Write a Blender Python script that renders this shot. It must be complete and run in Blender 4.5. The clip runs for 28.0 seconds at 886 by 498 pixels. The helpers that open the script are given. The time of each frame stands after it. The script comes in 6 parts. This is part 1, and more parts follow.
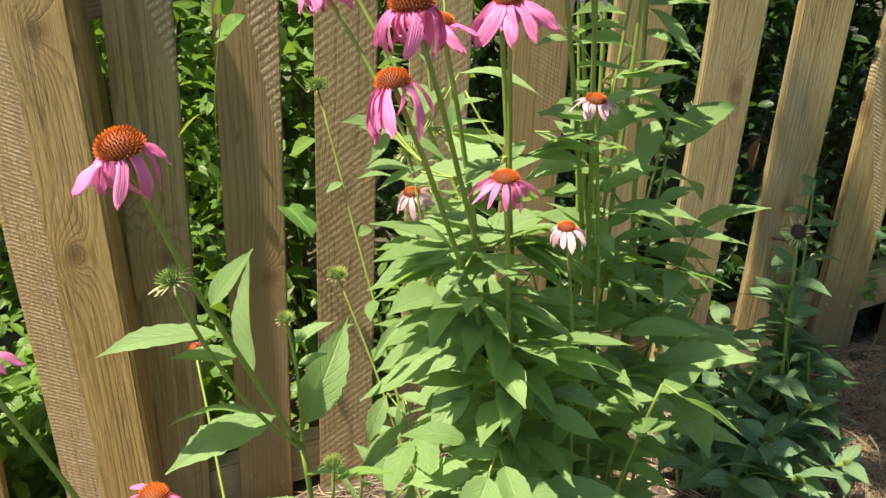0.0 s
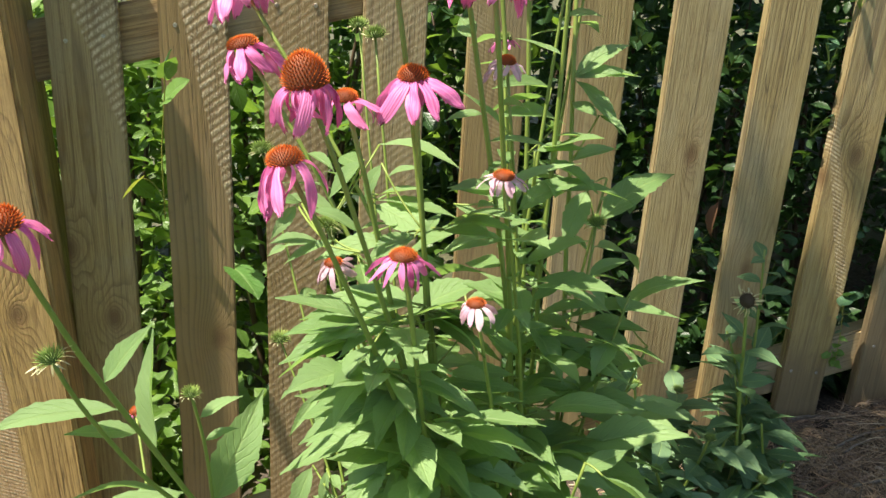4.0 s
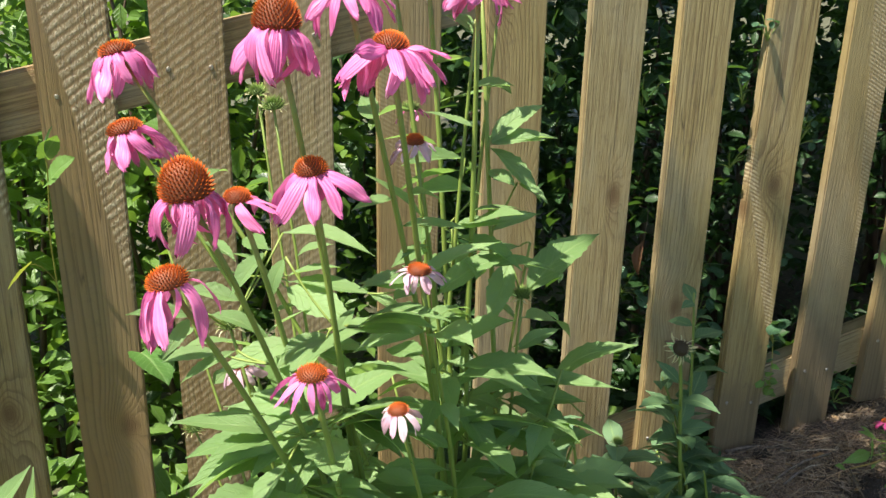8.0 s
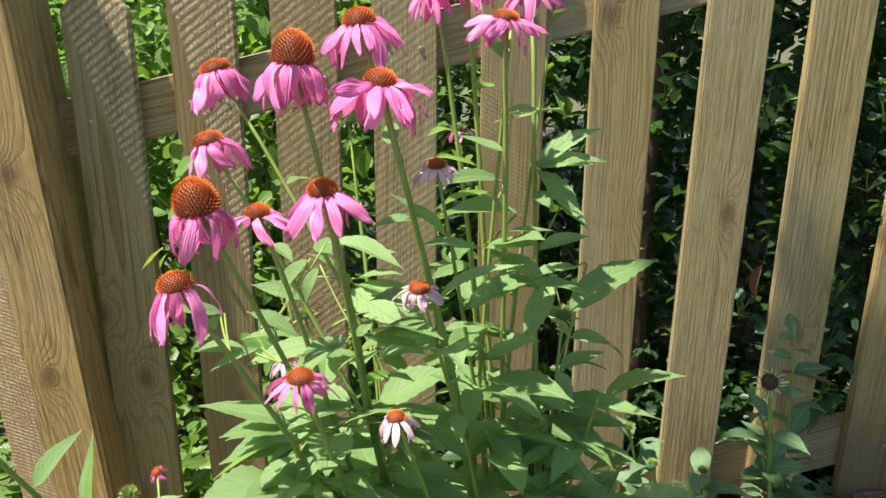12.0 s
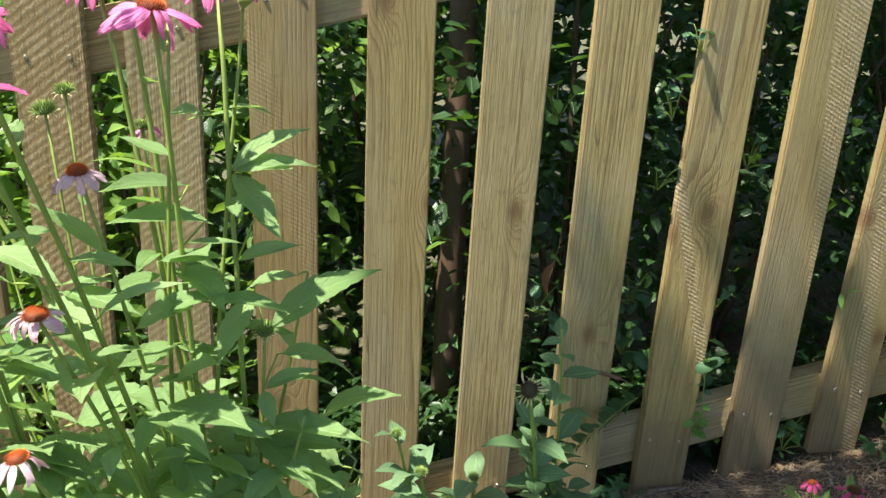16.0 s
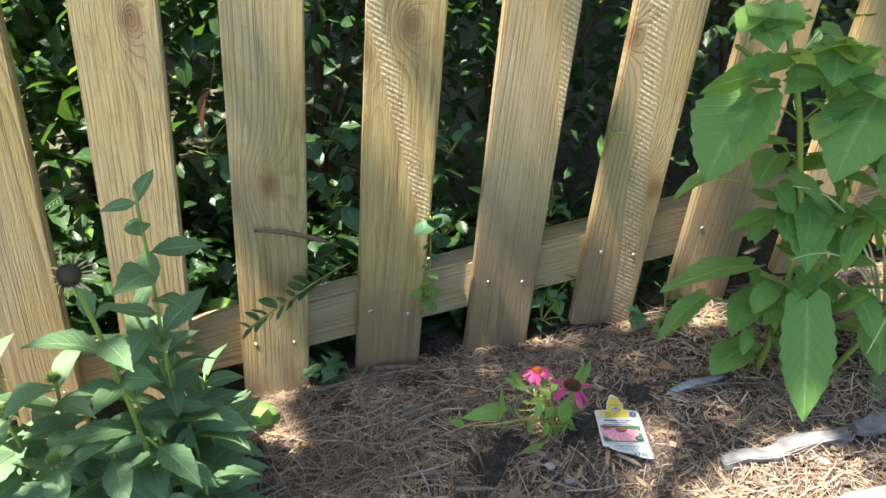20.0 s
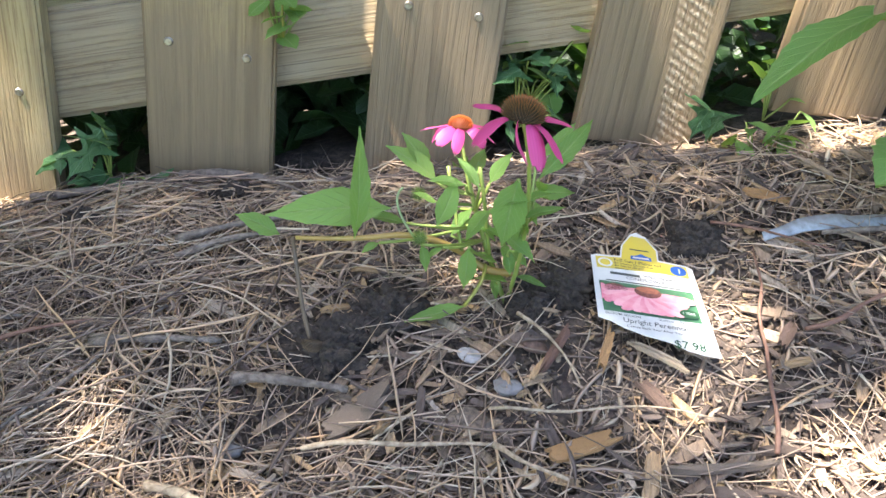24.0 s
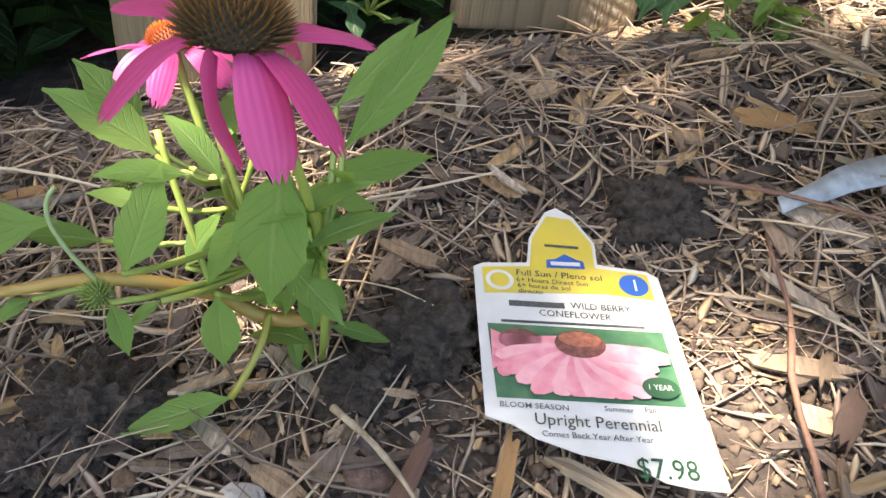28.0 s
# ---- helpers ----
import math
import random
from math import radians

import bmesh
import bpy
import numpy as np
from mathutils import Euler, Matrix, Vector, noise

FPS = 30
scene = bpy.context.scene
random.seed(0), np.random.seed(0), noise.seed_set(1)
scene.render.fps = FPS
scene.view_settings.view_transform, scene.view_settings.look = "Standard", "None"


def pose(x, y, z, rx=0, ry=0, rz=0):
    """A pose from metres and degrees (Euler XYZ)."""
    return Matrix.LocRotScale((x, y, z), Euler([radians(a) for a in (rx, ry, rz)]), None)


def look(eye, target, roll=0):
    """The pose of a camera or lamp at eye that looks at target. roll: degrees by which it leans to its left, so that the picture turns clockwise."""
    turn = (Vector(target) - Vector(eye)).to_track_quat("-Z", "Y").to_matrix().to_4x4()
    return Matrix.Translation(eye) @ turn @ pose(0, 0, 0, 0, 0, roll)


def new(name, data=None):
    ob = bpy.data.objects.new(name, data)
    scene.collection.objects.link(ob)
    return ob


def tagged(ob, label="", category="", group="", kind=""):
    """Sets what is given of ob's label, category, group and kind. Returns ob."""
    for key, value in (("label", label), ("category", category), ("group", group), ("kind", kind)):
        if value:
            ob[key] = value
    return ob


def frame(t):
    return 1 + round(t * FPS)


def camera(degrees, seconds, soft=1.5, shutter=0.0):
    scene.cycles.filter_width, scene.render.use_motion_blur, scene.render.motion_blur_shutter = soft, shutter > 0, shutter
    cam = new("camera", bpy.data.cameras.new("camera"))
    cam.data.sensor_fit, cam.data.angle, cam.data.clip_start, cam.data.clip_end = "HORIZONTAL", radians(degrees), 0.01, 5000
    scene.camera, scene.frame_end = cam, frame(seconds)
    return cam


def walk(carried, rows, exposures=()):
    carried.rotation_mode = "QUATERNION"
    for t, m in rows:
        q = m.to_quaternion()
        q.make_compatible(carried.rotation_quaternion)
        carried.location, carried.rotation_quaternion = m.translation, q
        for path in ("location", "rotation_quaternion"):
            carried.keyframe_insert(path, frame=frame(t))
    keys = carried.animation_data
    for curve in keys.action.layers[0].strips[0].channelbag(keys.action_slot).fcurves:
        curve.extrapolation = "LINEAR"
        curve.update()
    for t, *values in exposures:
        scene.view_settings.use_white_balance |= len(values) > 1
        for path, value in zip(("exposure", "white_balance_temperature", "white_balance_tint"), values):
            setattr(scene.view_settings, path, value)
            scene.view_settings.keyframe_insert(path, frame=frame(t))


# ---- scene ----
cam = camera(56.0, 28.0)
METRES, EYE = 2.55, 0.7286
ROWS = [
    (0.0, 0.0, 0.0, 0.0, 1.11, -23.0, -2.62),
    (0.5, 0.0026, -0.0021, -0.0012, 3.77, -23.03, -2.3),
    (1.0, 0.007, -0.0009, 0.0034, 4.97, -22.81, -2.14),
    (1.5, 0.0125, -0.003, 0.0051, 4.96, -22.07, -2.13),
    (2.0, 0.0191, 0.0003, 0.0042, 4.37, -21.51, -2.45),
    (2.5, 0.023, 0.0035, 0.0061, 3.66, -21.08, -2.85),
    (3.0, 0.027, 0.0053, 0.0078, 3.05, -20.66, -3.27),
    (3.5, 0.0307, 0.007, 0.0069, 2.39, -20.22, -3.41),
    (5.5, 0.0281, 0.009, 0.0161, -1.22, -18.19, -2.21),
    (6.0, 0.0281, 0.0101, 0.0153, -1.72, -17.88, -2.17),
    (6.5, 0.0335, 0.0093, 0.0154, -2.08, -17.81, -2.1),
    (7.0, 0.0399, 0.0076, 0.0181, -2.59, -17.91, -1.87),
    (7.5, 0.0388, 0.0157, 0.0186, -3.59, -17.99, -1.53),
    (8.0, 0.0347, 0.0373, 0.0237, -4.32, -18.21, -1.18),
    (8.5, 0.0262, 0.0535, 0.0245, -4.79, -18.4, -0.97),
    (9.0, 0.0199, 0.059, 0.026, -4.44, -18.53, -0.93),
    (9.5, 0.033, 0.06, 0.0261, -2.25, -18.76, -0.94),
    (10.0, 0.0552, 0.0548, 0.03, 0.89, -18.91, -1.1),
    (10.5, 0.0739, 0.0424, 0.0353, 4.69, -18.97, -1.08),
    (11.0, 0.0905, 0.0378, 0.0391, 8.06, -19.05, -0.8),
    (11.5, 0.0941, 0.0301, 0.0368, 10.02, -19.0, -0.46),
    (13.5, 0.0931, 0.0462, 0.0429, 7.58, -18.86, -0.39),
    (14.0, 0.0876, 0.059, 0.0446, 6.44, -18.53, -1.09),
    (14.5, 0.0855, 0.062, 0.0471, 5.7, -18.2, -1.84),
    (15.0, 0.1034, 0.0662, 0.0472, 5.41, -18.24, -2.33),
    (15.5, 0.1378, 0.0697, 0.0467, 5.13, -19.01, -2.74),
    (16.0, 0.1677, 0.0691, 0.0448, 4.53, -20.83, -2.98),
    (16.5, 0.1973, 0.0698, 0.0348, 3.22, -23.31, -3.2),
    (17.0, 0.2071, 0.0748, 0.0303, 1.25, -26.17, -3.77),
    (17.5, 0.2137, 0.0999, 0.026, -1.18, -28.79, -4.47),
    (18.0, 0.2143, 0.1261, 0.0287, -3.19, -30.48, -5.14),
    (18.5, 0.2413, 0.1331, 0.0308, -3.48, -31.4, -5.26),
    (19.0, 0.2795, 0.134, 0.0365, -2.1, -31.85, -5.03),
    (19.5, 0.3005, 0.1413, 0.0352, 0.33, -32.52, -4.63),
    (20.0, 0.3185, 0.1933, 0.0153, 2.68, -33.14, -4.52),
    (20.5, 0.3256, 0.2432, -0.0278, 4.46, -33.03, -4.94),
    (21.0, 0.3295, 0.2582, -0.0989, 5.65, -32.0, -5.96),
    (21.5, 0.3286, 0.2618, -0.1371, 6.81, -30.38, -7.12),
    (22.0, 0.3423, 0.2704, -0.1443, 8.26, -28.88, -8.04),
    (22.5, 0.3655, 0.2806, -0.1558, 9.48, -27.85, -8.68),
    (24.5, 0.3879, 0.3708, -0.1991, 9.05, -32.85, -6.46),
    (25.0, 0.3921, 0.4005, -0.2116, 7.96, -35.53, -5.2),
    (25.5, 0.3979, 0.4281, -0.2195, 6.82, -38.09, -4.31),
    (26.0, 0.3975, 0.4388, -0.2236, 5.81, -39.97, -3.91),
    (26.5, 0.3992, 0.4476, -0.223, 5.07, -41.15, -4.14),
    (27.0, 0.3997, 0.449, -0.223, 4.55, -41.29, -4.7),
    (27.5, 0.4017, 0.4458, -0.2213, 4.13, -40.5, -5.49),
    (28.0, 0.3984, 0.4299, -0.2152, 3.55, -38.62, -6.39),
]
EXPOSURES = [(0.0, 1.15, 7300, 5), (3.0, 1.2, 7000, 5), (6.0, 1.2, 6600, 5), (14.0, 1.22, 6500, 6), (16.0, 1.45, 6550, 3), (17.0, 1.75, 6500, 2), (18.5, 1.95, 6450, 4), (22.0, 2.75, 6350, 17), (25.0, 3.15, 6500, 13), (28.0, 2.9, 7200, 16)]
walk(cam, [(t, pose(0, 0, EYE) @ pose(METRES * x, METRES * y, METRES * z, 90 + pitch, roll, yaw)) for t, x, y, z, yaw, pitch, roll in ROWS], EXPOSURES)

# ---- daylight ----
TO_SUN = Vector((-0.36, -0.20, 0.9)).normalized()
world = bpy.data.worlds.new("sky")
scene.world = world
world.use_nodes = True
wn = world.node_tree.nodes
sky = wn.new("ShaderNodeTexSky")
sky.sky_type = "NISHITA"
sky.sun_disc = False
sky.sun_elevation = math.asin(TO_SUN.z)
sky.sun_rotation = math.atan2(TO_SUN.x, TO_SUN.y)
wn["Background"].inputs["Strength"].default_value = 0.09
world.node_tree.links.new(sky.outputs[0], wn["Background"].inputs["Color"])
sun = new("sun", bpy.data.lights.new("sun", "SUN"))
sun.data.energy, sun.data.angle, sun.data.color = 5.4, radians(0.6), (1.0, 0.94, 0.82)
sun.matrix_world = look(TO_SUN * 20, (0, 0, 0))


# ---- materials ----
class Mat:
    """A node material with short calls for the nodes used here."""

    def __init__(self, name, rough=0.6):
        self.m = bpy.data.materials.new(name)
        self.m.use_nodes = True
        self.t = self.m.node_tree
        self.b = self.t.nodes["Principled BSDF"]
        self.b.inputs["Roughness"].default_value = rough

    def node(self, kind, **values):
        n = self.t.nodes.new(kind)
        for k, v in values.items():
            n.inputs[k].default_value = v
        return n

    def link(self, a, b):
        self.t.links.new(a, b)
        return b

    def coords(self, which="Object", scale=(1, 1, 1), shift=True):
        c = self.t.nodes.new("ShaderNodeTexCoord").outputs[which]
        mp = self.node("ShaderNodeMapping", Scale=scale)
        if shift:
            info = self.t.nodes.new("ShaderNodeObjectInfo")
            mul = self.t.nodes.new("ShaderNodeVectorMath")
            mul.operation = "MULTIPLY_ADD"
            self.link(info.outputs["Random"], mul.inputs[0])
            mul.inputs[1].default_value = (7.3, 11.9, 5.7)
            self.link(c, mul.inputs[2])
            c = mul.outputs[0]
        self.link(c, mp.inputs[0])
        return mp.outputs[0]

    def noise(self, vec, scale, detail=4, rough=0.55, distortion=0.0):
        n = self.node("ShaderNodeTexNoise", Scale=scale, Detail=detail, Roughness=rough, Distortion=distortion)
        self.link(vec, n.inputs["Vector"])
        return n.outputs["Fac"]

    def ramp(self, fac, *stops):
        r = self.t.nodes.new("ShaderNodeValToRGB")
        e = r.color_ramp.elements
        while len(e) < len(stops):
            e.new(0.5)
        for el, (p, c) in zip(e, stops):
            el.position = p
            el.color = (*c, 1) if len(c) == 3 else c
        self.link(fac, r.inputs[0])
        return r.outputs[0]

    def mix(self, fac, a, b, mode="MIX"):
        n = self.t.nodes.new("ShaderNodeMix")
        n.data_type = "RGBA"
        n.blend_type = mode
        for v, i in ((fac, 0), (a, 6), (b, 7)):
            if hasattr(v, "links"):
                self.link(v, n.inputs[i])
            else:
                n.inputs[i].default_value = v if i == 0 else (*v, 1)
        return n.outputs[2]

    def math(self, op, a, b=0.0):
        n = self.t.nodes.new("ShaderNodeMath")
        n.operation = op
        for v, i in ((a, 0), (b, 1)):
            if hasattr(v, "links"):
                self.link(v, n.inputs[i])
            else:
                n.inputs[i].default_value = v
        return n.outputs[0]

    def random(self):
        return self.t.nodes.new("ShaderNodeObjectInfo").outputs["Random"]

    def island(self):
        return self.t.nodes.new("ShaderNodeNewGeometry").outputs["Random Per Island"]

    def bump(self, height, strength=0.3, distance=0.002):
        n = self.node("ShaderNodeBump", Strength=strength, Distance=distance)
        self.link(height, n.inputs["Height"])
        self.link(n.outputs[0], self.b.inputs["Normal"])
        return n.outputs[0]

    def colour(self, c):
        if hasattr(c, "links"):
            self.link(c, self.b.inputs["Base Color"])
        else:
            self.b.inputs["Base Color"].default_value = (*c, 1)
        return self

    def thin(self, colour, amount, normal=None):
        """Lets part of the light through, as a leaf or petal does."""
        tr = self.t.nodes.new("ShaderNodeBsdfTranslucent")
        if hasattr(colour, "links"):
            self.link(colour, tr.inputs[0])
        else:
            tr.inputs[0].default_value = (*colour, 1)
        ms = self.node("ShaderNodeMixShader", Fac=amount)
        self.link(self.b.outputs[0], ms.inputs[1])
        self.link(tr.outputs[0], ms.inputs[2])
        self.link(ms.outputs[0], self.t.nodes["Material Output"].inputs[0])
        return self


def wood_material(name, light, dark, saw=0.0, lengthwise="Z", knots=2, half=False):
    """Pressure-treated pine: long grain, growth figure bent round knots, grey weathering, saw marks in slanting zones."""
    m = Mat(name, 0.6)
    o = m.coords("Object", (1, 1, 1), shift=False)
    sep = m.t.nodes.new("ShaderNodeSeparateXYZ")
    m.link(o, sep.inputs[0])
    u, w = (sep.outputs[0], sep.outputs[2]) if lengthwise == "Z" else (sep.outputs[2], sep.outputs[0])
    spread, core = None, None
    for k in range(knots):
        at = m.t.nodes.new("ShaderNodeAttribute")
        at.attribute_type, at.attribute_name = "OBJECT", ("knot_a", "knot_b")[k]
        ks = m.t.nodes.new("ShaderNodeSeparateXYZ")
        m.link(at.outputs["Vector"], ks.inputs[0])
        du = m.math("SUBTRACT", u, ks.outputs[0])
        dw = m.math("MULTIPLY", m.math("SUBTRACT", w, ks.outputs[2]), 0.62)
        r = m.math("SQRT", m.math("ADD", m.math("MULTIPLY", du, du), m.math("MULTIPLY", dw, dw)))
        far = m.math("POWER", 2.718, m.math("MULTIPLY", r, -55.0))
        r2 = m.math("ADD", r, m.math("MULTIPLY", m.noise(o, 160, 2), 0.006))
        spot = m.ramp(m.math("MULTIPLY", r2, 14.0), (0.10, (1, 1, 1)), (0.16, (0.7, 0.7, 0.7)), (0.27, (0, 0, 0)))
        spread = far if spread is None else m.math("MAXIMUM", spread, far)
        core = spot if core is None else m.math("MAXIMUM", core, spot)
    st = {"Z": (1, 1, 0.03), "X": (0.03, 1, 1)}[lengthwise]
    v = m.coords("Object", st)
    pace = m.math("MULTIPLY", u, m.math("ADD", m.math("MULTIPLY", m.random(), 3.0), 2.6))
    figure = m.math("ADD", m.math("ADD", pace, m.math("MULTIPLY", m.noise(v, 15, 2, 0.45, 0.15), 0.45)), m.math("MULTIPLY", m.noise(v, 140, 3), 0.016))
    if spread is not None:
        figure = m.math("ADD", figure, m.math("MULTIPLY", spread, 0.34))
    rings = m.math("FRACT", m.math("MULTIPLY", figure, 25.0))
    grain = m.noise(v, 620, 4, 0.7)
    late = m.ramp(rings, (0.0, (0, 0, 0)), (0.50, (0.08, 0.08, 0.08)), (0.88, (1, 1, 1)), (0.97, (0, 0, 0)))
    late = m.math("MULTIPLY", late, m.ramp(m.noise(m.coords("Object", (1, 1, 0.12) if lengthwise == "Z" else (0.12, 1, 1)), 26, 3), (0.35, (0.25, 0.25, 0.25)), (0.62, (1, 1, 1))))
    base = m.mix(m.math("MULTIPLY", late, 0.78), light, dark)
    lines = m.ramp(m.noise(m.coords("Object", (1, 1, 0.014) if lengthwise == "Z" else (0.014, 1, 1)), 230, 3, 0.6), (0.44, (0, 0, 0)), (0.60, (1, 1, 1)))
    base = m.mix(m.math("MULTIPLY", lines, 0.22 if half else 0.42), base, dark)
    base = m.mix(m.math("MULTIPLY", m.random(), 0.05 if half else 0.45), base, m.mix(m.math("MULTIPLY", late, 0.6), (0.37, 0.31, 0.195), (0.15, 0.105, 0.06)))
    pores = m.ramp(grain, (0.40, (1, 1, 1)), (0.50, (0, 0, 0)))
    base = m.mix(m.math("MULTIPLY", pores, 0.6), base, dark)
    worn = m.t.nodes.new("ShaderNodeAttribute")
    worn.attribute_type, worn.attribute_name = "OBJECT", "weathering"
    tone = m.mix(m.math("MULTIPLY", worn.outputs["Fac"], 0.92), base, m.mix(m.math("MULTIPLY", late, 0.6), (0.235, 0.142, 0.056), (0.078, 0.046, 0.020)))
    so = m.coords("Object", (1, 1, 0.45) if lengthwise == "Z" else (0.45, 1, 1))
    blotch = m.ramp(m.noise(so, 7.0, 5, 0.65), (0.42, (0, 0, 0)), (0.62, (1, 1, 1)))
    c = m.mix(m.math("MULTIPLY", m.math("MULTIPLY", blotch, 0.35 if half else 1.0), m.math("SUBTRACT", 0.5, m.math("MULTIPLY", worn.outputs["Fac"], 0.36))), tone, m.mix(m.math("MULTIPLY", late, 0.5), (0.33, 0.29, 0.22), (0.17, 0.145, 0.11)))
    olive = m.ramp(m.noise(so, 4.0, 2), (0.5, (0, 0, 0)), (0.7, (1, 1, 1)))
    c = m.mix(m.math("MULTIPLY", olive, 0.35), c, m.mix(m.math("MULTIPLY", late, 0.5), (0.34, 0.25, 0.085), (0.18, 0.115, 0.035)))
    check = m.math("ABSOLUTE", m.math("SUBTRACT", m.noise(m.coords("Object", (1, 1, 0.018) if lengthwise == "Z" else (0.018, 1, 1)), 75, 2), 0.5))
    check = m.math("MULTIPLY", m.ramp(check, (0.0, (1, 1, 1)), (0.012, (0, 0, 0))), m.ramp(m.noise(so, 9, 2), (0.5, (0, 0, 0)), (0.62, (1, 1, 1))))
    c = m.mix(m.math("MULTIPLY", check, 0.75), c, (0.06, 0.04, 0.025))
    dirt = m.ramp(m.noise(o, 55, 6, 0.7), (0.56, (0, 0, 0)), (0.72, (1, 1, 1)))
    c = m.mix(m.math("MULTIPLY", dirt, 0.45), c, (0.13, 0.09, 0.055))
    if core is not None:
        c = m.mix(m.math("MULTIPLY", spread, 0.4), c, (0.24, 0.13, 0.05))
        c = m.mix(m.math("MULTIPLY", core, 0.7), c, (0.12, 0.06, 0.026))
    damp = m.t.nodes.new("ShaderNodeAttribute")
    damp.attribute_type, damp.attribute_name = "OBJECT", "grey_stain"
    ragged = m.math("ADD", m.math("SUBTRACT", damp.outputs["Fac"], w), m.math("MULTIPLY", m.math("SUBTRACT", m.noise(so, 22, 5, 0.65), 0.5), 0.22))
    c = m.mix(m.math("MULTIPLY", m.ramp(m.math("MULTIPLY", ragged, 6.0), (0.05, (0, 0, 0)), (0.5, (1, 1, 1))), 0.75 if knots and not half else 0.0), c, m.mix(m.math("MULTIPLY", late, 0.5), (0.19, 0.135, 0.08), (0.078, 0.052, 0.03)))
    height = m.math("ADD", m.math("MULTIPLY", grain, 0.6), m.math("MULTIPLY", m.math("ADD", check, late), -0.3))
    if saw:
        # kerf marks left by the saw, in zones with a slanting edge
        wave = m.node("ShaderNodeTexWave", Scale=1.0, Distortion=1.3, Detail=2.0)
        wave.inputs["Detail Scale"].default_value = 1.6
        turn = m.t.nodes.new("ShaderNodeAttribute")
        turn.attribute_type, turn.attribute_name = "OBJECT", "saw_line"
        ts = m.t.nodes.new("ShaderNodeSeparateXYZ")
        m.link(turn.outputs["Vector"], ts.inputs[0])
        kerf = m.node("ShaderNodeCombineXYZ")
        m.link(m.math("ADD", m.math("MULTIPLY", u, ts.outputs[0]), m.math("MULTIPLY", w, ts.outputs[2])), kerf.inputs[0])
        m.link(m.math("MULTIPLY", u, 40.0), kerf.inputs[1])
        m.link(m.math("MULTIPLY", w, 40.0), kerf.inputs[2])
        m.link(kerf.outputs[0], wave.inputs["Vector"])
        # each board's own slanting edge of the rough zone: across at a height, slope, height; then how wide it reaches
        line = m.t.nodes.new("ShaderNodeAttribute")
        line.attribute_type, line.attribute_name = "OBJECT", "saw_edge"
        wide = m.t.nodes.new("ShaderNodeAttribute")
        wide.attribute_type, wide.attribute_name = "OBJECT", "saw_width"
        ls = m.t.nodes.new("ShaderNodeSeparateXYZ")
        m.link(line.outputs["Vector"], ls.inputs[0])
        past = m.math("SUBTRACT", m.math("SUBTRACT", u, ls.outputs[0]), m.math("MULTIPLY", ls.outputs[1], m.math("SUBTRACT", w, ls.outputs[2])))
        past = m.math("ADD", past, m.math("MULTIPLY", m.math("SUBTRACT", m.noise(o, 60, 3), 0.5), 0.006))
        zone = m.math("MULTIPLY", m.ramp(m.math("MULTIPLY", past, 40.0), (0.0, (0, 0, 0)), (0.12, (1, 1, 1))), m.ramp(m.math("MULTIPLY", m.math("SUBTRACT", wide.outputs["Fac"], past), 40.0), (0.0, (0, 0, 0)), (0.5, (1, 1, 1))))
        if half:
            edge = m.math("ADD", u, m.math("MULTIPLY", m.noise(o, 9, 3), 0.03))
            zone = m.ramp(m.math("ADD", edge, 0.5), (0.497, (1, 1, 1)), (0.503, (0, 0, 0)))
            c = m.mix(m.math("MULTIPLY", zone, 0.45), c, (0.44, 0.25, 0.16))
        patchy = m.ramp(m.noise(o, 38, 4, 0.65), (0.38, (0, 0, 0)), (0.66, (1, 1, 1)))
        cut = m.t.nodes.new("ShaderNodeAttribute")
        cut.attribute_type, cut.attribute_name = "OBJECT", "saw_marks"
        patchy = m.math("MULTIPLY", patchy, cut.outputs["Fac"])
        zone = m.math("MULTIPLY", zone, cut.outputs["Fac"])
        fleck = m.ramp(m.noise(m.coords("Object", (1, 1, 0.5)), 420, 3, 0.6), (0.44, (0, 0, 0)), (0.62, (1, 1, 1)))
        marks = m.math("MULTIPLY", m.math("MULTIPLY", wave.outputs["Fac"], zone), m.math("ADD", m.math("MULTIPLY", patchy, 0.55), m.math("MULTIPLY", m.math("MULTIPLY", fleck, cut.outputs["Fac"]), 1.0)))
        # Grazing sun on the kerfs is put into colour: furrows darker, ridges paler.
        furrow_shade = m.math("MULTIPLY", m.math("SUBTRACT", 1.0, wave.outputs["Fac"]), zone)
        c = m.mix(m.math("MULTIPLY", furrow_shade, 0.0 if half else 0.38), c, (0.16, 0.088, 0.042))
        c = m.mix(m.math("MULTIPLY", marks, 0.62 if half else 0.85), c, (0.60, 0.48, 0.33))
        height = m.math("ADD", height, m.math("MULTIPLY", marks, 0.5 * saw))
    m.colour(c)
    m.bump(height, 0.7, 0.002)
    return m.m


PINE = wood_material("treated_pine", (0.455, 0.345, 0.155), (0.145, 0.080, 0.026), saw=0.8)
PINE_RAIL = wood_material("treated_pine_rail", (0.36, 0.235, 0.105), (0.13, 0.068, 0.026), lengthwise="X", knots=0)
PINE_POST = wood_material("treated_pine_post", (0.56, 0.345, 0.13), (0.15, 0.068, 0.02), saw=1.0, half=True)


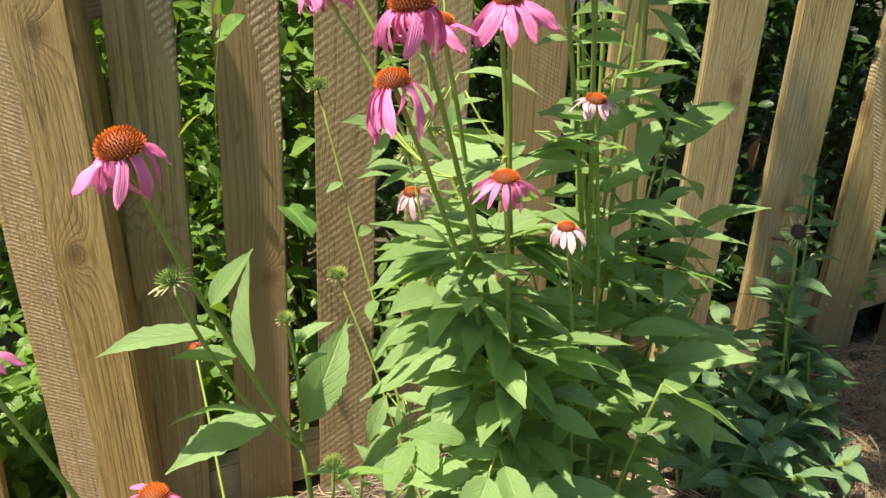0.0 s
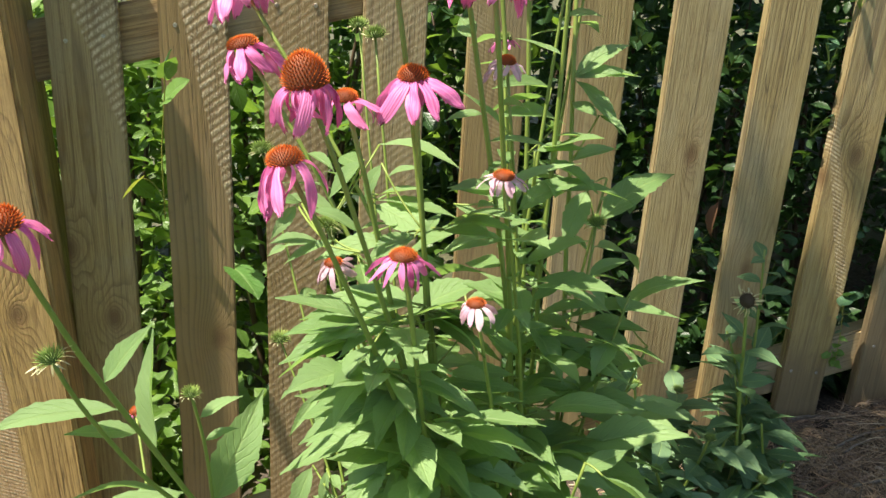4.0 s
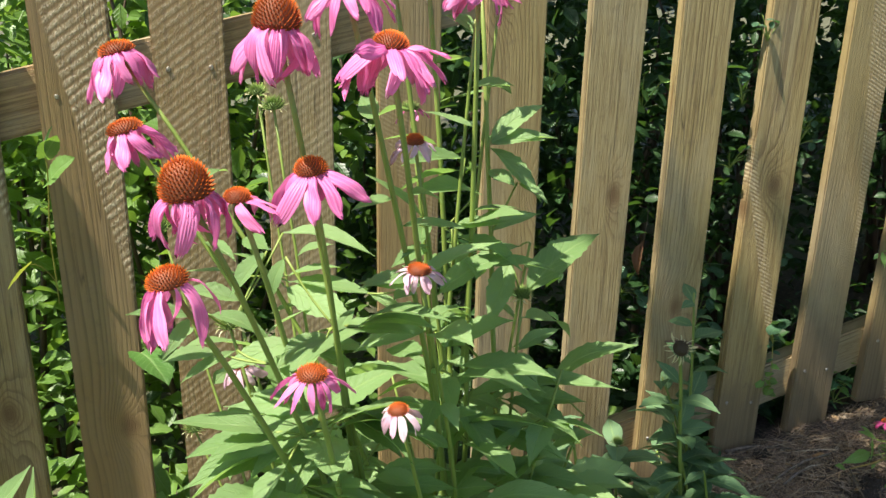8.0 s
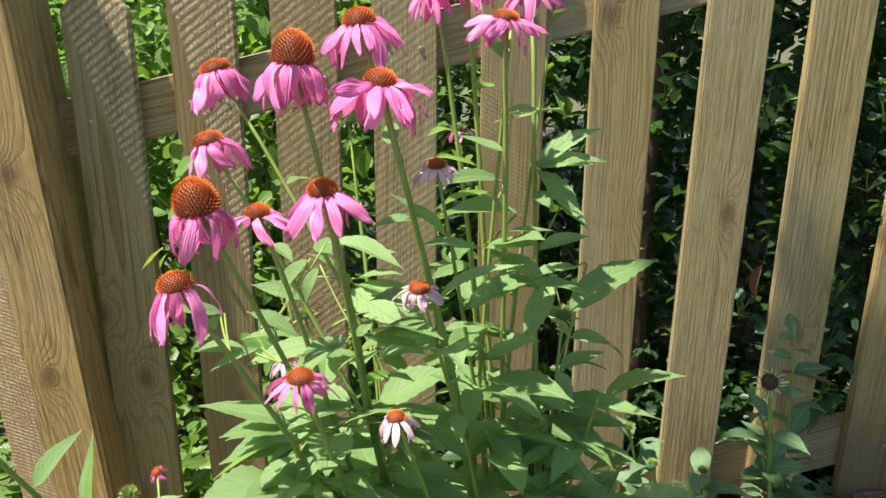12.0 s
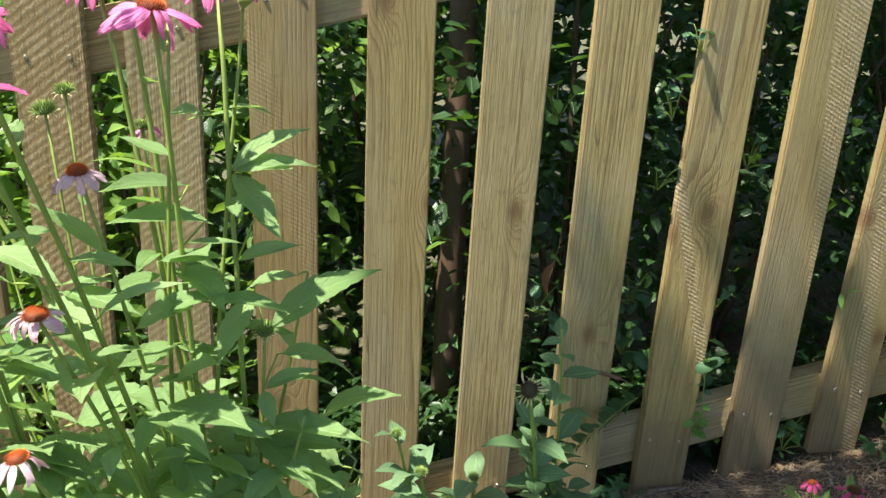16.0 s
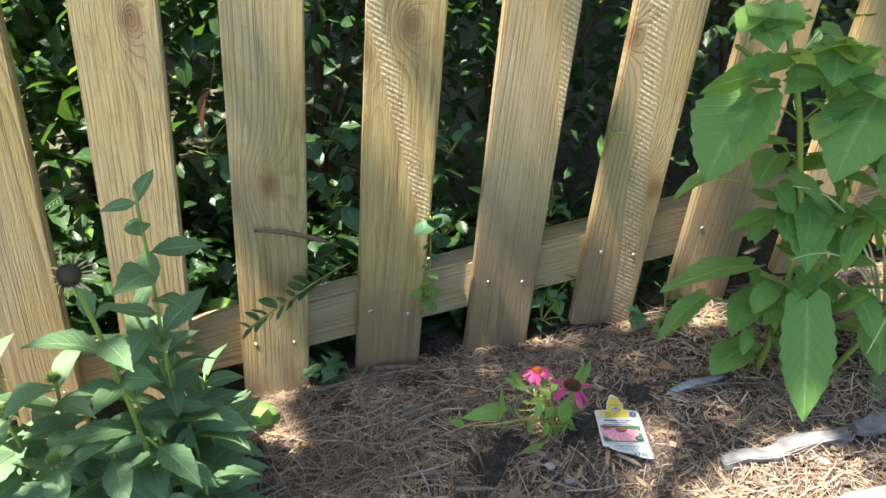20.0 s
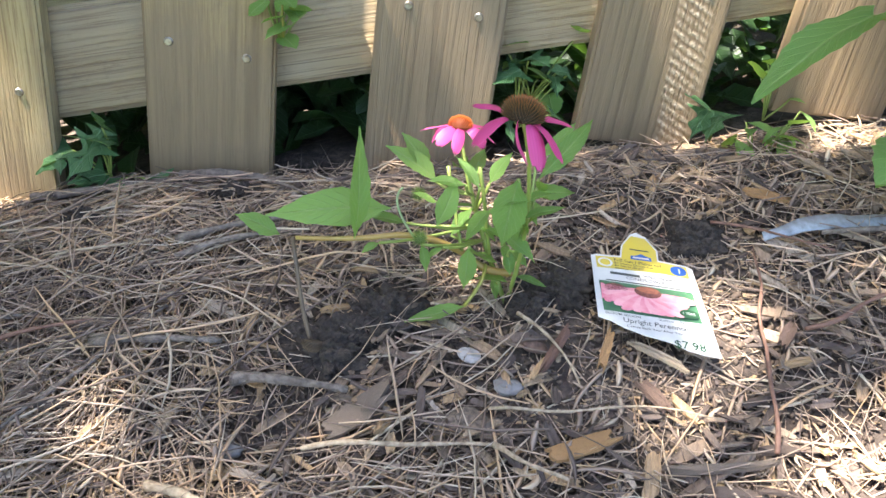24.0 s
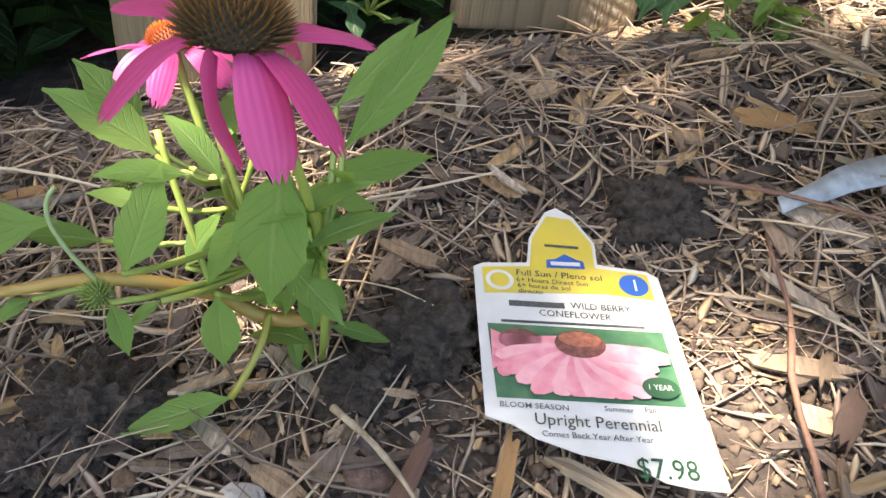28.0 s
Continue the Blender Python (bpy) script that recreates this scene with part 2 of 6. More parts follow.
def leaf_material(name, low, high, back, gloss=0.45, thin=0.3, vein=(0.30, 0.42, 0.16), side_veins=9.0, each_island=False):
    m = Mat(name, gloss)
    uv = m.t.nodes.new("ShaderNodeTexCoord").outputs["UV"]
    sep = m.t.nodes.new("ShaderNodeSeparateXYZ")
    m.link(uv, sep.inputs[0])
    across = m.math("ABSOLUTE", m.math("SUBTRACT", sep.outputs[0], 0.5))
    rib = m.ramp(across, (0.0, (1, 1, 1)), (0.025, (0.6, 0.6, 0.6)), (0.055, (0, 0, 0)))
    slant = m.math("SUBTRACT", sep.outputs[1], m.math("MULTIPLY", across, 0.55))
    saw = m.math("FRACT", m.math("MULTIPLY", slant, side_veins))
    side = m.ramp(saw, (0.0, (1, 1, 1)), (0.1, (0, 0, 0)), (0.9, (0, 0, 0)), (1.0, (1, 1, 1)))
    pick = m.island() if each_island else m.random()
    tone = m.mix(pick, low, high)
    o = m.coords("Object", (1, 1, 1))
    tone = m.mix(m.math("MULTIPLY", m.noise(o, 60, 4), 0.5), tone, high)
    spots = m.ramp(m.noise(o, 140, 2), (0.70, (0, 0, 0)), (0.76, (1, 1, 1)))
    tone = m.mix(m.math("MULTIPLY", spots, 0.35), tone, (0.16, 0.13, 0.04))
    veins = m.math("ADD", rib, m.math("MULTIPLY", side, 0.7))
    c = m.mix(m.math("MULTIPLY", veins, 0.6), tone, vein)
    m.colour(c)
    fine = m.noise(o, 400, 3)
    n = m.bump(m.math("SUBTRACT", m.math("MULTIPLY", fine, 0.4), veins), 0.6, 0.0018)
    m.thin(m.mix(0.5, c, back), thin)
    return m.m


LEAF = leaf_material("coneflower_leaf", (0.14, 0.245, 0.078), (0.29, 0.42, 0.18), (0.42, 0.66, 0.10), 0.40, 0.42)
LEAF_DULL = leaf_material("grey_green_leaf", (0.075, 0.155, 0.07), (0.13, 0.23, 0.105), (0.16, 0.32, 0.06), 0.5, 0.25)
LEAF_GREY = leaf_material("pale_grey_green_leaf", (0.11, 0.20, 0.10), (0.18, 0.285, 0.155), (0.20, 0.36, 0.10), 0.45, 0.30)
LEAF_LIME = leaf_material("young_leaf", (0.11, 0.235, 0.045), (0.23, 0.40, 0.095), (0.35, 0.55, 0.04), 0.4, 0.4)
LEAF_HEART = leaf_material("broad_leaf", (0.0875, 0.213, 0.0438), (0.15, 0.3, 0.075), (0.28, 0.48, 0.03), 0.45, 0.35)
LEAF_YELLOW = leaf_material("yellowing_leaf", (0.30, 0.38, 0.05), (0.42, 0.48, 0.08), (0.5, 0.55, 0.05), 0.45, 0.35)
LEAF_PRIVET = leaf_material("privet_leaf", (0.040, 0.10, 0.052), (0.075, 0.155, 0.08), (0.14, 0.30, 0.03), 0.32, 0.25, (0.1, 0.2, 0.08), 6.0)
# Shade and sun behind the fence are put into these two leaf colours.
LEAF_SHADE_TONE = leaf_material("shade_toned_leaf", (0.011, 0.032, 0.012), (0.032, 0.075, 0.022), (0.18, 0.36, 0.03), 0.38, 0.3, (0.1, 0.2, 0.07), 6.0, True)
LEAF_SUN_TONE = leaf_material("sun_toned_leaf", (0.05, 0.115, 0.017), (0.17, 0.29, 0.06), (0.35, 0.55, 0.04), 0.4, 0.4, (0.2, 0.3, 0.1), 6.0, True)
LEAF_IVY = leaf_material("ivy_leaf", (0.03, 0.09, 0.03), (0.06, 0.15, 0.05), (0.2, 0.4, 0.05), 0.35, 0.25, (0.16, 0.28, 0.14), 4.0)


def stem_material(name, low, high):
    m = Mat(name, 0.5)
    o = m.coords("Object", (1, 1, 0.2))
    m.colour(m.mix(m.noise(o, 90, 4), low, high))
    m.bump(m.noise(o, 500, 3), 0.3, 0.0006)
    return m.m


STEM = stem_material("green_stem", (0.125, 0.18, 0.03), (0.27, 0.33, 0.075))
STEM_OLIVE = stem_material("olive_stem", (0.16, 0.18, 0.03), (0.34, 0.30, 0.06))
STEM_RUSTY = stem_material("rusty_stem", (0.30, 0.15, 0.04), (0.27, 0.24, 0.06))
STEM_PALE = stem_material("pale_stalk_green", (0.17, 0.24, 0.10), (0.27, 0.34, 0.17))
STEM_DRY = stem_material("dry_stem", (0.05, 0.035, 0.02), (0.13, 0.09, 0.05))
BARK = stem_material("bark", (0.045, 0.03, 0.02), (0.13, 0.075, 0.05))


def petal_material(name, low, high, back, pale, ridges=0.35):
    m = Mat(name, 0.5)
    uv = m.t.nodes.new("ShaderNodeTexCoord").outputs["UV"]
    sep = m.t.nodes.new("ShaderNodeSeparateXYZ")
    m.link(uv, sep.inputs[0])
    stripe = m.math("FRACT", m.math("MULTIPLY", sep.outputs[0], 6.0))
    ridge = m.ramp(stripe, (0.0, (0, 0, 0)), (0.5, (1, 1, 1)), (1.0, (0, 0, 0)))
    tone = m.mix(m.random(), low, high)
    tone = m.mix(m.math("MULTIPLY", ridge, ridges), tone, pale)
    tone = m.mix(m.math("MULTIPLY", m.noise(m.coords("Object"), 120, 4), 0.35), tone, low)
    m.colour(tone)
    m.bump(ridge, ridges, 0.001)
    m.thin(m.mix(0.6, tone, back), 0.34)
    return m.m


PETAL = petal_material("pink_petal", (0.62, 0.085, 0.34), (0.88, 0.26, 0.56), (0.98, 0.20, 0.54), (0.95, 0.58, 0.78), 0.30)
PETAL_FADED = petal_material("faded_petal", (0.62, 0.30, 0.46), (0.78, 0.62, 0.66), (0.85, 0.5, 0.6), (0.85, 0.75, 0.74))
PETAL_HOT = petal_material("magenta_petal", (0.42, 0.035, 0.16), (0.58, 0.085, 0.27), (0.85, 0.10, 0.36), (0.80, 0.22, 0.45), 0.12)
PETAL_CREAM = petal_material("cream_petal", (0.58, 0.52, 0.26), (0.75, 0.68, 0.45), (0.8, 0.75, 0.4), (0.85, 0.8, 0.6))


def cone_material(name, deep, mid, tip):
    """Cone of a coneflower: dark between the bristles, bright at their tips; v runs from root to tip of each bristle."""
    m = Mat(name, 0.7)
    uv = m.t.nodes.new("ShaderNodeTexCoord").outputs["UV"]
    sep = m.t.nodes.new("ShaderNodeSeparateXYZ")
    m.link(uv, sep.inputs[0])
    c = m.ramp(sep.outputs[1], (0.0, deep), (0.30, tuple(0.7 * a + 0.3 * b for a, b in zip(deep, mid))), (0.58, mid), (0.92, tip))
    m.colour(m.mix(m.math("MULTIPLY", m.noise(m.coords("Object"), 200, 2), 0.3), c, mid))
    return m.m


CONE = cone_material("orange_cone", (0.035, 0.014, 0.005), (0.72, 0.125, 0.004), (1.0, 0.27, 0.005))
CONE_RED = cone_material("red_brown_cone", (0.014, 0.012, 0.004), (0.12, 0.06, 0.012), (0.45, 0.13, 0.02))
CONE_GREEN = cone_material("green_bud", (0.06, 0.09, 0.0225), (0.21, 0.3, 0.06), (0.48, 0.57, 0.135))
CONE_DEAD = cone_material("dead_cone", (0.03, 0.02, 0.01), (0.09, 0.06, 0.03), (0.19, 0.13, 0.06))


def plain(name, colour, rough=0.5, second=None, scale=60.0, metal=0.0, bump=0.0, each=False):
    m = Mat(name, rough)
    second = second or tuple(0.8 * k for k in colour)
    o = m.coords("Object")
    f = m.noise(o, scale, 5)
    c = m.mix(m.ramp(f, (0.3, (0, 0, 0)), (0.7, (1, 1, 1))), colour, second)
    if each:
        c = m.mix(m.island(), c, second)
    m.colour(c)
    m.b.inputs["Metallic"].default_value = metal
    if bump:
        m.bump(m.noise(o, scale * 3, 5), 0.6, bump)
    return m.m


SCREW = plain("screw_steel", (0.55, 0.53, 0.50), 0.35, (0.25, 0.2, 0.16), 300, 0.9)
STONE = plain("pale_stone", (0.288, 0.28, 0.256), 0.9, (0.176, 0.164, 0.144), 45, 0, 0.002)
SLATE = plain("grey_plank", (0.19, 0.19, 0.19), 0.9, (0.10, 0.095, 0.09), 60, 0, 0.003)
SCRAP = plain("pale_plastic", (0.28, 0.32, 0.36), 0.6, (0.16, 0.17, 0.18), 220)
CRUMB = plain("soil_crumb", (0.03, 0.022, 0.017), 0.95, (0.12, 0.085, 0.06), 200, 0, 0.001, True)
CLOD = plain("dark_soil", (0.016, 0.012, 0.009), 0.9, (0.075, 0.055, 0.042), 420, 0, 0.006)
TWIG = plain("grey_twig", (0.23, 0.185, 0.15), 0.9, (0.075, 0.058, 0.045), 210, 0, 0.004)
TWIG_RED = plain("red_brown_twig", (0.19, 0.10, 0.065), 0.7, (0.10, 0.05, 0.035), 160, 0, 0.001)
PALE_STALK = plain("pale_stalk", (0.40, 0.32, 0.22), 0.85, (0.19, 0.135, 0.085), 330, 0, 0.0006)
ORANGE_CHIP = plain("fresh_chip", (0.46, 0.26, 0.10), 0.8, (0.20, 0.11, 0.05), 420, 0, 0.0012)
GREY_CHIP = plain("grey_bark_chip", (0.23, 0.175, 0.13), 0.85, (0.08, 0.06, 0.045), 420, 0, 0.0015)
RED_CHIP = plain("red_bark_chip", (0.17, 0.105, 0.075), 0.85, (0.075, 0.045, 0.032), 420, 0, 0.0012)
PEBBLE_WHITE = plain("white_pebble", (0.44, 0.40, 0.37), 0.9, (0.28, 0.25, 0.22), 150, 0, 0.001)
PEBBLE_GREY = plain("grey_pebble", (0.24, 0.22, 0.20), 0.9, (0.13, 0.12, 0.11), 150, 0, 0.001)
DEAD_LEAF = leaf_material("dead_leaf", (0.13, 0.055, 0.03), (0.22, 0.10, 0.05), (0.3, 0.12, 0.04), 0.7, 0.25, (0.2, 0.12, 0.06))
GRASS_DRY = plain("pale_grass", (0.50, 0.50, 0.30), 0.6, (0.34, 0.38, 0.16), 80)


def straw_material():
    m = Mat("pine_straw", 0.6)
    tone = m.ramp(m.island(), (0.0, (0.07, 0.048, 0.038)), (0.25, (0.22, 0.157, 0.115)), (0.55, (0.41, 0.305, 0.215)), (0.76, (0.49, 0.32, 0.175)), (0.92, (0.48, 0.38, 0.27)), (1.0, (0.58, 0.49, 0.36)))
    m.colour(m.mix(m.math("MULTIPLY", m.noise(m.coords("Object"), 120, 3), 0.35), tone, (0.16, 0.11, 0.08)))
    return m.m


def chip_material():
    m = Mat("wood_chips", 0.75)
    pick = m.math("FRACT", m.math("ADD", m.island(), m.random()))
    tone = m.ramp(pick, (0.0, (0.06, 0.044, 0.037)), (0.35, (0.15, 0.11, 0.088)), (0.6, (0.27, 0.19, 0.125)), (0.82, (0.48, 0.31, 0.15)), (1.0, (0.45, 0.37, 0.29)))
    v = m.coords("Object", (1, 0.12, 1))
    fibre = m.noise(v, 620, 5, 0.7)
    m.colour(m.mix(m.ramp(fibre, (0.35, (0, 0, 0)), (0.65, (1, 1, 1))), m.mix(0.6, tone, (0.06, 0.04, 0.028)), tone))
    m.bump(fibre, 0.6, 0.0015)
    return m.m


STRAW, CHIPS = straw_material(), chip_material()


def ground_material():
    """Dark crumbly soil with litter in the bed; short grass on the lawn before it and dry leaf litter beyond the fence."""
    m = Mat("soil_and_lawn", 0.92)
    o = m.coords("Object", (1, 1, 1), shift=False)
    crumbs = m.noise(o, 150, 8, 0.7)
    clods = m.noise(o, 38, 5, 0.6)
    soil = m.ramp(crumbs, (0.3, (0.03, 0.022, 0.018)), (0.5, (0.09, 0.066, 0.052)), (0.72, (0.20, 0.145, 0.11)))
    soil = m.mix(m.ramp(clods, (0.45, (0, 0, 0)), (0.6, (1, 1, 1))), soil, m.mix(0.6, soil, (0.035, 0.026, 0.02)))
    lawn = m.ramp(m.noise(o, 70, 6, 0.7), (0.3, (0.03, 0.045, 0.012)), (0.55, (0.07, 0.10, 0.028)), (0.75, (0.14, 0.15, 0.055)))
    sep = m.t.nodes.new("ShaderNodeSeparateXYZ")
    m.link(o, sep.inputs[0])
    depth = m.math("SUBTRACT", sep.outputs[1], m.math("MULTIPLY", sep.outputs[0], 0.222))
    depth = m.math("ADD", depth, m.math("MULTIPLY", m.noise(o, 30, 2), 0.02))
    bed = m.ramp(m.math("MULTIPLY", depth, 0.5), (0.418, (0, 0, 0)), (0.424, (1, 1, 1)), (0.96, (1, 1, 1)), (1.0, (0.6, 0.6, 0.6)))
    m.colour(m.mix(bed, lawn, soil))
    m.bump(m.math("ADD", crumbs, clods), 0.8, 0.006)
    return m.m


# ---- builders ----
def mesh_from(name, verts, faces, material, uvs=None, smooth=True):
    me = bpy.data.meshes.new(name)
    me.from_pydata([tuple(v) for v in verts], [], [tuple(f) for f in faces])
    if uvs is not None:
        layer = me.uv_layers.new(name="UVMap")
        idx = np.empty(len(me.loops), dtype=np.int32)
        me.loops.foreach_get("vertex_index", idx)
        layer.data.foreach_set("uv", np.asarray(uvs, dtype=np.float32)[idx].ravel())
    if smooth:
        me.polygons.foreach_set("use_smooth", [True] * len(me.polygons))
    me.materials.append(material)
    me.update()
    return me


def place(name, me, parent=None, at=None, label=""):
    """Links a mesh as an object; at is its pose in the world, parent the thing or part that carries it."""
    ob = new(name, me)
    at = at or Matrix()
    if parent is not None:
        ob.parent = parent
        ob.matrix_basis = WORLD_OF[parent.name].inverted() @ at
    else:
        ob.matrix_basis = at
    WORLD_OF[ob.name] = at.copy()
    if label:
        tagged(ob, label)
    return ob


WORLD_OF = {}


def thing(name, at, label, category, group=""):
    ob = new(name)
    ob.empty_display_size = 0.02
    ob.matrix_basis = Matrix.Translation(at)
    WORLD_OF[ob.name] = ob.matrix_basis.copy()
    return tagged(ob, label, category, group)


def bevelled_box(name, size, material, bevel=0.003, warp=0.0, seed=0):
    bm = bmesh.new()
    bmesh.ops.create_cube(bm, size=1.0)
    for v in bm.verts:
        v.co = Vector((v.co.x * size[0], v.co.y * size[1], v.co.z * size[2]))
    if warp:
        bmesh.ops.subdivide_edges(bm, edges=[e for e in bm.edges if e.calc_length() > 0.5 * max(size)], cuts=6)
    bmesh.ops.bevel(bm, geom=[e for e in bm.edges if len(e.link_faces) == 2 and e.calc_face_angle() > 0.5], offset=bevel, segments=2, affect="EDGES")
    if warp:
        for v in bm.verts:
            q = v.co * 4 + Vector((seed * 3.1, 0, 0))
            v.co += Vector((noise.noise(q), noise.noise(q + Vector((9, 2, 4))), 0)) * warp
    me = bpy.data.meshes.new(name)
    bm.to_mesh(me)
    bm.free()
    me.materials.append(material)
    return me


def tube(name, points, radii, material, sides=7, cap=True):
    """A round stem along points."""
    pts = [Vector(p) for p in points]
    verts, faces = [], []
    n = len(pts)
    for i, p in enumerate(pts):
        d = (pts[min(i + 1, n - 1)] - pts[max(i - 1, 0)]).normalized()
        a = d.orthogonal().normalized() if i == 0 else (a - d * a.dot(d)).normalized()
        b = d.cross(a)
        for k in range(sides):
            w = 2 * math.pi * k / sides
            verts.append(p + (a * math.cos(w) + b * math.sin(w)) * radii[i])
    for i in range(n - 1):
        for k in range(sides):
            faces.append((i * sides + k, i * sides + (k + 1) % sides, (i + 1) * sides + (k + 1) % sides, (i + 1) * sides + k))
    if cap:
        faces.append(tuple(range(sides - 1, -1, -1)))
        faces.append(tuple((n - 1) * sides + k for k in range(sides)))
    return mesh_from(name, verts, faces, material)


def bend(a, b, sag, steps=10, side=0.0):
    """Points of a curve from a to b that starts steeply and leans over; sag moves its middle."""
    a, b = Vector(a), Vector(b)
    mid = (a + b) / 2 + Vector(sag)
    out = []
    for i in range(steps + 1):
        t = i / steps
        p = a * (1 - t) ** 2 + mid * 2 * t * (1 - t) + b * t * t
        p += Vector((noise.noise(p * 9), noise.noise(p * 9 + Vector((5, 5, 5))), 0)) * 0.004 * math.sin(math.pi * t)
        out.append(p)
    return out


def leaf_mesh(name, material, width, droop, fold, teeth=0, kind="lance", seed=0, segs=12, twist=0.0):
    """A leaf of length 1 along y, face up: a folded blade that droops towards its tip, with toothed margins."""
    rng = random.Random(seed)
    verts, faces, uvs = [], [], []
    cols = [-1, -0.5, 0, 0.5, 1]
    for i in range(segs + 1):
        t = i / segs
        if kind == "lance":
            q = max(0.0, (t - 0.05) / 0.95)
            w = max(0.045, q ** 0.85 * (1 - q) ** 1.3 / 0.244)
        elif kind == "heart":
            w = max(0.3 * (1 - t) ** 3, (t + 0.03) ** 0.5 * (1 - t) ** 0.95 / 0.41)
        elif kind == "ivy":
            w = max(0.02, (1 - t) ** 0.8 * (0.75 + 0.35 * math.cos(t * 11)))
        else:
            w = math.sin(math.pi * t) ** 0.62
        w *= width / 2
        if 0 < i < segs and teeth:
            w *= 1 + teeth * (0.5 if i % 2 else -0.5) + rng.uniform(-0.05, 0.05)
        yy = t
        z = droop * 1.1 * t * (1 - t) + 0.014 * math.sin(t * 7 + seed) * t * (1 - t) * 4
        ang = twist * t
        for c in cols:
            x = c * w
            back = -0.10 * abs(c) if kind == "heart" and i < 2 else 0.0
            zz = z + fold * abs(x) + 0.02 * width * math.sin(9 * t + c * 4 + seed) * abs(c)
            verts.append((x * math.cos(ang), yy + back, zz + x * math.sin(ang)))
            uvs.append((0.5 + 0.5 * c, t))
    for i in range(segs):
        for k in range(4):
            a = i * 5 + k
            faces.append((a, a + 1, a + 6, a + 5))
    return mesh_from(name, verts, faces, material, uvs)


def leaf_set(name, material, count, width, teeth, kind="lance", droop=(0.05, 0.4), fold=(0.15, 0.5), segs=12):
    rng = random.Random(hash_of(name))
    return [leaf_mesh(name, material, width * rng.uniform(0.85, 1.2), rng.uniform(*droop), rng.uniform(*fold), teeth, kind, i, segs, rng.uniform(-0.4, 0.4)) for i in range(count)]


def hash_of(text):
    return sum((i + 1) * ord(ch) for i, ch in enumerate(text))


def leaf_pose(base, tip, roll=0.0, wide=1.0, up=(0, 0, 1)):
    base, tip = Vector(base), Vector(tip)
    y = tip - base
    length = y.length
    y.normalize()
    x = y.cross(Vector(up))
    if x.length < 0.05:
        x = Vector((1, 0, 0))
    x.normalize()
    z = x.cross(y)
    rot = Matrix((x, y, z)).transposed().to_4x4()
    return Matrix.Translation(base) @ rot @ Matrix.Rotation(roll, 4, "Y") @ Matrix.Diagonal((length * wide, length, length, 1))


def ground_z(x, y):
    d = (1.252 + 0.222 * x - y) * 0.976
    prof = np.interp(d, [-3, -0.3, -0.02, 0.1, 0.22, 0.38, 0.5, 1, 3], [-0.07, -0.07, -0.055, -0.036, -0.058, -0.098, -0.122, -0.165, -0.3])
    slope = 0.215 * (np.clip(x, -2.5, 4.0) - 0.79)
    near = math.exp(-((x - 0.8) ** 2 + (y - 1.2) ** 2) / 6)
    lump = noise.noise(Vector((x * 9, y * 9, 0))) * 0.010 + noise.noise(Vector((x * 30, y * 30, 3))) * 0.004
    return float(prof + slope + lump * near)


def on_fence(s, z, out=0.0):
    """A place on the front face of the pickets: s metres along, z up, out metres before it."""
    return Vector((s * 0.9762 + out * 0.2167, 1.252 + s * 0.2167 - out * 0.9762, z))


ALONG = math.degrees(math.atan(0.222))

# ---- ground ----
def ground():
    def lines(lo, hi, step, far):
        mid = np.arange(lo, hi + step / 2, step)
        grow = np.geomspace(step * 2, far, 26)
        return np.concatenate([lo - grow[::-1], mid, hi + grow])
    xs, ys = lines(-0.9, 2.3, 0.02, 180.0), lines(0.1, 1.9, 0.02, 180.0)
    verts = [(x, y, ground_z(x, y)) for y in ys for x in xs]
    w = len(xs)
    faces = [(j * w + i, j * w + i + 1, (j + 1) * w + i + 1, (j + 1) * w + i) for j in range(len(ys) - 1) for i in range(w - 1)]
    ob = new("ground", mesh_from("ground", verts, faces, ground_material()))
    tagged(ob, "dark garden soil of the bed with lawn before it", "ground", kind="structure")


ground()


# ---- fence ----
def picket_mesh(seed, height):
    """A dog-eared board, origin at its foot on the front face, front towards -y."""
    w, t, ear = 0.0915, 0.018, 0.024
    bm = bmesh.new()
    outline = [(-w / 2, 0), (w / 2, 0), (w / 2, height - ear), (w / 2 - ear, height), (-w / 2 + ear, height), (-w / 2, height - ear)]
    rows = []
    front = [bm.verts.new((x, 0, z)) for x, z in outline]
    back = [bm.verts.new((x, t, z)) for x, z in outline]
    bm.faces.new(front)
    bm.faces.new(back[::-1])
    for i in range(6):
        j = (i + 1) % 6
        bm.faces.new((front[j], front[i], back[i], back[j]))
    bmesh.ops.bevel(bm, geom=list(bm.edges), offset=0.0022, segments=2, affect="EDGES")
    rng = random.Random(seed)
    a, b = rng.uniform(-0.004, 0.004), rng.uniform(-0.003, 0.003)
    for v in bm.verts:
        u = v.co.z / height
        v.co.x += a * math.sin(u * 3) + noise.noise(Vector((seed, 0, v.co.z * 6))) * 0.0012
        v.co.y += b * math.sin(u * 2.6)
    bmesh.ops.recalc_face_normals(bm, faces=bm.faces)
    me = bpy.data.meshes.new("picket")
    bm.to_mesh(me)
    bm.free()
    me.materials.append(PINE)
    return me


def screw_mesh():
    bm = bmesh.new()
    bmesh.ops.create_cone(bm, cap_ends=True, segments=10, radius1=0.0034, radius2=0.0024, depth=0.0016)
    me = bpy.data.meshes.new("screw")
    bm.to_mesh(me)
    bm.free()
    me.materials.append(SCREW)
    return me


def low_rail(s):
    return -0.153 + 0.265 * s


def high_rail(s):
    return 0.7115 + 0.24 * s


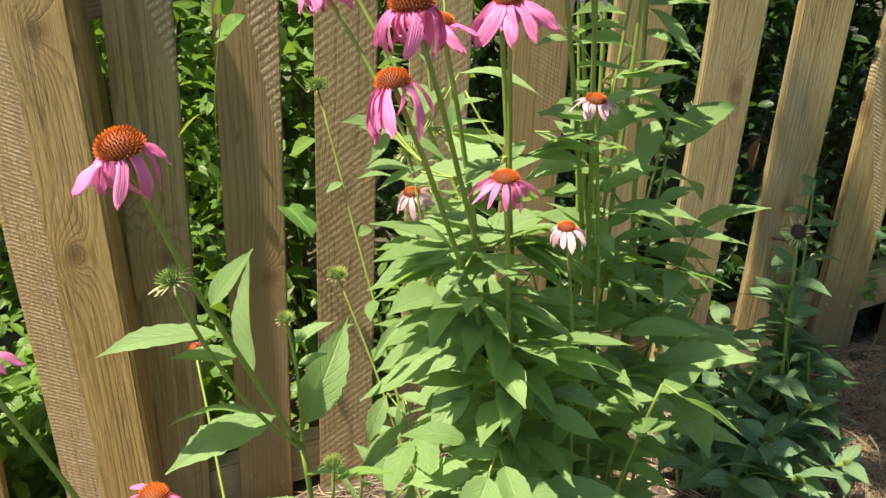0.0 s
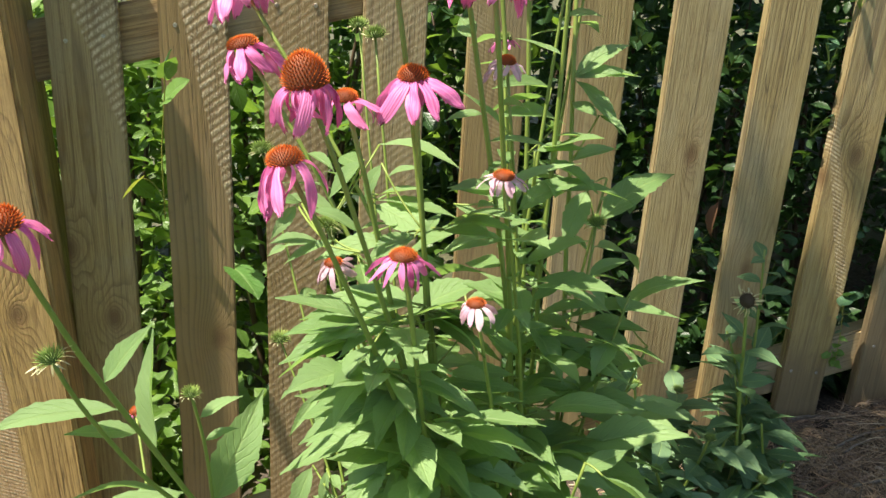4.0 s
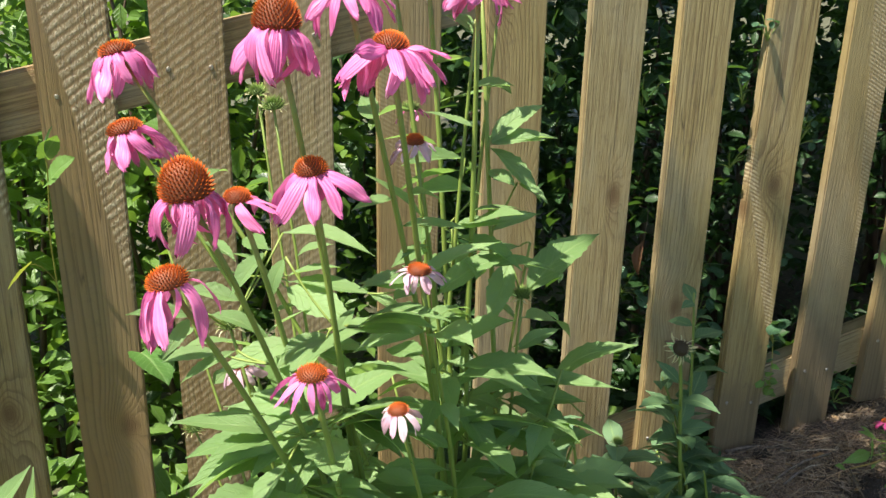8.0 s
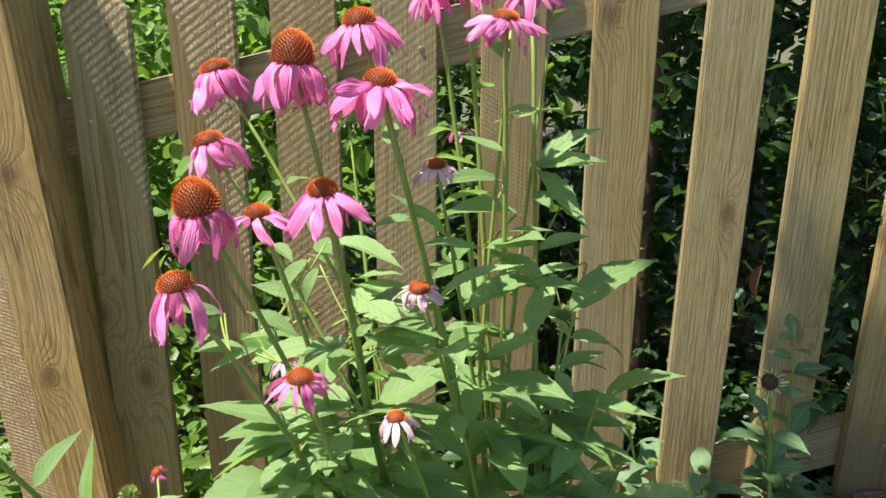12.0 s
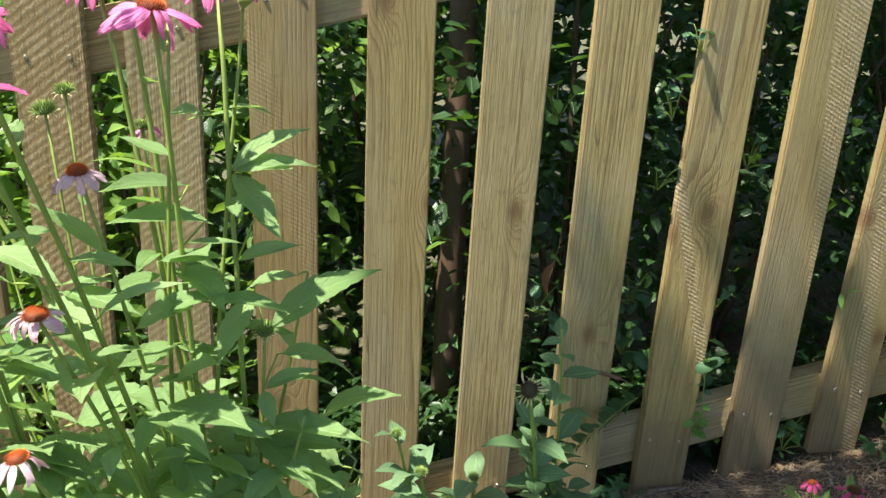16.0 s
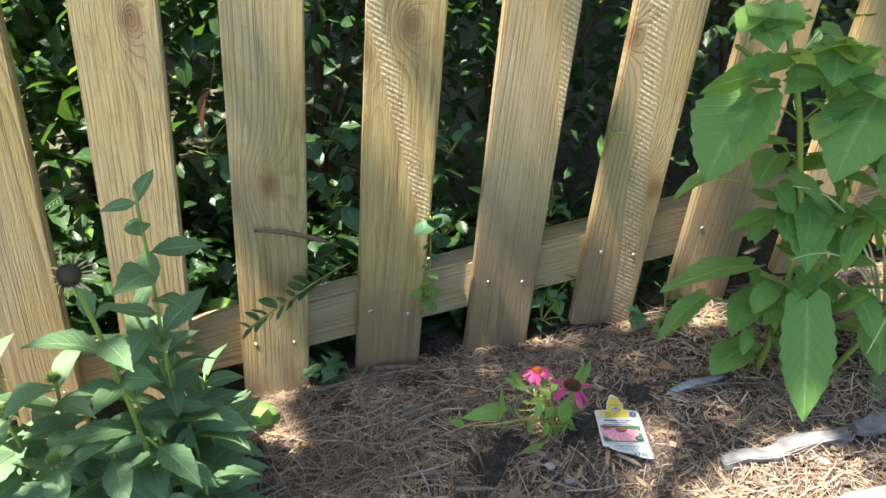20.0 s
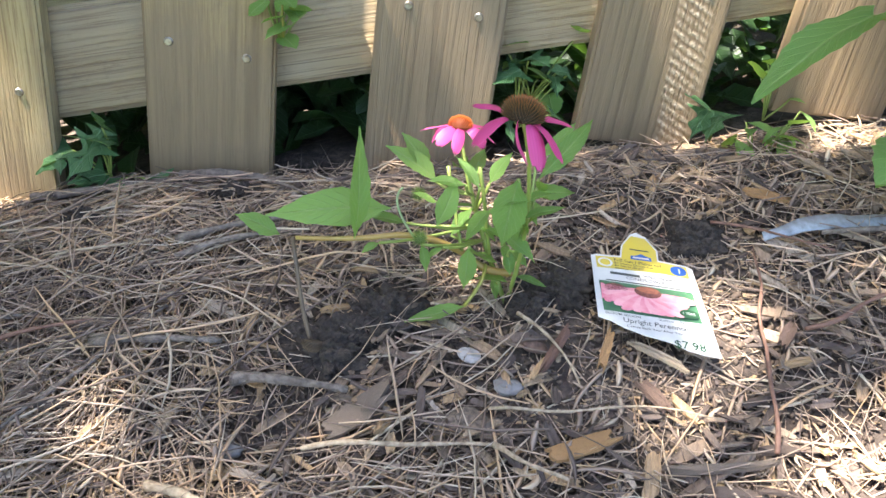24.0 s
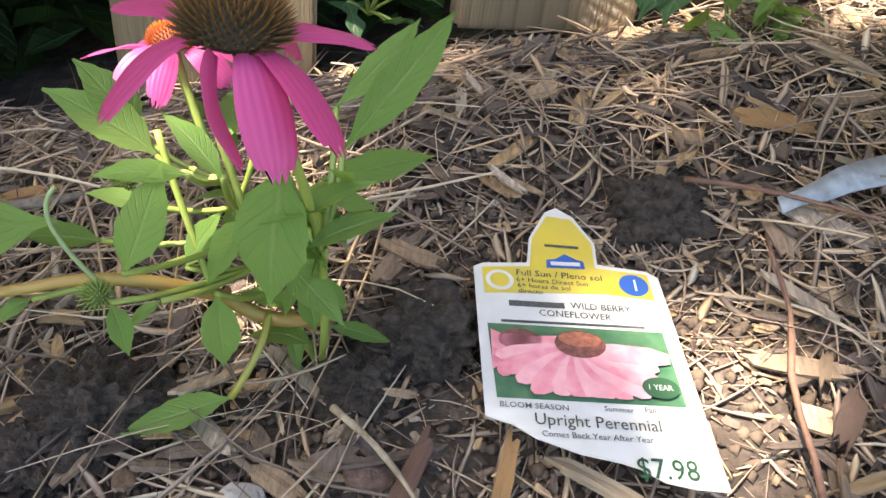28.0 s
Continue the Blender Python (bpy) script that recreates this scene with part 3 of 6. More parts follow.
# known knots: place along the fence of the picket, then (across, height) of one or two
KNOTS = {0.4535: ((0.016, 0.462), None), 0.611: ((0.0, 0.258), (0.09, 0.6)), 0.770: ((0.006, 0.463), None), 0.300: ((-0.022, 0.755), None), -0.440: ((0.010, 0.20), None), -0.298: ((0.02, 0.16), None)}

WORN = {-0.440: 0.45, -0.298: 1.0, -0.157: 0.85, -0.017: 0.45, 0.140: 0.75, 0.300: 0.4, 0.4535: 0.2, 0.611: 0.2, 0.770: 0.3, 0.930: 0.5, 1.087: 0.5, 1.231: 0.5, -0.765: 0.9}
# rough-sawn zones: across at a height, slope, height of the slanting edge, width of the zone, strength
SAWN = {-0.440: (-0.009, -0.31, 0.641, 0.2, 1.0), -0.298: (-0.015, -0.20, 0.647, 0.2, 1.0), -0.157: (-0.05, 0.0, 0.4, 0.2, 0.7), -0.017: (-0.05, 0.0, 0.4, 0.2, 0.6), 0.140: (0.0, -0.3, 0.45, 0.05, 0.5), 0.770: (-0.045, -0.29, 0.464, 0.026, 1.0), 0.930: (0.008, -0.116, 0.598, 0.06, 0.8), 1.087: (-0.012, -0.1, 0.3, 0.032, 0.9)}

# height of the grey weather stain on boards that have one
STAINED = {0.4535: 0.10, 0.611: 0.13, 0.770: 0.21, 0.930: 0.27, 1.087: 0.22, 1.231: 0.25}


def fence():
    root = thing("picket_fence", on_fence(0, 0), "weathered treated-pine picket fence with dog-eared boards and two rails", "fence")
    screw = screw_mesh()
    face = Matrix.Rotation(radians(ALONG), 4, "Z")
    places = [-1.99, -1.83, -1.67, -1.51, -1.35, -1.19, -1.04, -0.90, -0.765, -0.440, -0.298, -0.157, -0.017, 0.140, 0.300, 0.4535, 0.611, 0.770, 0.930, 1.087, 1.231, 1.39, 1.55, 1.70, 1.86, 2.02, 2.18, 2.34, 2.5, 2.66]
    for i, s in enumerate(places):
        foot = low_rail(s) - 0.122 - 0.045 * min(1, max(0, 0.75 - s))
        top = high_rail(s) + 0.178
        lean = random.Random(i).uniform(-0.25, 0.25)
        m = Matrix.Translation(on_fence(s, foot)) @ face @ Matrix.Rotation(radians(lean), 4, "Y")
        p = place("picket", picket_mesh(i, top - foot), root, m)
        rng = random.Random(i + 50)
        ka, kb = KNOTS.get(s, (None, None))
        ka = ka or (rng.uniform(-0.09, 0.09), rng.uniform(foot + 0.15, top - 0.15))
        kb = kb or (rng.choice((-1, 1)) * rng.uniform(0.03, 0.2), rng.uniform(foot + 0.15, top - 0.15))
        p["weathering"] = WORN.get(s, rng.uniform(0.2, 0.7))
        across, slope, height, reach, rough = SAWN.get(s, (0.0, 0.0, 0.0, 0.0, 0.0))
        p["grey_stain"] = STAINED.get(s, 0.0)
        p["saw_line"] = (-18.7, 0.0, 24.8) if s < 0 else (24.5, 0.0, 48.0)
        p["saw_marks"], p["saw_edge"], p["saw_width"] = rough, (across, slope, height - foot), reach
        p["knot_a"], p["knot_b"] = (ka[0], 0.0, ka[1] - foot), (kb[0], 0.0, kb[1] - foot)
        for rail in (low_rail(s), high_rail(s)):
            for dx in (-0.026, 0.026):
                at = on_fence(s + dx + rng.uniform(-0.004, 0.004), rail + rng.uniform(-0.008, 0.012), 0.0006)
                place("screw", screw, p, Matrix.Translation(at) @ face @ Matrix.Rotation(radians(90), 4, "X"))
    for name, fn, s0, s1 in (("lower_rail", low_rail, -0.55, 2.75), ("upper_rail", high_rail, -0.55, 2.75), ("lower_rail", low_rail, -2.1, -0.6), ("upper_rail", high_rail, -2.1, -0.6)):
        a, b = on_fence(s0, fn(s0), -0.038), on_fence(s1, fn(s1), -0.038)
        tilt = math.atan2(b.z - a.z, s1 - s0)
        me = bevelled_box("rail", ((b - a).length, 0.038, 0.081), PINE_RAIL, 0.004)
        place(name, me, root, Matrix.Translation((a + b) / 2) @ face @ Matrix.Rotation(-tilt, 4, "Y"))
    post = bevelled_box("post", (0.138, 0.138, 1.34), PINE_POST, 0.006, 0.002)
    at = Matrix.Translation(on_fence(-0.566, 0.33, 0.005)) @ face @ Matrix.Rotation(radians(-3.2), 4, "Y")
    p = place("post", post, root, at, "thick square post with saw marks, leaning a little")
    p["weathering"] = 0.1
    p["saw_marks"], p["saw_line"] = 1.0, (24.5, 0.0, 48.0)
    p["knot_a"], p["knot_b"] = (0.022, 0.0, 0.216), (0.018, 0.0, -0.09)
    post2 = bevelled_box("post", (0.138, 0.138, 1.34), PINE_POST, 0.006, 0.002, 3)
    p = place("post", post2, root, Matrix.Translation(on_fence(2.9, 0.95, 0.005)) @ face)
    p["knot_a"], p["knot_b"] = (0.02, 0.0, 0.1), (-0.03, 0.0, -0.3)


fence()


# ---- coneflowers ----
def cone_mesh(name, material, radius, height, rows=13, spike=0.18, dense=15, core=0.82, thick=0.046):
    """Domed flower head set with bristles in spirals; origin at the foot, axis z."""
    verts, faces, uvs = [], [], []

    def prof(t):
        return radius * max(0.0, 1 - t ** 2.4) ** 0.55 * (1.0 if t > 0.15 else 0.85 + t), height * t
    seg, rings = 14, 7
    for i in range(rings + 1):
        r, z = prof(i / rings)
        r = max(r, 0.0004) * core
        for k in range(seg):
            a = 2 * math.pi * k / seg
            verts.append((r * math.cos(a), r * math.sin(a), z * 0.90))
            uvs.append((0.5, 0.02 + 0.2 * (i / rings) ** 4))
    for i in range(rings):
        for k in range(seg):
            faces.append((i * seg + k, i * seg + (k + 1) % seg, (i + 1) * seg + (k + 1) % seg, (i + 1) * seg + k))
    faces.append(tuple(range(seg - 1, -1, -1)))
    count = rows * dense
    for j in range(count):
        t = (j + 0.5) / count
        t = t ** 0.9
        a = j * 2.39996
        r, z = prof(t)
        r2, z2 = prof(min(1, t + 0.02))
        p = Vector((r * (core - 0.01) * math.cos(a), r * (core - 0.01) * math.sin(a), z * 0.88))
        out = Vector((math.cos(a) * (1 - t * 0.7), math.sin(a) * (1 - t * 0.7), 0.25 + 0.9 * t)).normalized()
        side = out.orthogonal().normalized()
        other = out.cross(side)
        ln = spike * radius * (1.25 if t < 0.8 else 0.9)
        wd = thick * radius
        b = len(verts)
        for q in (side, -0.5 * side + 0.87 * other, -0.5 * side - 0.87 * other):
            verts.append(p + q * wd)
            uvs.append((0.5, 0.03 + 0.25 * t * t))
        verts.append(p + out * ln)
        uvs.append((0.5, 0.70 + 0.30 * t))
        faces += [(b, b + 1, b + 3), (b + 1, b + 2, b + 3), (b + 2, b, b + 3)]
    return mesh_from(name, verts, faces, material, uvs, smooth=False)


def petal_mesh(name, material, droop, width=0.28, curl=0.25, seed=0, crinkled=1.0):
    """A strap petal of length 1 along y that leaves the cone level and hangs over; crinkled, with a notched tip."""
    rng = random.Random(seed * 13 + 5)
    verts, faces, uvs = [], [], []
    segs, cols = 9, [-1, -0.66, -0.33, 0, 0.33, 0.66, 1]
    y = z = 0.0
    ang = rng.uniform(0.05, 0.35)
    twist, sway, crimp = crinkled * rng.uniform(-1.2, 1.2), rng.uniform(-0.16, 0.16), crinkled * rng.uniform(0.012, 0.034)
    for i in range(segs + 1):
        t = i / segs
        w = width / 2 * (0.34 + 0.78 * math.sin(math.pi * min(1, 0.08 + 0.80 * t)) ** 0.9)
        if t > 0.85:
            w *= 1 - 2.6 * (t - 0.85)
        tw = twist * t
        for c in cols:
            notch = -0.11 * (1 if abs(c) in (0.33, 1) else 0) if i == segs else 0.0
            q = c * w
            lift = -curl * c * c * w * 0.55 + crimp * math.sin(c * 8.5 + seed) + crimp * 0.8 * math.sin(11 * t + 2 * c + seed)
            verts.append((q * math.cos(tw) + sway * t * t, y + notch * math.cos(ang) - lift * math.sin(ang), z + notch * math.sin(ang) + lift * math.cos(ang) + q * math.sin(tw)))
            uvs.append((0.5 + 0.5 * c, t))
        ang -= droop / segs * (1.5 if t < 0.35 else 0.75)
        y += math.cos(ang) / segs
        z += math.sin(ang) / segs
    n = len(cols)
    for i in range(segs):
        for k in range(n - 1):
            a = i * n + k
            faces.append((a, a + 1, a + n + 1, a + n))
    return mesh_from(name, verts, faces, material, uvs)


PETALS = {key: [petal_mesh("petal", mat, d, w, 0.25, i, 0.3 if key == "hot" else 1.0) for i, d in enumerate((0.6, 0.8, 0.95, 1.1, 1.3, 1.5, 1.7))] for key, mat, w in (
    ("pink", PETAL, 0.245), ("faded", PETAL_FADED, 0.27), ("hot", PETAL_HOT, 0.40), ("cream", PETAL_CREAM, 0.13))}
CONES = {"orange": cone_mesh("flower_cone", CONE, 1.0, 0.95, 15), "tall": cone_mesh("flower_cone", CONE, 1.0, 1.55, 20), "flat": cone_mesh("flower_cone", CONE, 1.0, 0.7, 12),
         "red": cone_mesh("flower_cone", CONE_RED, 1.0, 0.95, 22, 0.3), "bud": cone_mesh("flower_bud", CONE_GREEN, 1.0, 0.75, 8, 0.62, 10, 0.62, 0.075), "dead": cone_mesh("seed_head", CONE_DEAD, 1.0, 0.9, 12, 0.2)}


def flower(plant, at, radius, cone="orange", petal="pink", count=15, length=0.036, lift=0.0, tilt=(0, 0), seed=0, lost=0.0, scatter=0.38, petals=()):
    """A flower head on its stem: the cone with its petals under it, or with the petals listed as turn, drop, roll, length, pattern. at is the middle of the cone; lift raises the petals towards the level."""
    rng = random.Random(seed * 7 + 1)
    h = {"tall": 1.55, "flat": 0.7, "bud": 0.75}.get(cone, 0.95)
    axis = Matrix.Rotation(tilt[0], 4, "X") @ Matrix.Rotation(tilt[1], 4, "Y")
    foot = Vector(at) - (axis @ Vector((0, 0, h * radius * 0.5)))
    head = place("flower_bud" if cone == "bud" else "seed_head" if cone == "dead" else "flower_cone", CONES[cone], plant, Matrix.Translation(foot) @ axis @ Matrix.Rotation(rng.uniform(0, 6), 4, "Z") @ Matrix.Scale(radius, 4))
    for turn, drop, roll, size, pattern in petals:
        m = Matrix.Translation(foot) @ axis @ Matrix.Rotation(radians(turn), 4, "Z") @ Matrix.Translation((0, radius * 0.72, radius * 0.04)) @ Matrix.Rotation(drop, 4, "X") @ Matrix.Rotation(roll, 4, "Y") @ Matrix.Scale(length * size, 4)
        place("petal", PETALS[petal][pattern], head, m)
    for k in range(count):
        if rng.random() < lost:
            continue
        a = 2 * math.pi * (k + rng.uniform(-0.25, 0.25)) / count
        pick = PETALS[petal][rng.randrange(7)]
        ln = length * rng.uniform(0.72, 1.06)
        m = Matrix.Translation(foot) @ axis @ Matrix.Rotation(a, 4, "Z") @ Matrix.Translation((0, radius * 0.72, radius * 0.04)) @ Matrix.Rotation(lift - 0.18 + rng.uniform(-scatter, scatter), 4, "X") @ Matrix.Rotation(rng.uniform(-0.7, 0.7), 4, "Y") @ Matrix.Diagonal((ln * rng.uniform(0.85, 1.15), ln, ln, 1))
        place("petal", pick, head, m)
    return foot, axis


SETS = {
    "cone": leaf_set("leaf", LEAF, 12, 0.37, 0.10, droop=(0.05, 0.4), segs=18),
    "dull": leaf_set("leaf", LEAF_DULL, 8, 0.40, 0.10, droop=(0.1, 0.5), segs=15),
    "grey": leaf_set("leaf", LEAF_GREY, 8, 0.40, 0.10, droop=(0.1, 0.5), segs=15),
    "lime": leaf_set("leaf", LEAF_LIME, 6, 0.30, 0.08, droop=(0.0, 0.3), segs=13),
    "heart": leaf_set("leaf", LEAF_HEART, 6, 0.80, 0.08, kind="heart", droop=(0.05, 0.3), fold=(0.1, 0.3), segs=16),
    "yellow": leaf_set("leaf", LEAF_YELLOW, 3, 0.7, 0.08, kind="heart", droop=(0.05, 0.3), fold=(0.1, 0.3), segs=14),
    "privet": leaf_set("leaf", LEAF_PRIVET, 5, 0.68, 0.0, kind="oval", droop=(0.0, 0.2), fold=(0.1, 0.3), segs=8),
    "dead": leaf_set("leaf", DEAD_LEAF, 3, 0.42, 0.05, droop=(0.3, 0.7), fold=(0.5, 0.9), segs=12),
    "round": leaf_set("leaf", LEAF_LIME, 5, 0.95, 0.10, kind="heart", droop=(0.0, 0.2), fold=(0.05, 0.2), segs=14),
    "ivy": leaf_set("leaf", LEAF_IVY, 5, 1.0, 0.0, kind="ivy", droop=(0.0, 0.2), fold=(0.05, 0.2), segs=14),
}


def leaf(plant, base, tip, wide=1.0, roll=0.0, kind="cone", seed=0, stalk=True):
    rng = random.Random(hash_of(kind) + seed + int(1000 * (base[0] + tip[0] + 5)))
    return place("leaf", rng.choice(SETS[kind]), plant, leaf_pose(base, tip, roll, wide))


def leafy(plant, pts, count, longest, shortest, seed, kind="cone", start=0.05, stop=0.92, rise=0.25, wide=1.0):
    """Leaves up a stem, large below and small above, turned round it by turns."""
    rng = random.Random(seed)
    n = len(pts) - 1
    a = rng.uniform(0, 6)
    for i in range(count):
        t = start + (stop - start) * (i + rng.uniform(-0.3, 0.3)) / max(1, count - 1)
        t = min(0.97, max(0.02, t))
        f = t * n
        k = min(n - 1, int(f))
        p = pts[k].lerp(pts[k + 1], f - k)
        ln = (longest + (shortest - longest) * t) * rng.uniform(0.75, 1.2)
        a += 2.4 + rng.uniform(-0.5, 0.5)
        el = rise + rng.uniform(-0.45, 0.35)
        d = Vector((math.cos(a) * math.cos(el), math.sin(a) * math.cos(el), math.sin(el)))
        leaf(plant, p, p + d * ln, wide * rng.uniform(0.85, 1.15), rng.uniform(-0.5, 0.5), kind, seed + i)


def stem(plant, a, b, sag, r0=0.0034, r1=0.0022, material=STEM, steps=12):
    pts = bend(a, b, sag, steps)
    rel = WORLD_OF[plant.name].translation
    me = tube("stem", [p - rel for p in pts], [r0 + (r1 - r0) * i / steps for i in range(steps + 1)], material)
    place("stem", me, plant, Matrix.Translation(rel))
    return pts


def main_clump():
    base = Vector((0.16, 0.80, ground_z(0.16, 0.80)))
    plant = thing("coneflower", base, "tall purple coneflower clump with drooping pink petals and orange cones", "coneflower", "purple coneflowers")
    heads = [
        # x, y, z, radius, cone, petal, count, length, lift, lost
        (-0.032, 0.612, 0.667, 0.0185, "tall", "pink", 17, 0.040, -0.55, 0.05),
        (0.0415, 0.678, 0.660, 0.0135, "orange", "pink", 12, 0.042, -0.25, 0.1),
        (-0.042, 0.590, 0.609, 0.0145, "orange", "pink", 13, 0.043, -0.5, 0.15),
        (0.0445, 0.600, 0.537, 0.0118, "flat", "pink", 14, 0.026, -0.1, 0.0),
        (0.103, 0.655, 0.478, 0.0092, "flat", "faded", 13, 0.020, -0.15, 0.0),
        (0.119, 0.675, 0.583, 0.0100, "flat", "faded", 15, 0.019, 0.15, 0.0),
        (-0.168, 0.956, 0.715, 0.0190, "flat", "pink", 16, 0.052, -0.35, 0.0),
        (-0.140, 0.863, 0.654, 0.0175, "flat", "pink", 14, 0.045, -0.6, 0.15),
        (0.097, 0.648, 0.749, 0.0132, "orange", "pink", 20, 0.044, -0.05, 0.0),
        (0.021, 0.686, 0.765, 0.0180, "tall", "pink", 16, 0.046, -0.5, 0.0),
        (0.066, 0.708, 0.786, 0.0142, "orange", "pink", 14, 0.042, -0.05, 0.05),
        (0.118, 0.753, 0.665, 0.0090, "orange", "faded", 12, 0.022, -0.05, 0.1),
        (0.099, 0.846, 0.805, 0.0120, "orange", "pink", 14, 0.034, -0.2, 0.0),
        (0.129, 0.830, 0.822, 0.0140, "orange", "pink", 16, 0.042, -0.15, 0.0),
        (0.170, 0.787, 0.784, 0.0120, "flat", "pink", 15, 0.036, -0.1, 0.0),
        (0.182, 0.893, 0.803, 0.0115, "flat", "pink", 14, 0.036, 0.05, 0.0),
        (-0.010, 0.672, 0.640, 0.0110, "orange", "pink", 11, 0.030, 0.1, 0.1),
        (-0.033, 0.773, 0.461, 0.0100, "flat", "faded", 12, 0.024, -0.2, 0.0),
        (0.119, 0.868, 0.672, 0.0085, "bud", "pink", 8, 0.020, 0.2, 0.2),
    ]
    shoots, every = [], []
    for i, (x, y, z, r, cone, petal, count, length, lift, lost) in enumerate(heads):
        rng = random.Random(i)
        top = Vector((x, y, z))
        near = x < 0.06 and y < 0.8
        foot0 = Vector((0.115, 0.79, base.z)) if near else Vector((0.20, 0.845, base.z))
        foot0 += Vector((rng.uniform(-0.028, 0.028), rng.uniform(-0.025, 0.025), 0))
        lean = (top - foot0)
        tilt = (-lean.y * 0.35 + rng.uniform(-0.1, 0.1), lean.x * 0.6 + rng.uniform(-0.1, 0.1))
        foot, axis = flower(plant, top, r, cone, petal, count, length, lift, tilt, i, lost)
        pts = stem(plant, foot0, foot, Vector((-lean.x * 0.32, -lean.y * 0.28, 0.04)), 0.0034, 0.0021 if r > 0.01 else 0.0015)
        leafy(plant, pts, 8 if near else 11, 0.088, 0.05 if near else 0.04, i * 31 + 5, "cone", 0.22, 0.70 if near else 0.88, 0.12)
        shoots += pts[2:10]
        every += pts[2:]
    # buds on side shoots
    for i, (x, y, z, r) in enumerate([(-0.046, 1.05, 0.662, 0.011), (-0.017, 0.955, 0.661, 0.012), (0.229, 0.847, 0.495, 0.010), (-0.178, 1.10, 0.49, 0.014), (-0.144, 1.046, 0.24, 0.013), (-0.036, 0.75, 0.508, 0.010), (-0.050, 0.878, 0.459, 0.010)]):
        top = Vector((x, y, z))
        foot, axis = flower(plant, top, r, "bud", "cream", 10, 0.009, 0.4, (0.1, -0.1), i + 40)
        foot0 = Vector((0.4 * x + 0.085 + 0.008 * i, 0.4 * y + 0.47, base.z))
        pts = stem(plant, foot0, foot, (0.0, 0.02, 0.02), 0.0026, 0.0014)
        every += pts[3:]
        leafy(plant, pts, 7, 0.09, 0.03, i * 17 + 300, "cone", 0.2, 0.85, 0.1)
    # the tall leafy shoots without flowers in view, at the side towards the thinner pickets
    for i, (x, y, z) in enumerate([(0.172, 0.81, 0.77), (0.205, 0.90, 0.80), (0.25, 0.93, 0.52), (0.27, 0.83, 0.42), (0.31, 0.88, 0.34), (0.22, 0.70, 0.30), (0.06, 0.64, 0.26), (-0.02, 0.72, 0.22), (0.16, 0.62, 0.2), (0.30, 0.98, 0.25), (0.0, 0.95, 0.3), (0.1, 1.0, 0.35)]):
        foot0 = base + Vector((0.03 + 0.012 * i - 0.05, 0.02, 0))
        pts = stem(plant, foot0, (x, y, z), (-0.02, 0, 0.05), 0.0036, 0.0014)
        leafy(plant, pts, 11, 0.092, 0.045, i * 23 + 700, "cone", 0.2, 0.98, 0.12)
        shoots += pts[2:]
        every += pts[2:]
    # leaves on the stems through the middle of the clump, and a skirt of larger ones below
    rng = random.Random(99)
    middle = [q for q in shoots if 0.22 < q.z < 0.60]
    forward = [q for q in middle if q.x < 0.10]
    skirt = [q for q in shoots if -0.12 < q.z < 0.26]
    for i in range(330):
        q = rng.choice((forward if i % 3 else middle) if i < 190 else skirt)
        a = rng.uniform(-3.3, 0.4)
        el = rng.uniform(-0.40, 0.42)
        d = Vector((math.cos(a) * math.cos(el), math.sin(a) * math.cos(el), math.sin(el)))
        ln = rng.uniform(0.055, 0.095) if i < 190 else rng.uniform(0.075, 0.12)
        stalk = bend(q, q + d * rng.uniform(0.006, 0.03), (0, 0, 0.003), 5)
        leaf(plant, stalk[-1], stalk[-1] + d * ln, rng.uniform(0.85, 1.3), rng.uniform(-0.5, 0.5), "cone", 400 + i)
        place("leaf_stalk", tube("leaf_stalk", [k - base for k in stalk], [0.0011] * 6, STEM, 5), plant, Matrix.Translation(base))
    # the larger leaves, by height on the clump
    upper = [(0.218, 0.86, 0.525, 0.194, 0.82, 0.470, 1.1, 0.2), (0.132, 0.75, 0.551, 0.194, 0.766, 0.574, 0.8, 0.2), (0.124, 0.72, 0.557, 0.074, 0.69, 0.561, 1.0, 0.3), (0.095, 0.75, 0.51, 0.009, 0.79, 0.436, 1.0, 0.2), (0.136, 0.78, 0.61, 0.079, 0.75, 0.636, 0.9, 0.3), (0.103, 0.76, 0.615, 0.068, 0.72, 0.614, 0.9, 0.3), (0.155, 0.8, 0.46, 0.211, 0.78, 0.495, 1.0, 0.3), (0.209, 0.84, 0.34, 0.277, 0.82, 0.365, 1.0, 0.2)]
    lower_front = [(0.002, 0.700, 0.432, -0.062, 0.675, 0.426, 0.95, 0.3), (0.012, 0.700, 0.422, -0.067, 0.681, 0.395, 1.00, 0.2), (0.003, 0.720, 0.333, -0.054, 0.700, 0.326, 1.00, 0.2), (-0.034, 0.740, 0.340, -0.066, 0.720, 0.296, 0.50, 0.6), (-0.033, 0.750, 0.312, -0.027, 0.740, 0.264, 0.80, 0.3), (0.018, 0.720, 0.306, -0.078, 0.730, 0.244, 1.00, 0.2), (0.036, 0.680, 0.353, -0.010, 0.660, 0.322, 1.10, 0.1), (0.031, 0.700, 0.297, -0.002, 0.660, 0.249, 1.20, 0.1), (-0.035, 0.760, 0.234, -0.038, 0.750, 0.189, 0.70, 0.2), (-0.053, 0.780, 0.223, -0.071, 0.760, 0.168, 0.80, 0.4), (0.008, 0.720, 0.364, -0.030, 0.700, 0.382, 0.80, 0.3)]
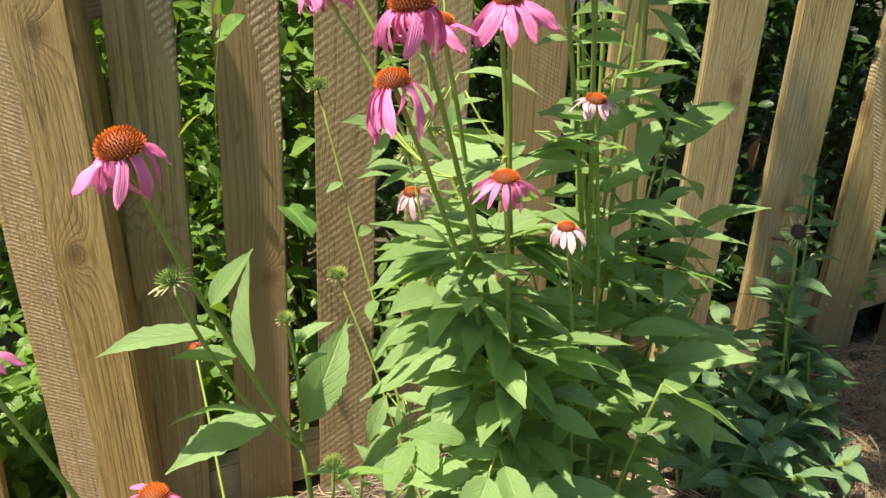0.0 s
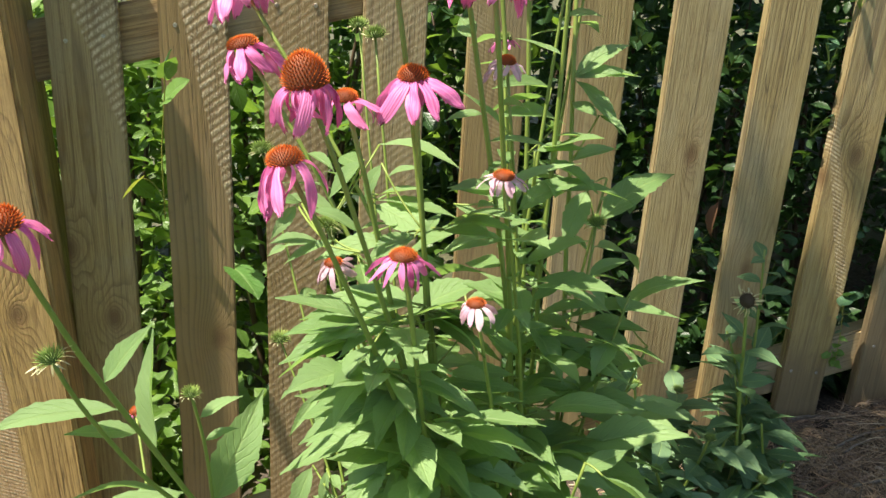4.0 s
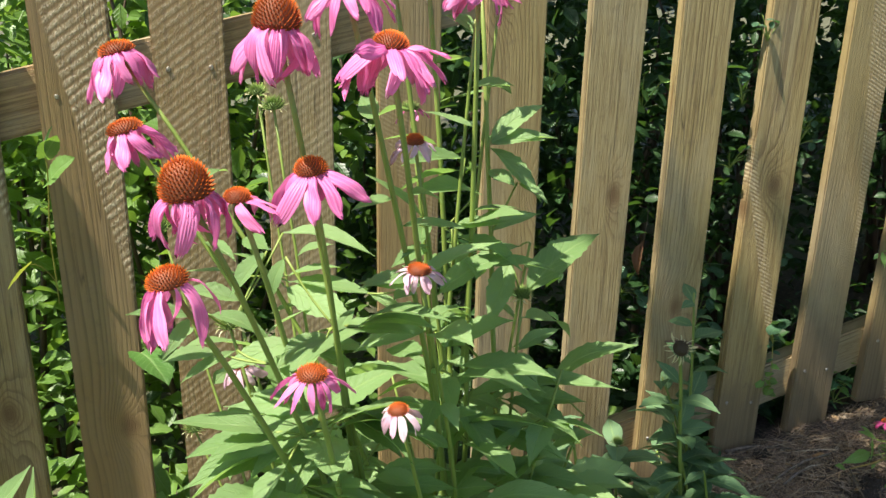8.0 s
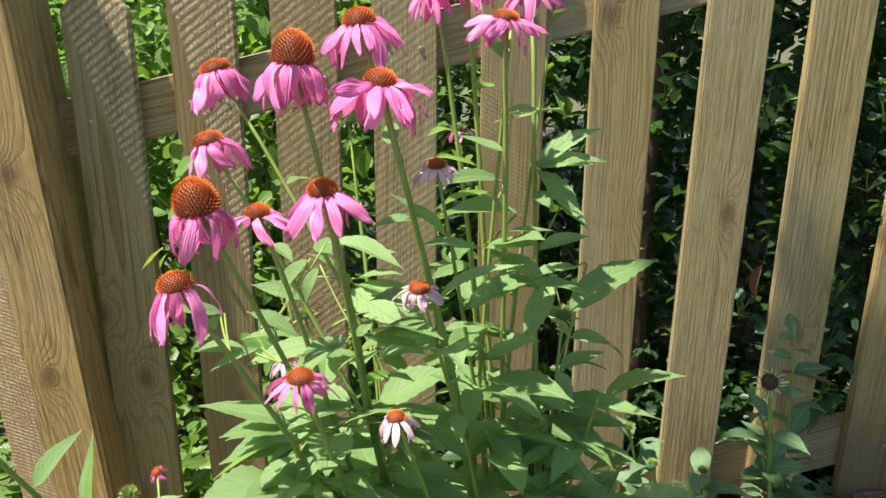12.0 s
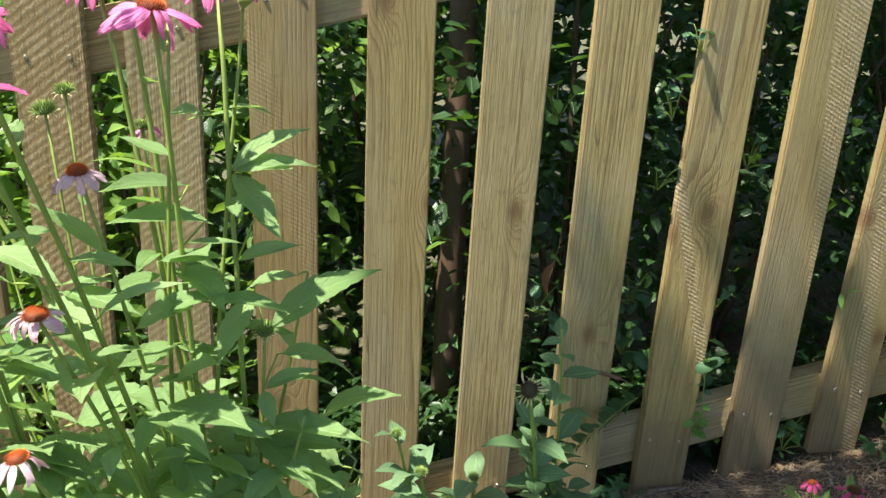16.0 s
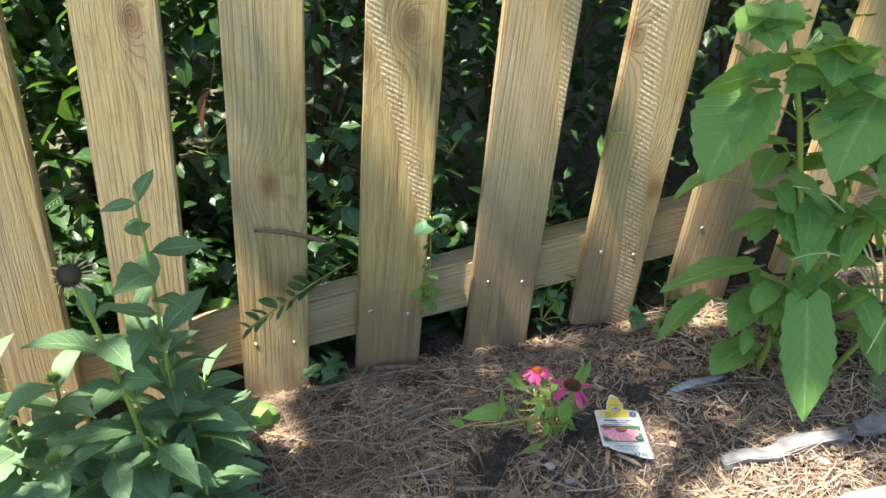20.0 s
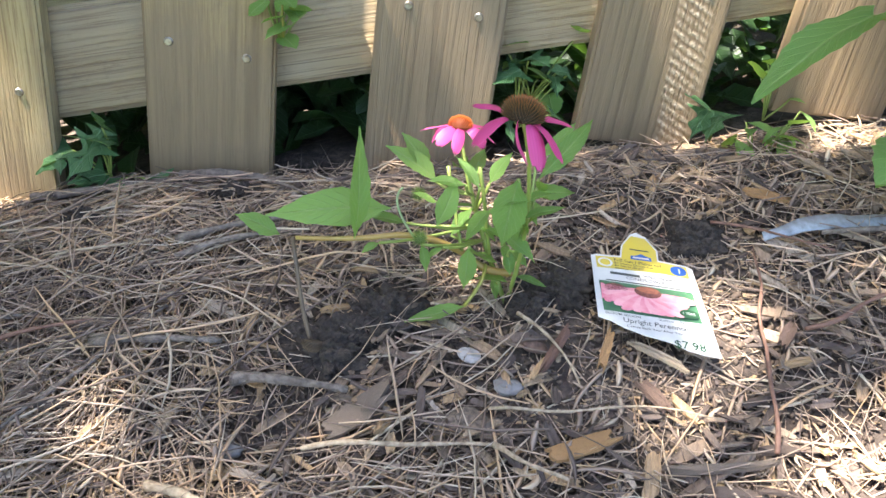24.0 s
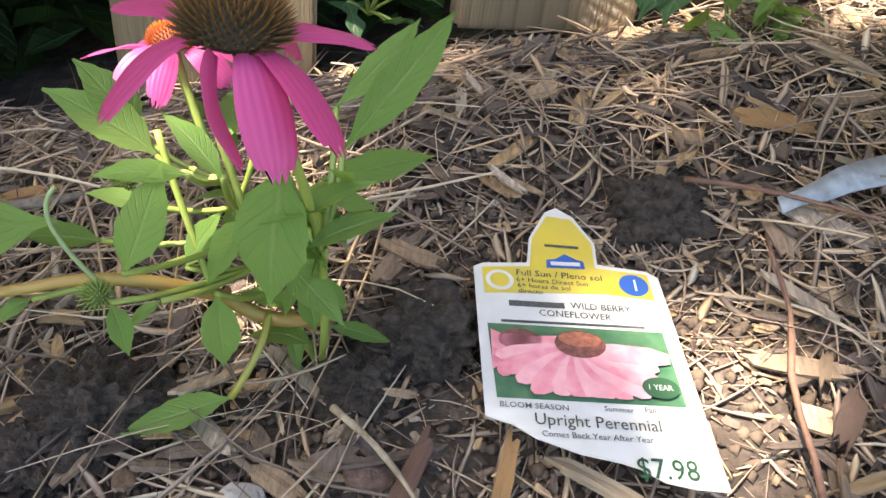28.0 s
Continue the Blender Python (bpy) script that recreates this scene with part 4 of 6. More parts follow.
    upper_left = [(-0.044, 0.670, 0.549, -0.088, 0.650, 0.558, 0.80, 0.6), (-0.048, 0.670, 0.548, -0.066, 0.650, 0.523, 0.80, 0.8), (-0.032, 0.680, 0.514, -0.069, 0.660, 0.516, 1.10, 0.2), (-0.018, 0.680, 0.516, -0.057, 0.660, 0.499, 0.50, 0.4), (-0.046, 0.720, 0.529, 0.003, 0.720, 0.506, 1.00, 0.3), (0.007, 0.790, 0.575, 0.086, 0.770, 0.560, 1.10, 0.1), (0.013, 0.750, 0.567, 0.001, 0.740, 0.531, 0.90, 0.3), (0.039, 0.710, 0.507, 0.070, 0.730, 0.530, 0.90, 0.4), (-0.006, 0.780, 0.562, -0.038, 0.770, 0.524, 1.00, 0.3), (0.080, 0.760, 0.530, 0.116, 0.750, 0.503, 1.10, 0.2), (0.110, 0.740, 0.516, 0.068, 0.730, 0.489, 1.20, 0.2)]
    right_side = [(0.149, 0.790, 0.533, 0.213, 0.800, 0.551, 0.90, 0.3), (0.154, 0.800, 0.575, 0.206, 0.820, 0.576, 0.90, 0.4), (0.214, 0.850, 0.403, 0.331, 0.826, 0.399, 0.85, 0.1), (0.210, 0.840, 0.412, 0.244, 0.820, 0.410, 1.00, 0.3), (0.221, 0.860, 0.444, 0.275, 0.870, 0.447, 0.90, 0.4), (0.194, 0.820, 0.431, 0.164, 0.800, 0.420, 1.30, 0.1), (0.193, 0.830, 0.450, 0.144, 0.800, 0.459, 1.00, 0.3), (0.227, 0.800, 0.253, 0.340, 0.780, 0.289, 0.95, 0.3), (0.198, 0.820, 0.352, 0.278, 0.800, 0.331, 0.70, 0.3), (0.162, 0.790, 0.408, 0.201, 0.760, 0.350, 1.20, 0.1), (0.196, 0.860, 0.252, 0.207, 0.850, 0.304, 1.00, 0.4)]
    middle_front = [(0.099, 0.740, 0.354, 0.158, 0.720, 0.361, 0.90, 0.3), (0.071, 0.720, 0.413, 0.108, 0.700, 0.406, 1.30, 0.1), (0.097, 0.740, 0.410, 0.057, 0.720, 0.439, 1.00, 0.3), (0.090, 0.740, 0.359, 0.063, 0.710, 0.338, 1.20, 0.2), (0.115, 0.740, 0.331, 0.140, 0.720, 0.315, 1.20, 0.2), (0.138, 0.780, 0.404, 0.084, 0.760, 0.417, 0.90, 0.3), (0.121, 0.730, 0.304, 0.098, 0.710, 0.332, 1.20, 0.3), (0.141, 0.740, 0.281, 0.106, 0.700, 0.285, 1.00, 0.2), (0.128, 0.740, 0.260, 0.155, 0.700, 0.280, 1.10, 0.2), (0.088, 0.700, 0.309, 0.121, 0.680, 0.329, 1.30, 0.1), (0.160, 0.770, 0.270, 0.129, 0.760, 0.321, 1.00, 0.4)]
    far_side = [(0.235, 0.860, 0.500, 0.324, 0.930, 0.530, 0.75, 0.3), (0.234, 0.870, 0.459, 0.299, 0.920, 0.414, 0.95, 0.2), (0.239, 0.870, 0.379, 0.306, 0.860, 0.367, 1.00, 0.3), (0.272, 0.880, 0.385, 0.355, 0.860, 0.432, 0.90, 0.3), (0.260, 0.860, 0.271, 0.301, 0.900, 0.289, 1.00, 0.3), (0.252, 0.800, 0.254, 0.353, 0.800, 0.274, 0.90, 0.2), (0.203, 0.800, 0.306, 0.255, 0.820, 0.330, 1.00, 0.2), (0.201, 0.780, 0.437, 0.248, 0.800, 0.411, 0.90, 0.2), (0.227, 0.800, 0.373, 0.193, 0.780, 0.354, 1.00, 0.3), (0.227, 0.800, 0.292, 0.281, 0.840, 0.271, 1.00, 0.2)]
    spent_side = [(0.221, 0.860, 0.603, 0.248, 0.840, 0.587, 1.10, 0.2), (0.213, 0.860, 0.625, 0.249, 0.880, 0.640, 0.80, 0.4), (0.223, 0.860, 0.541, 0.253, 0.900, 0.560, 0.70, 0.5), (0.190, 0.860, 0.631, 0.266, 0.900, 0.638, 0.80, 0.4), (0.200, 0.870, 0.640, 0.255, 0.920, 0.668, 0.70, 0.5), (0.212, 0.860, 0.622, 0.243, 0.850, 0.586, 0.95, 0.1), (0.180, 0.840, 0.598, 0.113, 0.800, 0.605, 0.80, 0.3), (0.168, 0.840, 0.630, 0.109, 0.800, 0.632, 0.70, 0.3)]
    for k, rows in enumerate((upper, upper_left, lower_front, middle_front, right_side, far_side, spent_side)):
        for i, (bx, by, bz, tx, ty, tz, wide, roll) in enumerate(rows):
            foot = Vector((bx, by, bz))
            near = min(every, key=lambda q: (q - foot).length)
            if (near - foot).length < 0.03:
                leaf(plant, near, (tx, ty, tz), wide, roll if tx > bx else -roll, "cone", 10 * k + i)
                continue
            leaf(plant, foot, (tx, ty, tz), wide, roll if tx > bx else -roll, "cone", 10 * k + i)
            stalk = bend(min(every, key=lambda q: (q - foot + Vector((0, 0, 0.015))).length), foot, (0, 0, -0.004), 5)
            place("leaf_stalk", tube("leaf_stalk", [q - base for q in stalk], [0.0010] * 6, STEM, 5), plant, Matrix.Translation(base))
    return plant


def side_plant():
    base = Vector((-0.13, 0.78, ground_z(-0.13, 0.78)))
    plant = thing("coneflower", base, "leaning purple coneflower with one tall bloom and bristly buds", "coneflower", "purple coneflowers")
    joint = Vector((-0.127, 0.67, 0.226))
    stem(plant, base, joint, (0.02, 0, 0.02), 0.0034, 0.0028)
    foot, axis = flower(plant, (-0.2135, 0.52, 0.573), 0.0180, "orange", "pink", 14, 0.034, -0.5, (0.2, -0.15), 61, 0.1)
    p1 = stem(plant, joint, foot, (-0.012, 0.0, -0.01), 0.0026, 0.0022)
    foot, axis = flower(plant, (-0.188, 0.52, 0.476), 0.0095, "bud", "cream", 14, 0.011, 0.5, (0.2, -0.3), 62)
    p2 = stem(plant, joint, foot, (-0.02, -0.01, -0.02), 0.0023, 0.0017)
    foot, axis = flower(plant, (-0.133, 0.64, 0.385), 0.0078, "bud", "cream", 12, 0.006, 0.6, (0, 0), 63)
    p3 = stem(plant, joint, foot, (0.006, 0, 0.0), 0.0020, 0.0014)
    foot, axis = flower(plant, (-0.09, 0.62, 0.25), 0.009, "bud", "cream", 10, 0.006, 0.6, (0, 0), 64)
    p4 = stem(plant, base, foot, (0.01, 0, 0.0), 0.0024, 0.0016)
    for i, (bx, by, bz, tx, ty, tz, wide, roll) in enumerate((
            (-0.168, 0.600, 0.396, -0.267, 0.560, 0.384, 0.62, 0.2), (-0.163, 0.650, 0.340, -0.166, 0.650, 0.438, 0.8, 0.9), (-0.187, 0.600, 0.439, -0.154, 0.620, 0.458, 0.9, 0.3),
            (-0.191, 0.620, 0.370, -0.215, 0.580, 0.375, 1.1, 0.2), (-0.157, 0.660, 0.326, -0.099, 0.660, 0.340, 1.0, 0.3), (-0.126, 0.690, 0.256, -0.089, 0.715, 0.349, 0.9, 0.8),
            (-0.148, 0.640, 0.275, -0.225, 0.570, 0.267, 0.9, 0.2), (-0.127, 0.650, 0.358, -0.094, 0.660, 0.373, 0.9, 0.3), (-0.248, 0.580, 0.257, -0.225, 0.580, 0.308, 0.7, 0.9))):
        near = min(p1 + p2 + p3, key=lambda q: (q - Vector((bx, by, bz))).length)
        leaf(plant, near, (tx, ty, tz), wide, roll if tx > bx else -roll, "cone", 30 + i)
    leafy(plant, p4, 6, 0.09, 0.05, 905, "lime", 0.3, 0.95)
    for i, (x, y, z) in enumerate(((-0.07, 0.70, 0.19), (-0.04, 0.74, 0.16), (-0.11, 0.66, 0.13), (-0.015, 0.69, 0.12))):
        pts = stem(plant, base + Vector((0.02 * i, 0, 0)), (x, y, z), (0.01, 0, 0.02), 0.0028, 0.0016)
        leafy(plant, pts, 10, 0.085, 0.06, 920 + i, "cone", 0.3, 1.0, 0.5)
    leafy(plant, bend(base, joint, (0.02, 0, 0.02)), 8, 0.10, 0.07, 906, "cone", 0.1, 0.9)
    # a second low bloom that leans out from the same root
    foot, axis = flower(plant, (-0.225, 0.54, 0.272), 0.014, "flat", "pink", 14, 0.03, -0.2, (0.1, 0), 65)
    stem(plant, base, foot, (0.0, 0, -0.04), 0.0034, 0.0022)
    return plant


def outer_plant():
    base = Vector((-0.16, 0.62, ground_z(-0.16, 0.62)))
    plant = thing("coneflower", base, "low purple coneflower leaning out over the lawn", "coneflower", "purple coneflowers")
    foot, axis = flower(plant, (-0.345, 0.52, 0.405), 0.014, "flat", "pink", 14, 0.034, -0.1, (0.1, -0.3), 71)
    pts = stem(plant, base, foot, (0.04, 0, 0.06), 0.0036, 0.0022)
    leaf(plant, pts[8], pts[8] + Vector((0.05, 0.02, 0.045)), 0.8, 0.4)
    leaf(plant, pts[6], pts[6] + Vector((-0.09, -0.01, -0.012)), 0.8, 0.2)
    leafy(plant, pts, 5, 0.09, 0.06, 911, "cone", 0.1, 0.6)
    foot, axis = flower(plant, (-0.352, 1.044, 0.113), 0.009, "flat", "pink", 9, 0.016, -0.1, (0.5, -0.2), 72)
    stem(plant, base + Vector((-0.02, 0.1, 0)), foot, (0, 0, 0.03), 0.0026, 0.0018)
    return plant


main_clump()
side_plant()
outer_plant()


def young_plant():
    """The grey-green leafy plant with green buds and one spent head, between the clump and the open mulch."""
    base = Vector((0.45, 1.10, ground_z(0.45, 1.10)))
    plant = thing("coneflower", base, "young grey-green coneflower plant with tight green buds", "coneflower", "purple coneflowers")
    for i, (x, y, z) in enumerate([(0.324, 1.119, 0.218), (0.36, 1.10, 0.175), (0.40, 1.07, 0.155), (0.46, 1.04, 0.13), (0.43, 1.12, 0.16), (0.50, 1.08, 0.11), (0.38, 1.0, 0.10), (0.55, 1.05, 0.06), (0.47, 0.98, 0.05), (0.33, 1.04, 0.08), (0.42, 0.95, 0.0), (0.36, 0.93, 0.03), (0.52, 0.97, -0.01), (0.60, 1.0, 0.0), (0.30, 0.98, 0.03)]):
        top = Vector((x, y, z))
        foot, axis = flower(plant, top, 0.0085, "bud", "cream", 8, 0.006, 0.8, (0, 0), i + 80)
        pts = stem(plant, base + Vector((0.01 * i - 0.05, 0.0, 0)), foot, (0, 0, 0.03), 0.003, 0.002)
        leafy(plant, pts, 16, 0.098, 0.062, i * 13 + 40, "grey", 0.15, 1.0, 0.3, 1.0)
    spent = thing("coneflower", (0.53, 1.12, ground_z(0.53, 1.12)), "coneflower with a spent dark seed head and dull green leaves", "coneflower", "purple coneflowers")
    foot, axis = flower(spent, (0.490, 1.077, 0.325), 0.0125, "dead", "cream", 20, 0.017, 0.25, (0.95, 0.1), 95, 0.1)
    pts = stem(spent, (0.53, 1.12, ground_z(0.53, 1.12)), foot, (0.02, 0, 0.02), 0.0034, 0.0024)
    leafy(spent, pts, 16, 0.10, 0.055, 950, "dull", 0.12, 0.85, 0.2, 1.1)
    pts = stem(spent, (0.545, 1.13, ground_z(0.545, 1.13)), (0.528, 1.15, 0.375), (0.01, 0, 0.02), 0.003, 0.0016)
    leafy(spent, pts, 24, 0.095, 0.045, 951, "dull", 0.12, 1.0, 0.35, 1.15)
    pts = stem(spent, (0.56, 1.12, ground_z(0.56, 1.12)), (0.59, 1.08, 0.07), (0.01, 0, 0.05), 0.003, 0.0016)
    leafy(spent, pts, 12, 0.085, 0.06, 952, "dull", 0.12, 1.0, 0.1)
    for i, (x, y, z) in enumerate(((0.57, 1.23, 0.02), (0.54, 1.25, 0.06), (0.56, 1.13, 0.10), (0.50, 1.10, 0.20), (0.52, 1.18, 0.17), (0.54, 1.07, 0.14), (0.56, 1.18, 0.12), (0.50, 1.16, 0.24))):
        pts = stem(spent, (0.55 + 0.006 * i, 1.13, ground_z(0.55, 1.13)), (x, y, z), (0.01, 0, 0.05), 0.003, 0.0016)
        leafy(spent, pts, 12, 0.085, 0.055, 960 + i, "dull", 0.25, 1.0, 0.15, 1.1)


young_plant()


def tall_leafy_plant():
    """Broad heart-shaped leaves on two stalks beside the fence."""
    base = Vector((1.25, 1.36, ground_z(1.25, 1.36)))
    plant = thing("sunflower_plant", base, "tall plant with broad heart-shaped green leaves, a few yellowing", "leafy plant")
    pts = stem(plant, base, (1.10, 1.34, 0.60), (0.09, 0, 0.0), 0.0045, 0.003, STEM)
    pts2 = stem(plant, base + Vector((0.03, 0, 0)), (1.285, 1.35, 0.62), (-0.02, 0, 0.02), 0.0045, 0.003, STEM)
    broad = [ (1.257, 1.32, 0.205, 1.272, 1.25, 0.072, 0.62, 0.35), (1.133, 1.34, 0.449, 1.088, 1.29, 0.364, 0.95, 0.2), (1.156, 1.34, 0.482, 1.061, 1.3, 0.458, 0.6, 0.9), (1.159, 1.34, 0.47, 1.185, 1.31, 0.483, 0.5, 0.9), (1.141, 1.34, 0.52, 1.089, 1.31, 0.539, 1.1, 0.2), (1.141, 1.34, 0.52, 1.158, 1.32, 0.539, 1.1, 0.2), (1.26, 1.34, 0.458, 1.215, 1.28, 0.382, 0.95, 0.1), (1.302, 1.34, 0.4, 1.299, 1.29, 0.346, 0.8, -0.2), (1.232, 1.36, 0.322, 1.239, 1.31, 0.248, 0.75, 0.2), (1.184, 1.36, 0.373, 1.155, 1.32, 0.348, 0.8, 0.2) ]
    low = [ (1.305, 1.35, 0.309, 1.276, 1.3, 0.262, 0.7, 0.6), (1.206, 1.38, 0.209, 1.085, 1.33, 0.191, 0.55, 0.2), (1.16, 1.38, 0.156, 1.101, 1.34, 0.107, 0.6, 0.2), (1.218, 1.37, 0.172, 1.182, 1.32, 0.141, 0.8, 0.1), (1.221, 1.36, 0.094, 1.17, 1.31, 0.083, 0.9, 0.1), (1.327, 1.35, 0.204, 1.357, 1.3, 0.157, 0.8, 0.1), (1.422, 1.34, 0.085, 1.385, 1.29, 0.054, 0.9, 0.1), (1.261, 1.35, 0.359, 1.281, 1.31, 0.366, 0.6, 0.4), (1.227, 1.34, 0.475, 1.255, 1.3, 0.469, 0.8, 0.2), (1.118, 1.38, 0.327, 1.078, 1.35, 0.307, 0.6, 0.2) ]
    fading = [ (1.155, 1.34, 0.498, 1.171, 1.31, 0.495, 0.9, 0.2), (1.188, 1.34, 0.512, 1.234, 1.31, 0.498, 0.7, 0.2) ]
    for kind, rows in (("heart", broad), ("heart", low), ("yellow", fading)):
        for i, (bx, by, bz, tx, ty, tz, wide, roll) in enumerate(rows):
            leaf(plant, (bx, by, bz), (tx, ty, tz), wide * 0.95, roll, kind, i)
            near = min(pts + pts2, key=lambda q: (q - Vector((bx, by, bz - 0.03))).length)
            stalk = bend(near, (bx, by, bz), (0, 0, 0.005), 5)
            place("leaf_stalk", tube("leaf_stalk", [q - base for q in stalk], [0.0010] * 6, STEM, 5), plant, Matrix.Translation(base))
    pts3 = stem(plant, base + Vector((0.10, 0.0, 0.02)), (1.43, 1.35, 0.44), (0.03, 0, 0.02), 0.004, 0.0025, STEM)
    leafy(plant, pts3, 15, 0.085, 0.06, 330, "heart", 0.15, 1.0, -0.15, 0.85)
    # young bright leaves at the top
    for i, (bx, by, bz, tx, ty, tz) in enumerate([(1.132, 1.335, 0.546, 1.129, 1.305, 0.516), (1.216, 1.335, 0.515, 1.162, 1.305, 0.509), (1.227, 1.335, 0.51, 1.207, 1.305, 0.493), (1.108, 1.335, 0.543, 1.086, 1.305, 0.522), (1.219, 1.335, 0.438, 1.192, 1.305, 0.417), (1.264, 1.335, 0.449, 1.244, 1.305, 0.422)]):
        leaf(plant, (bx, by, bz), (tx, ty, tz), 0.95, 0.2, "round", 200 + i)
        near = min(pts + pts2, key=lambda q: (q - Vector((bx, by, bz - 0.02))).length)
        place("leaf_stalk", tube("leaf_stalk", [q - base for q in bend(near, (bx, by, bz), (0, 0, 0.004), 5)], [0.0011] * 6, STEM, 5), plant, Matrix.Translation(base))
    rng = random.Random(77)
    for i in range(125):
        q = rng.choice(pts[2:11] + pts2[2:12]) + Vector((rng.uniform(-0.05, 0.06), rng.uniform(-0.02, 0.03), rng.uniform(-0.03, 0.03)))
        d = Vector((rng.uniform(-1, 1), rng.uniform(-1, 0.2), rng.uniform(-1.0, 0.1))).normalized() * rng.uniform(0.028, 0.055)
        leaf(plant, q, q + d, rng.uniform(0.7, 1.0), rng.uniform(-0.4, 0.4), "heart", i + 60)
    grass = thing("grass_tuft", (1.42, 1.40, ground_z(1.42, 1.40)), "tuft of pale striped grass blades", "grass")
    rng = random.Random(5)
    rel = Vector((1.42, 1.40, ground_z(1.42, 1.40)))
    for i in range(16):
        end = rel + Vector((rng.uniform(-0.24, 0.15), rng.uniform(-0.16, 0.0), rng.uniform(0.05, 0.28)))
        pts = bend(rel, end, (0, 0, 0.12), 9)
        place("blade", tube("blade", [p - rel for p in pts], [0.0022 * (1 - j / 10) + 0.0004 for j in range(10)], GRASS_DRY, 4), grass, Matrix.Translation(rel))


tall_leafy_plant()


def small_plant():
    base = Vector((0.989, 1.272, ground_z(0.989, 1.272)))
    plant = thing("small_coneflower", base, "small newly planted magenta coneflower with two open blooms", "coneflower")
    foot, axis = flower(plant, (0.980, 1.225, 0.122), 0.0100, "red", "hot", 0, 0.0215, -0.75, (-0.05, 0.05), 101, petals=(
        (118, -0.30, 0.1, 1.0, 1), (166, -0.75, 1.45, 1.05, 2), (214, -0.38, -0.1, 1.05, 1), (240, -0.12, -0.25, 1.05, 1), (300, 0.05, 0.1, 0.9, 0), (340, -0.1, 0.0, 0.85, 2), (15, -0.1, 0.2, 0.85, 0), (70, 0.05, 0.1, 0.9, 0)))
    pts = stem(plant, base, foot, (0.012, -0.005, 0.02), 0.0013, 0.0010, STEM)
    foot, axis = flower(plant, (0.947, 1.287, 0.086), 0.0072, "orange", "hot", 9, 0.019, 0.1, (-0.2, -0.1), 102, 0.0, 0.2)
    pts2 = stem(plant, base, foot, (-0.01, 0, 0.01), 0.0015, 0.0012, STEM)
    sunlit = [(0.993, 1.269, 0.070, 1.016, 1.312, 0.091, 0.85, 0.7), (0.990, 1.275, 0.078, 1.007, 1.306, 0.090, 0.8, 0.9), (0.988, 1.268, 0.061, 1.015, 1.303, 0.050, 0.7, 0.7), (0.987, 1.268, 0.056, 1.002, 1.278, 0.047, 1.5, 0.2), (0.968, 1.280, 0.057, 0.977, 1.290, 0.073, 1.6, 0.3), (0.932, 1.295, 0.050, 0.914, 1.300, 0.068, 1.9, 0.2)]
    front = [(0.983, 1.247, 0.078, 0.981, 1.240, 0.043, 2.1, 0.1), (0.947, 1.240, 0.047, 0.952, 1.258, 0.067, 1.6, 0.6), (0.964, 1.254, 0.031, 0.965, 1.252, 0.006, 1.7, 0.1), (0.953, 1.264, 0.030, 0.962, 1.270, 0.046, 1.7, 0.3), (0.967, 1.250, -0.004, 0.936, 1.243, -0.018, 1.25, 0.2), (0.940, 1.245, 0.032, 0.945, 1.240, 0.019, 1.6, 0.1), (0.951, 1.250, 0.030, 0.943, 1.245, 0.023, 1.3, 0.2), (0.972, 1.260, 0.052, 0.962, 1.254, 0.034, 1.7, 0.2)]
    left_side = [(0.939, 1.288, 0.048, 0.907, 1.294, 0.061, 1.5, 0.2), (0.964, 1.265, 0.060, 0.948, 1.270, 0.074, 1.6, 0.2), (0.957, 1.260, 0.063, 0.938, 1.250, 0.066, 1.5, 0.2), (0.926, 1.275, 0.026, 0.904, 1.270, 0.028, 1.8, 0.2), (0.917, 1.250, 0.025, 0.909, 1.244, 0.020, 2.0, 0.1), (0.942, 1.27, 0.045, 0.930, 1.262, 0.052, 1.8, 0.3)]
    trailing = [(0.918, 1.268, 0.037, 0.856, 1.245, 0.031, 1.25, 0.75), (0.864, 1.245, 0.021, 0.841, 1.240, 0.031, 1.9, 0.5), (0.904, 1.247, 0.026, 0.901, 1.251, 0.088, 0.9, -0.15)]
    for k, rows in enumerate((sunlit, front, left_side, trailing)):
        for i, (bx, by, bz, tx, ty, tz, wide, roll) in enumerate(rows):
            leaf(plant, (bx, by, bz), (tx, ty, tz), wide * 0.8, roll if tx > bx else -roll, "lime", 20 * k + i)
            if k < 3 and bz > 0.02:
                near = min(pts[:8] + pts2[:9], key=lambda q: (q - Vector((bx, by, bz - 0.012))).length)
                place("leaf_stalk", tube("leaf_stalk", [q - base for q in bend(near, (bx, by, bz), (0, 0, -0.003), 5)], [0.0009] * 6, STEM, 5), plant, Matrix.Translation(base))
    rng = random.Random(12)
    for i in range(30):
        q = rng.choice(pts[2:7] + pts2[2:10]) + Vector((rng.uniform(-0.012, 0.006), rng.uniform(-0.006, 0.012), rng.uniform(-0.008, 0.008)))
        d = Vector((rng.uniform(-1, 0.7), rng.uniform(-0.6, 0.8), rng.uniform(-0.3, 0.6))).normalized() * rng.uniform(0.014, 0.026)
        leaf(plant, q, q + d, rng.uniform(1.0, 1.4), rng.uniform(-0.4, 0.4), "lime", 90 + i)
    # withered leaf stalks that curl down
    for a, c in (((0.925, 1.258, 0.056), (0.936, 1.252, 0.030)),):
        place("leaf_stalk", tube("leaf_stalk", [q - base for q in bend(a, c, (-0.012, 0, 0.006), 8)], [0.0007] * 9, STEM_PALE, 5), plant, Matrix.Translation(base))
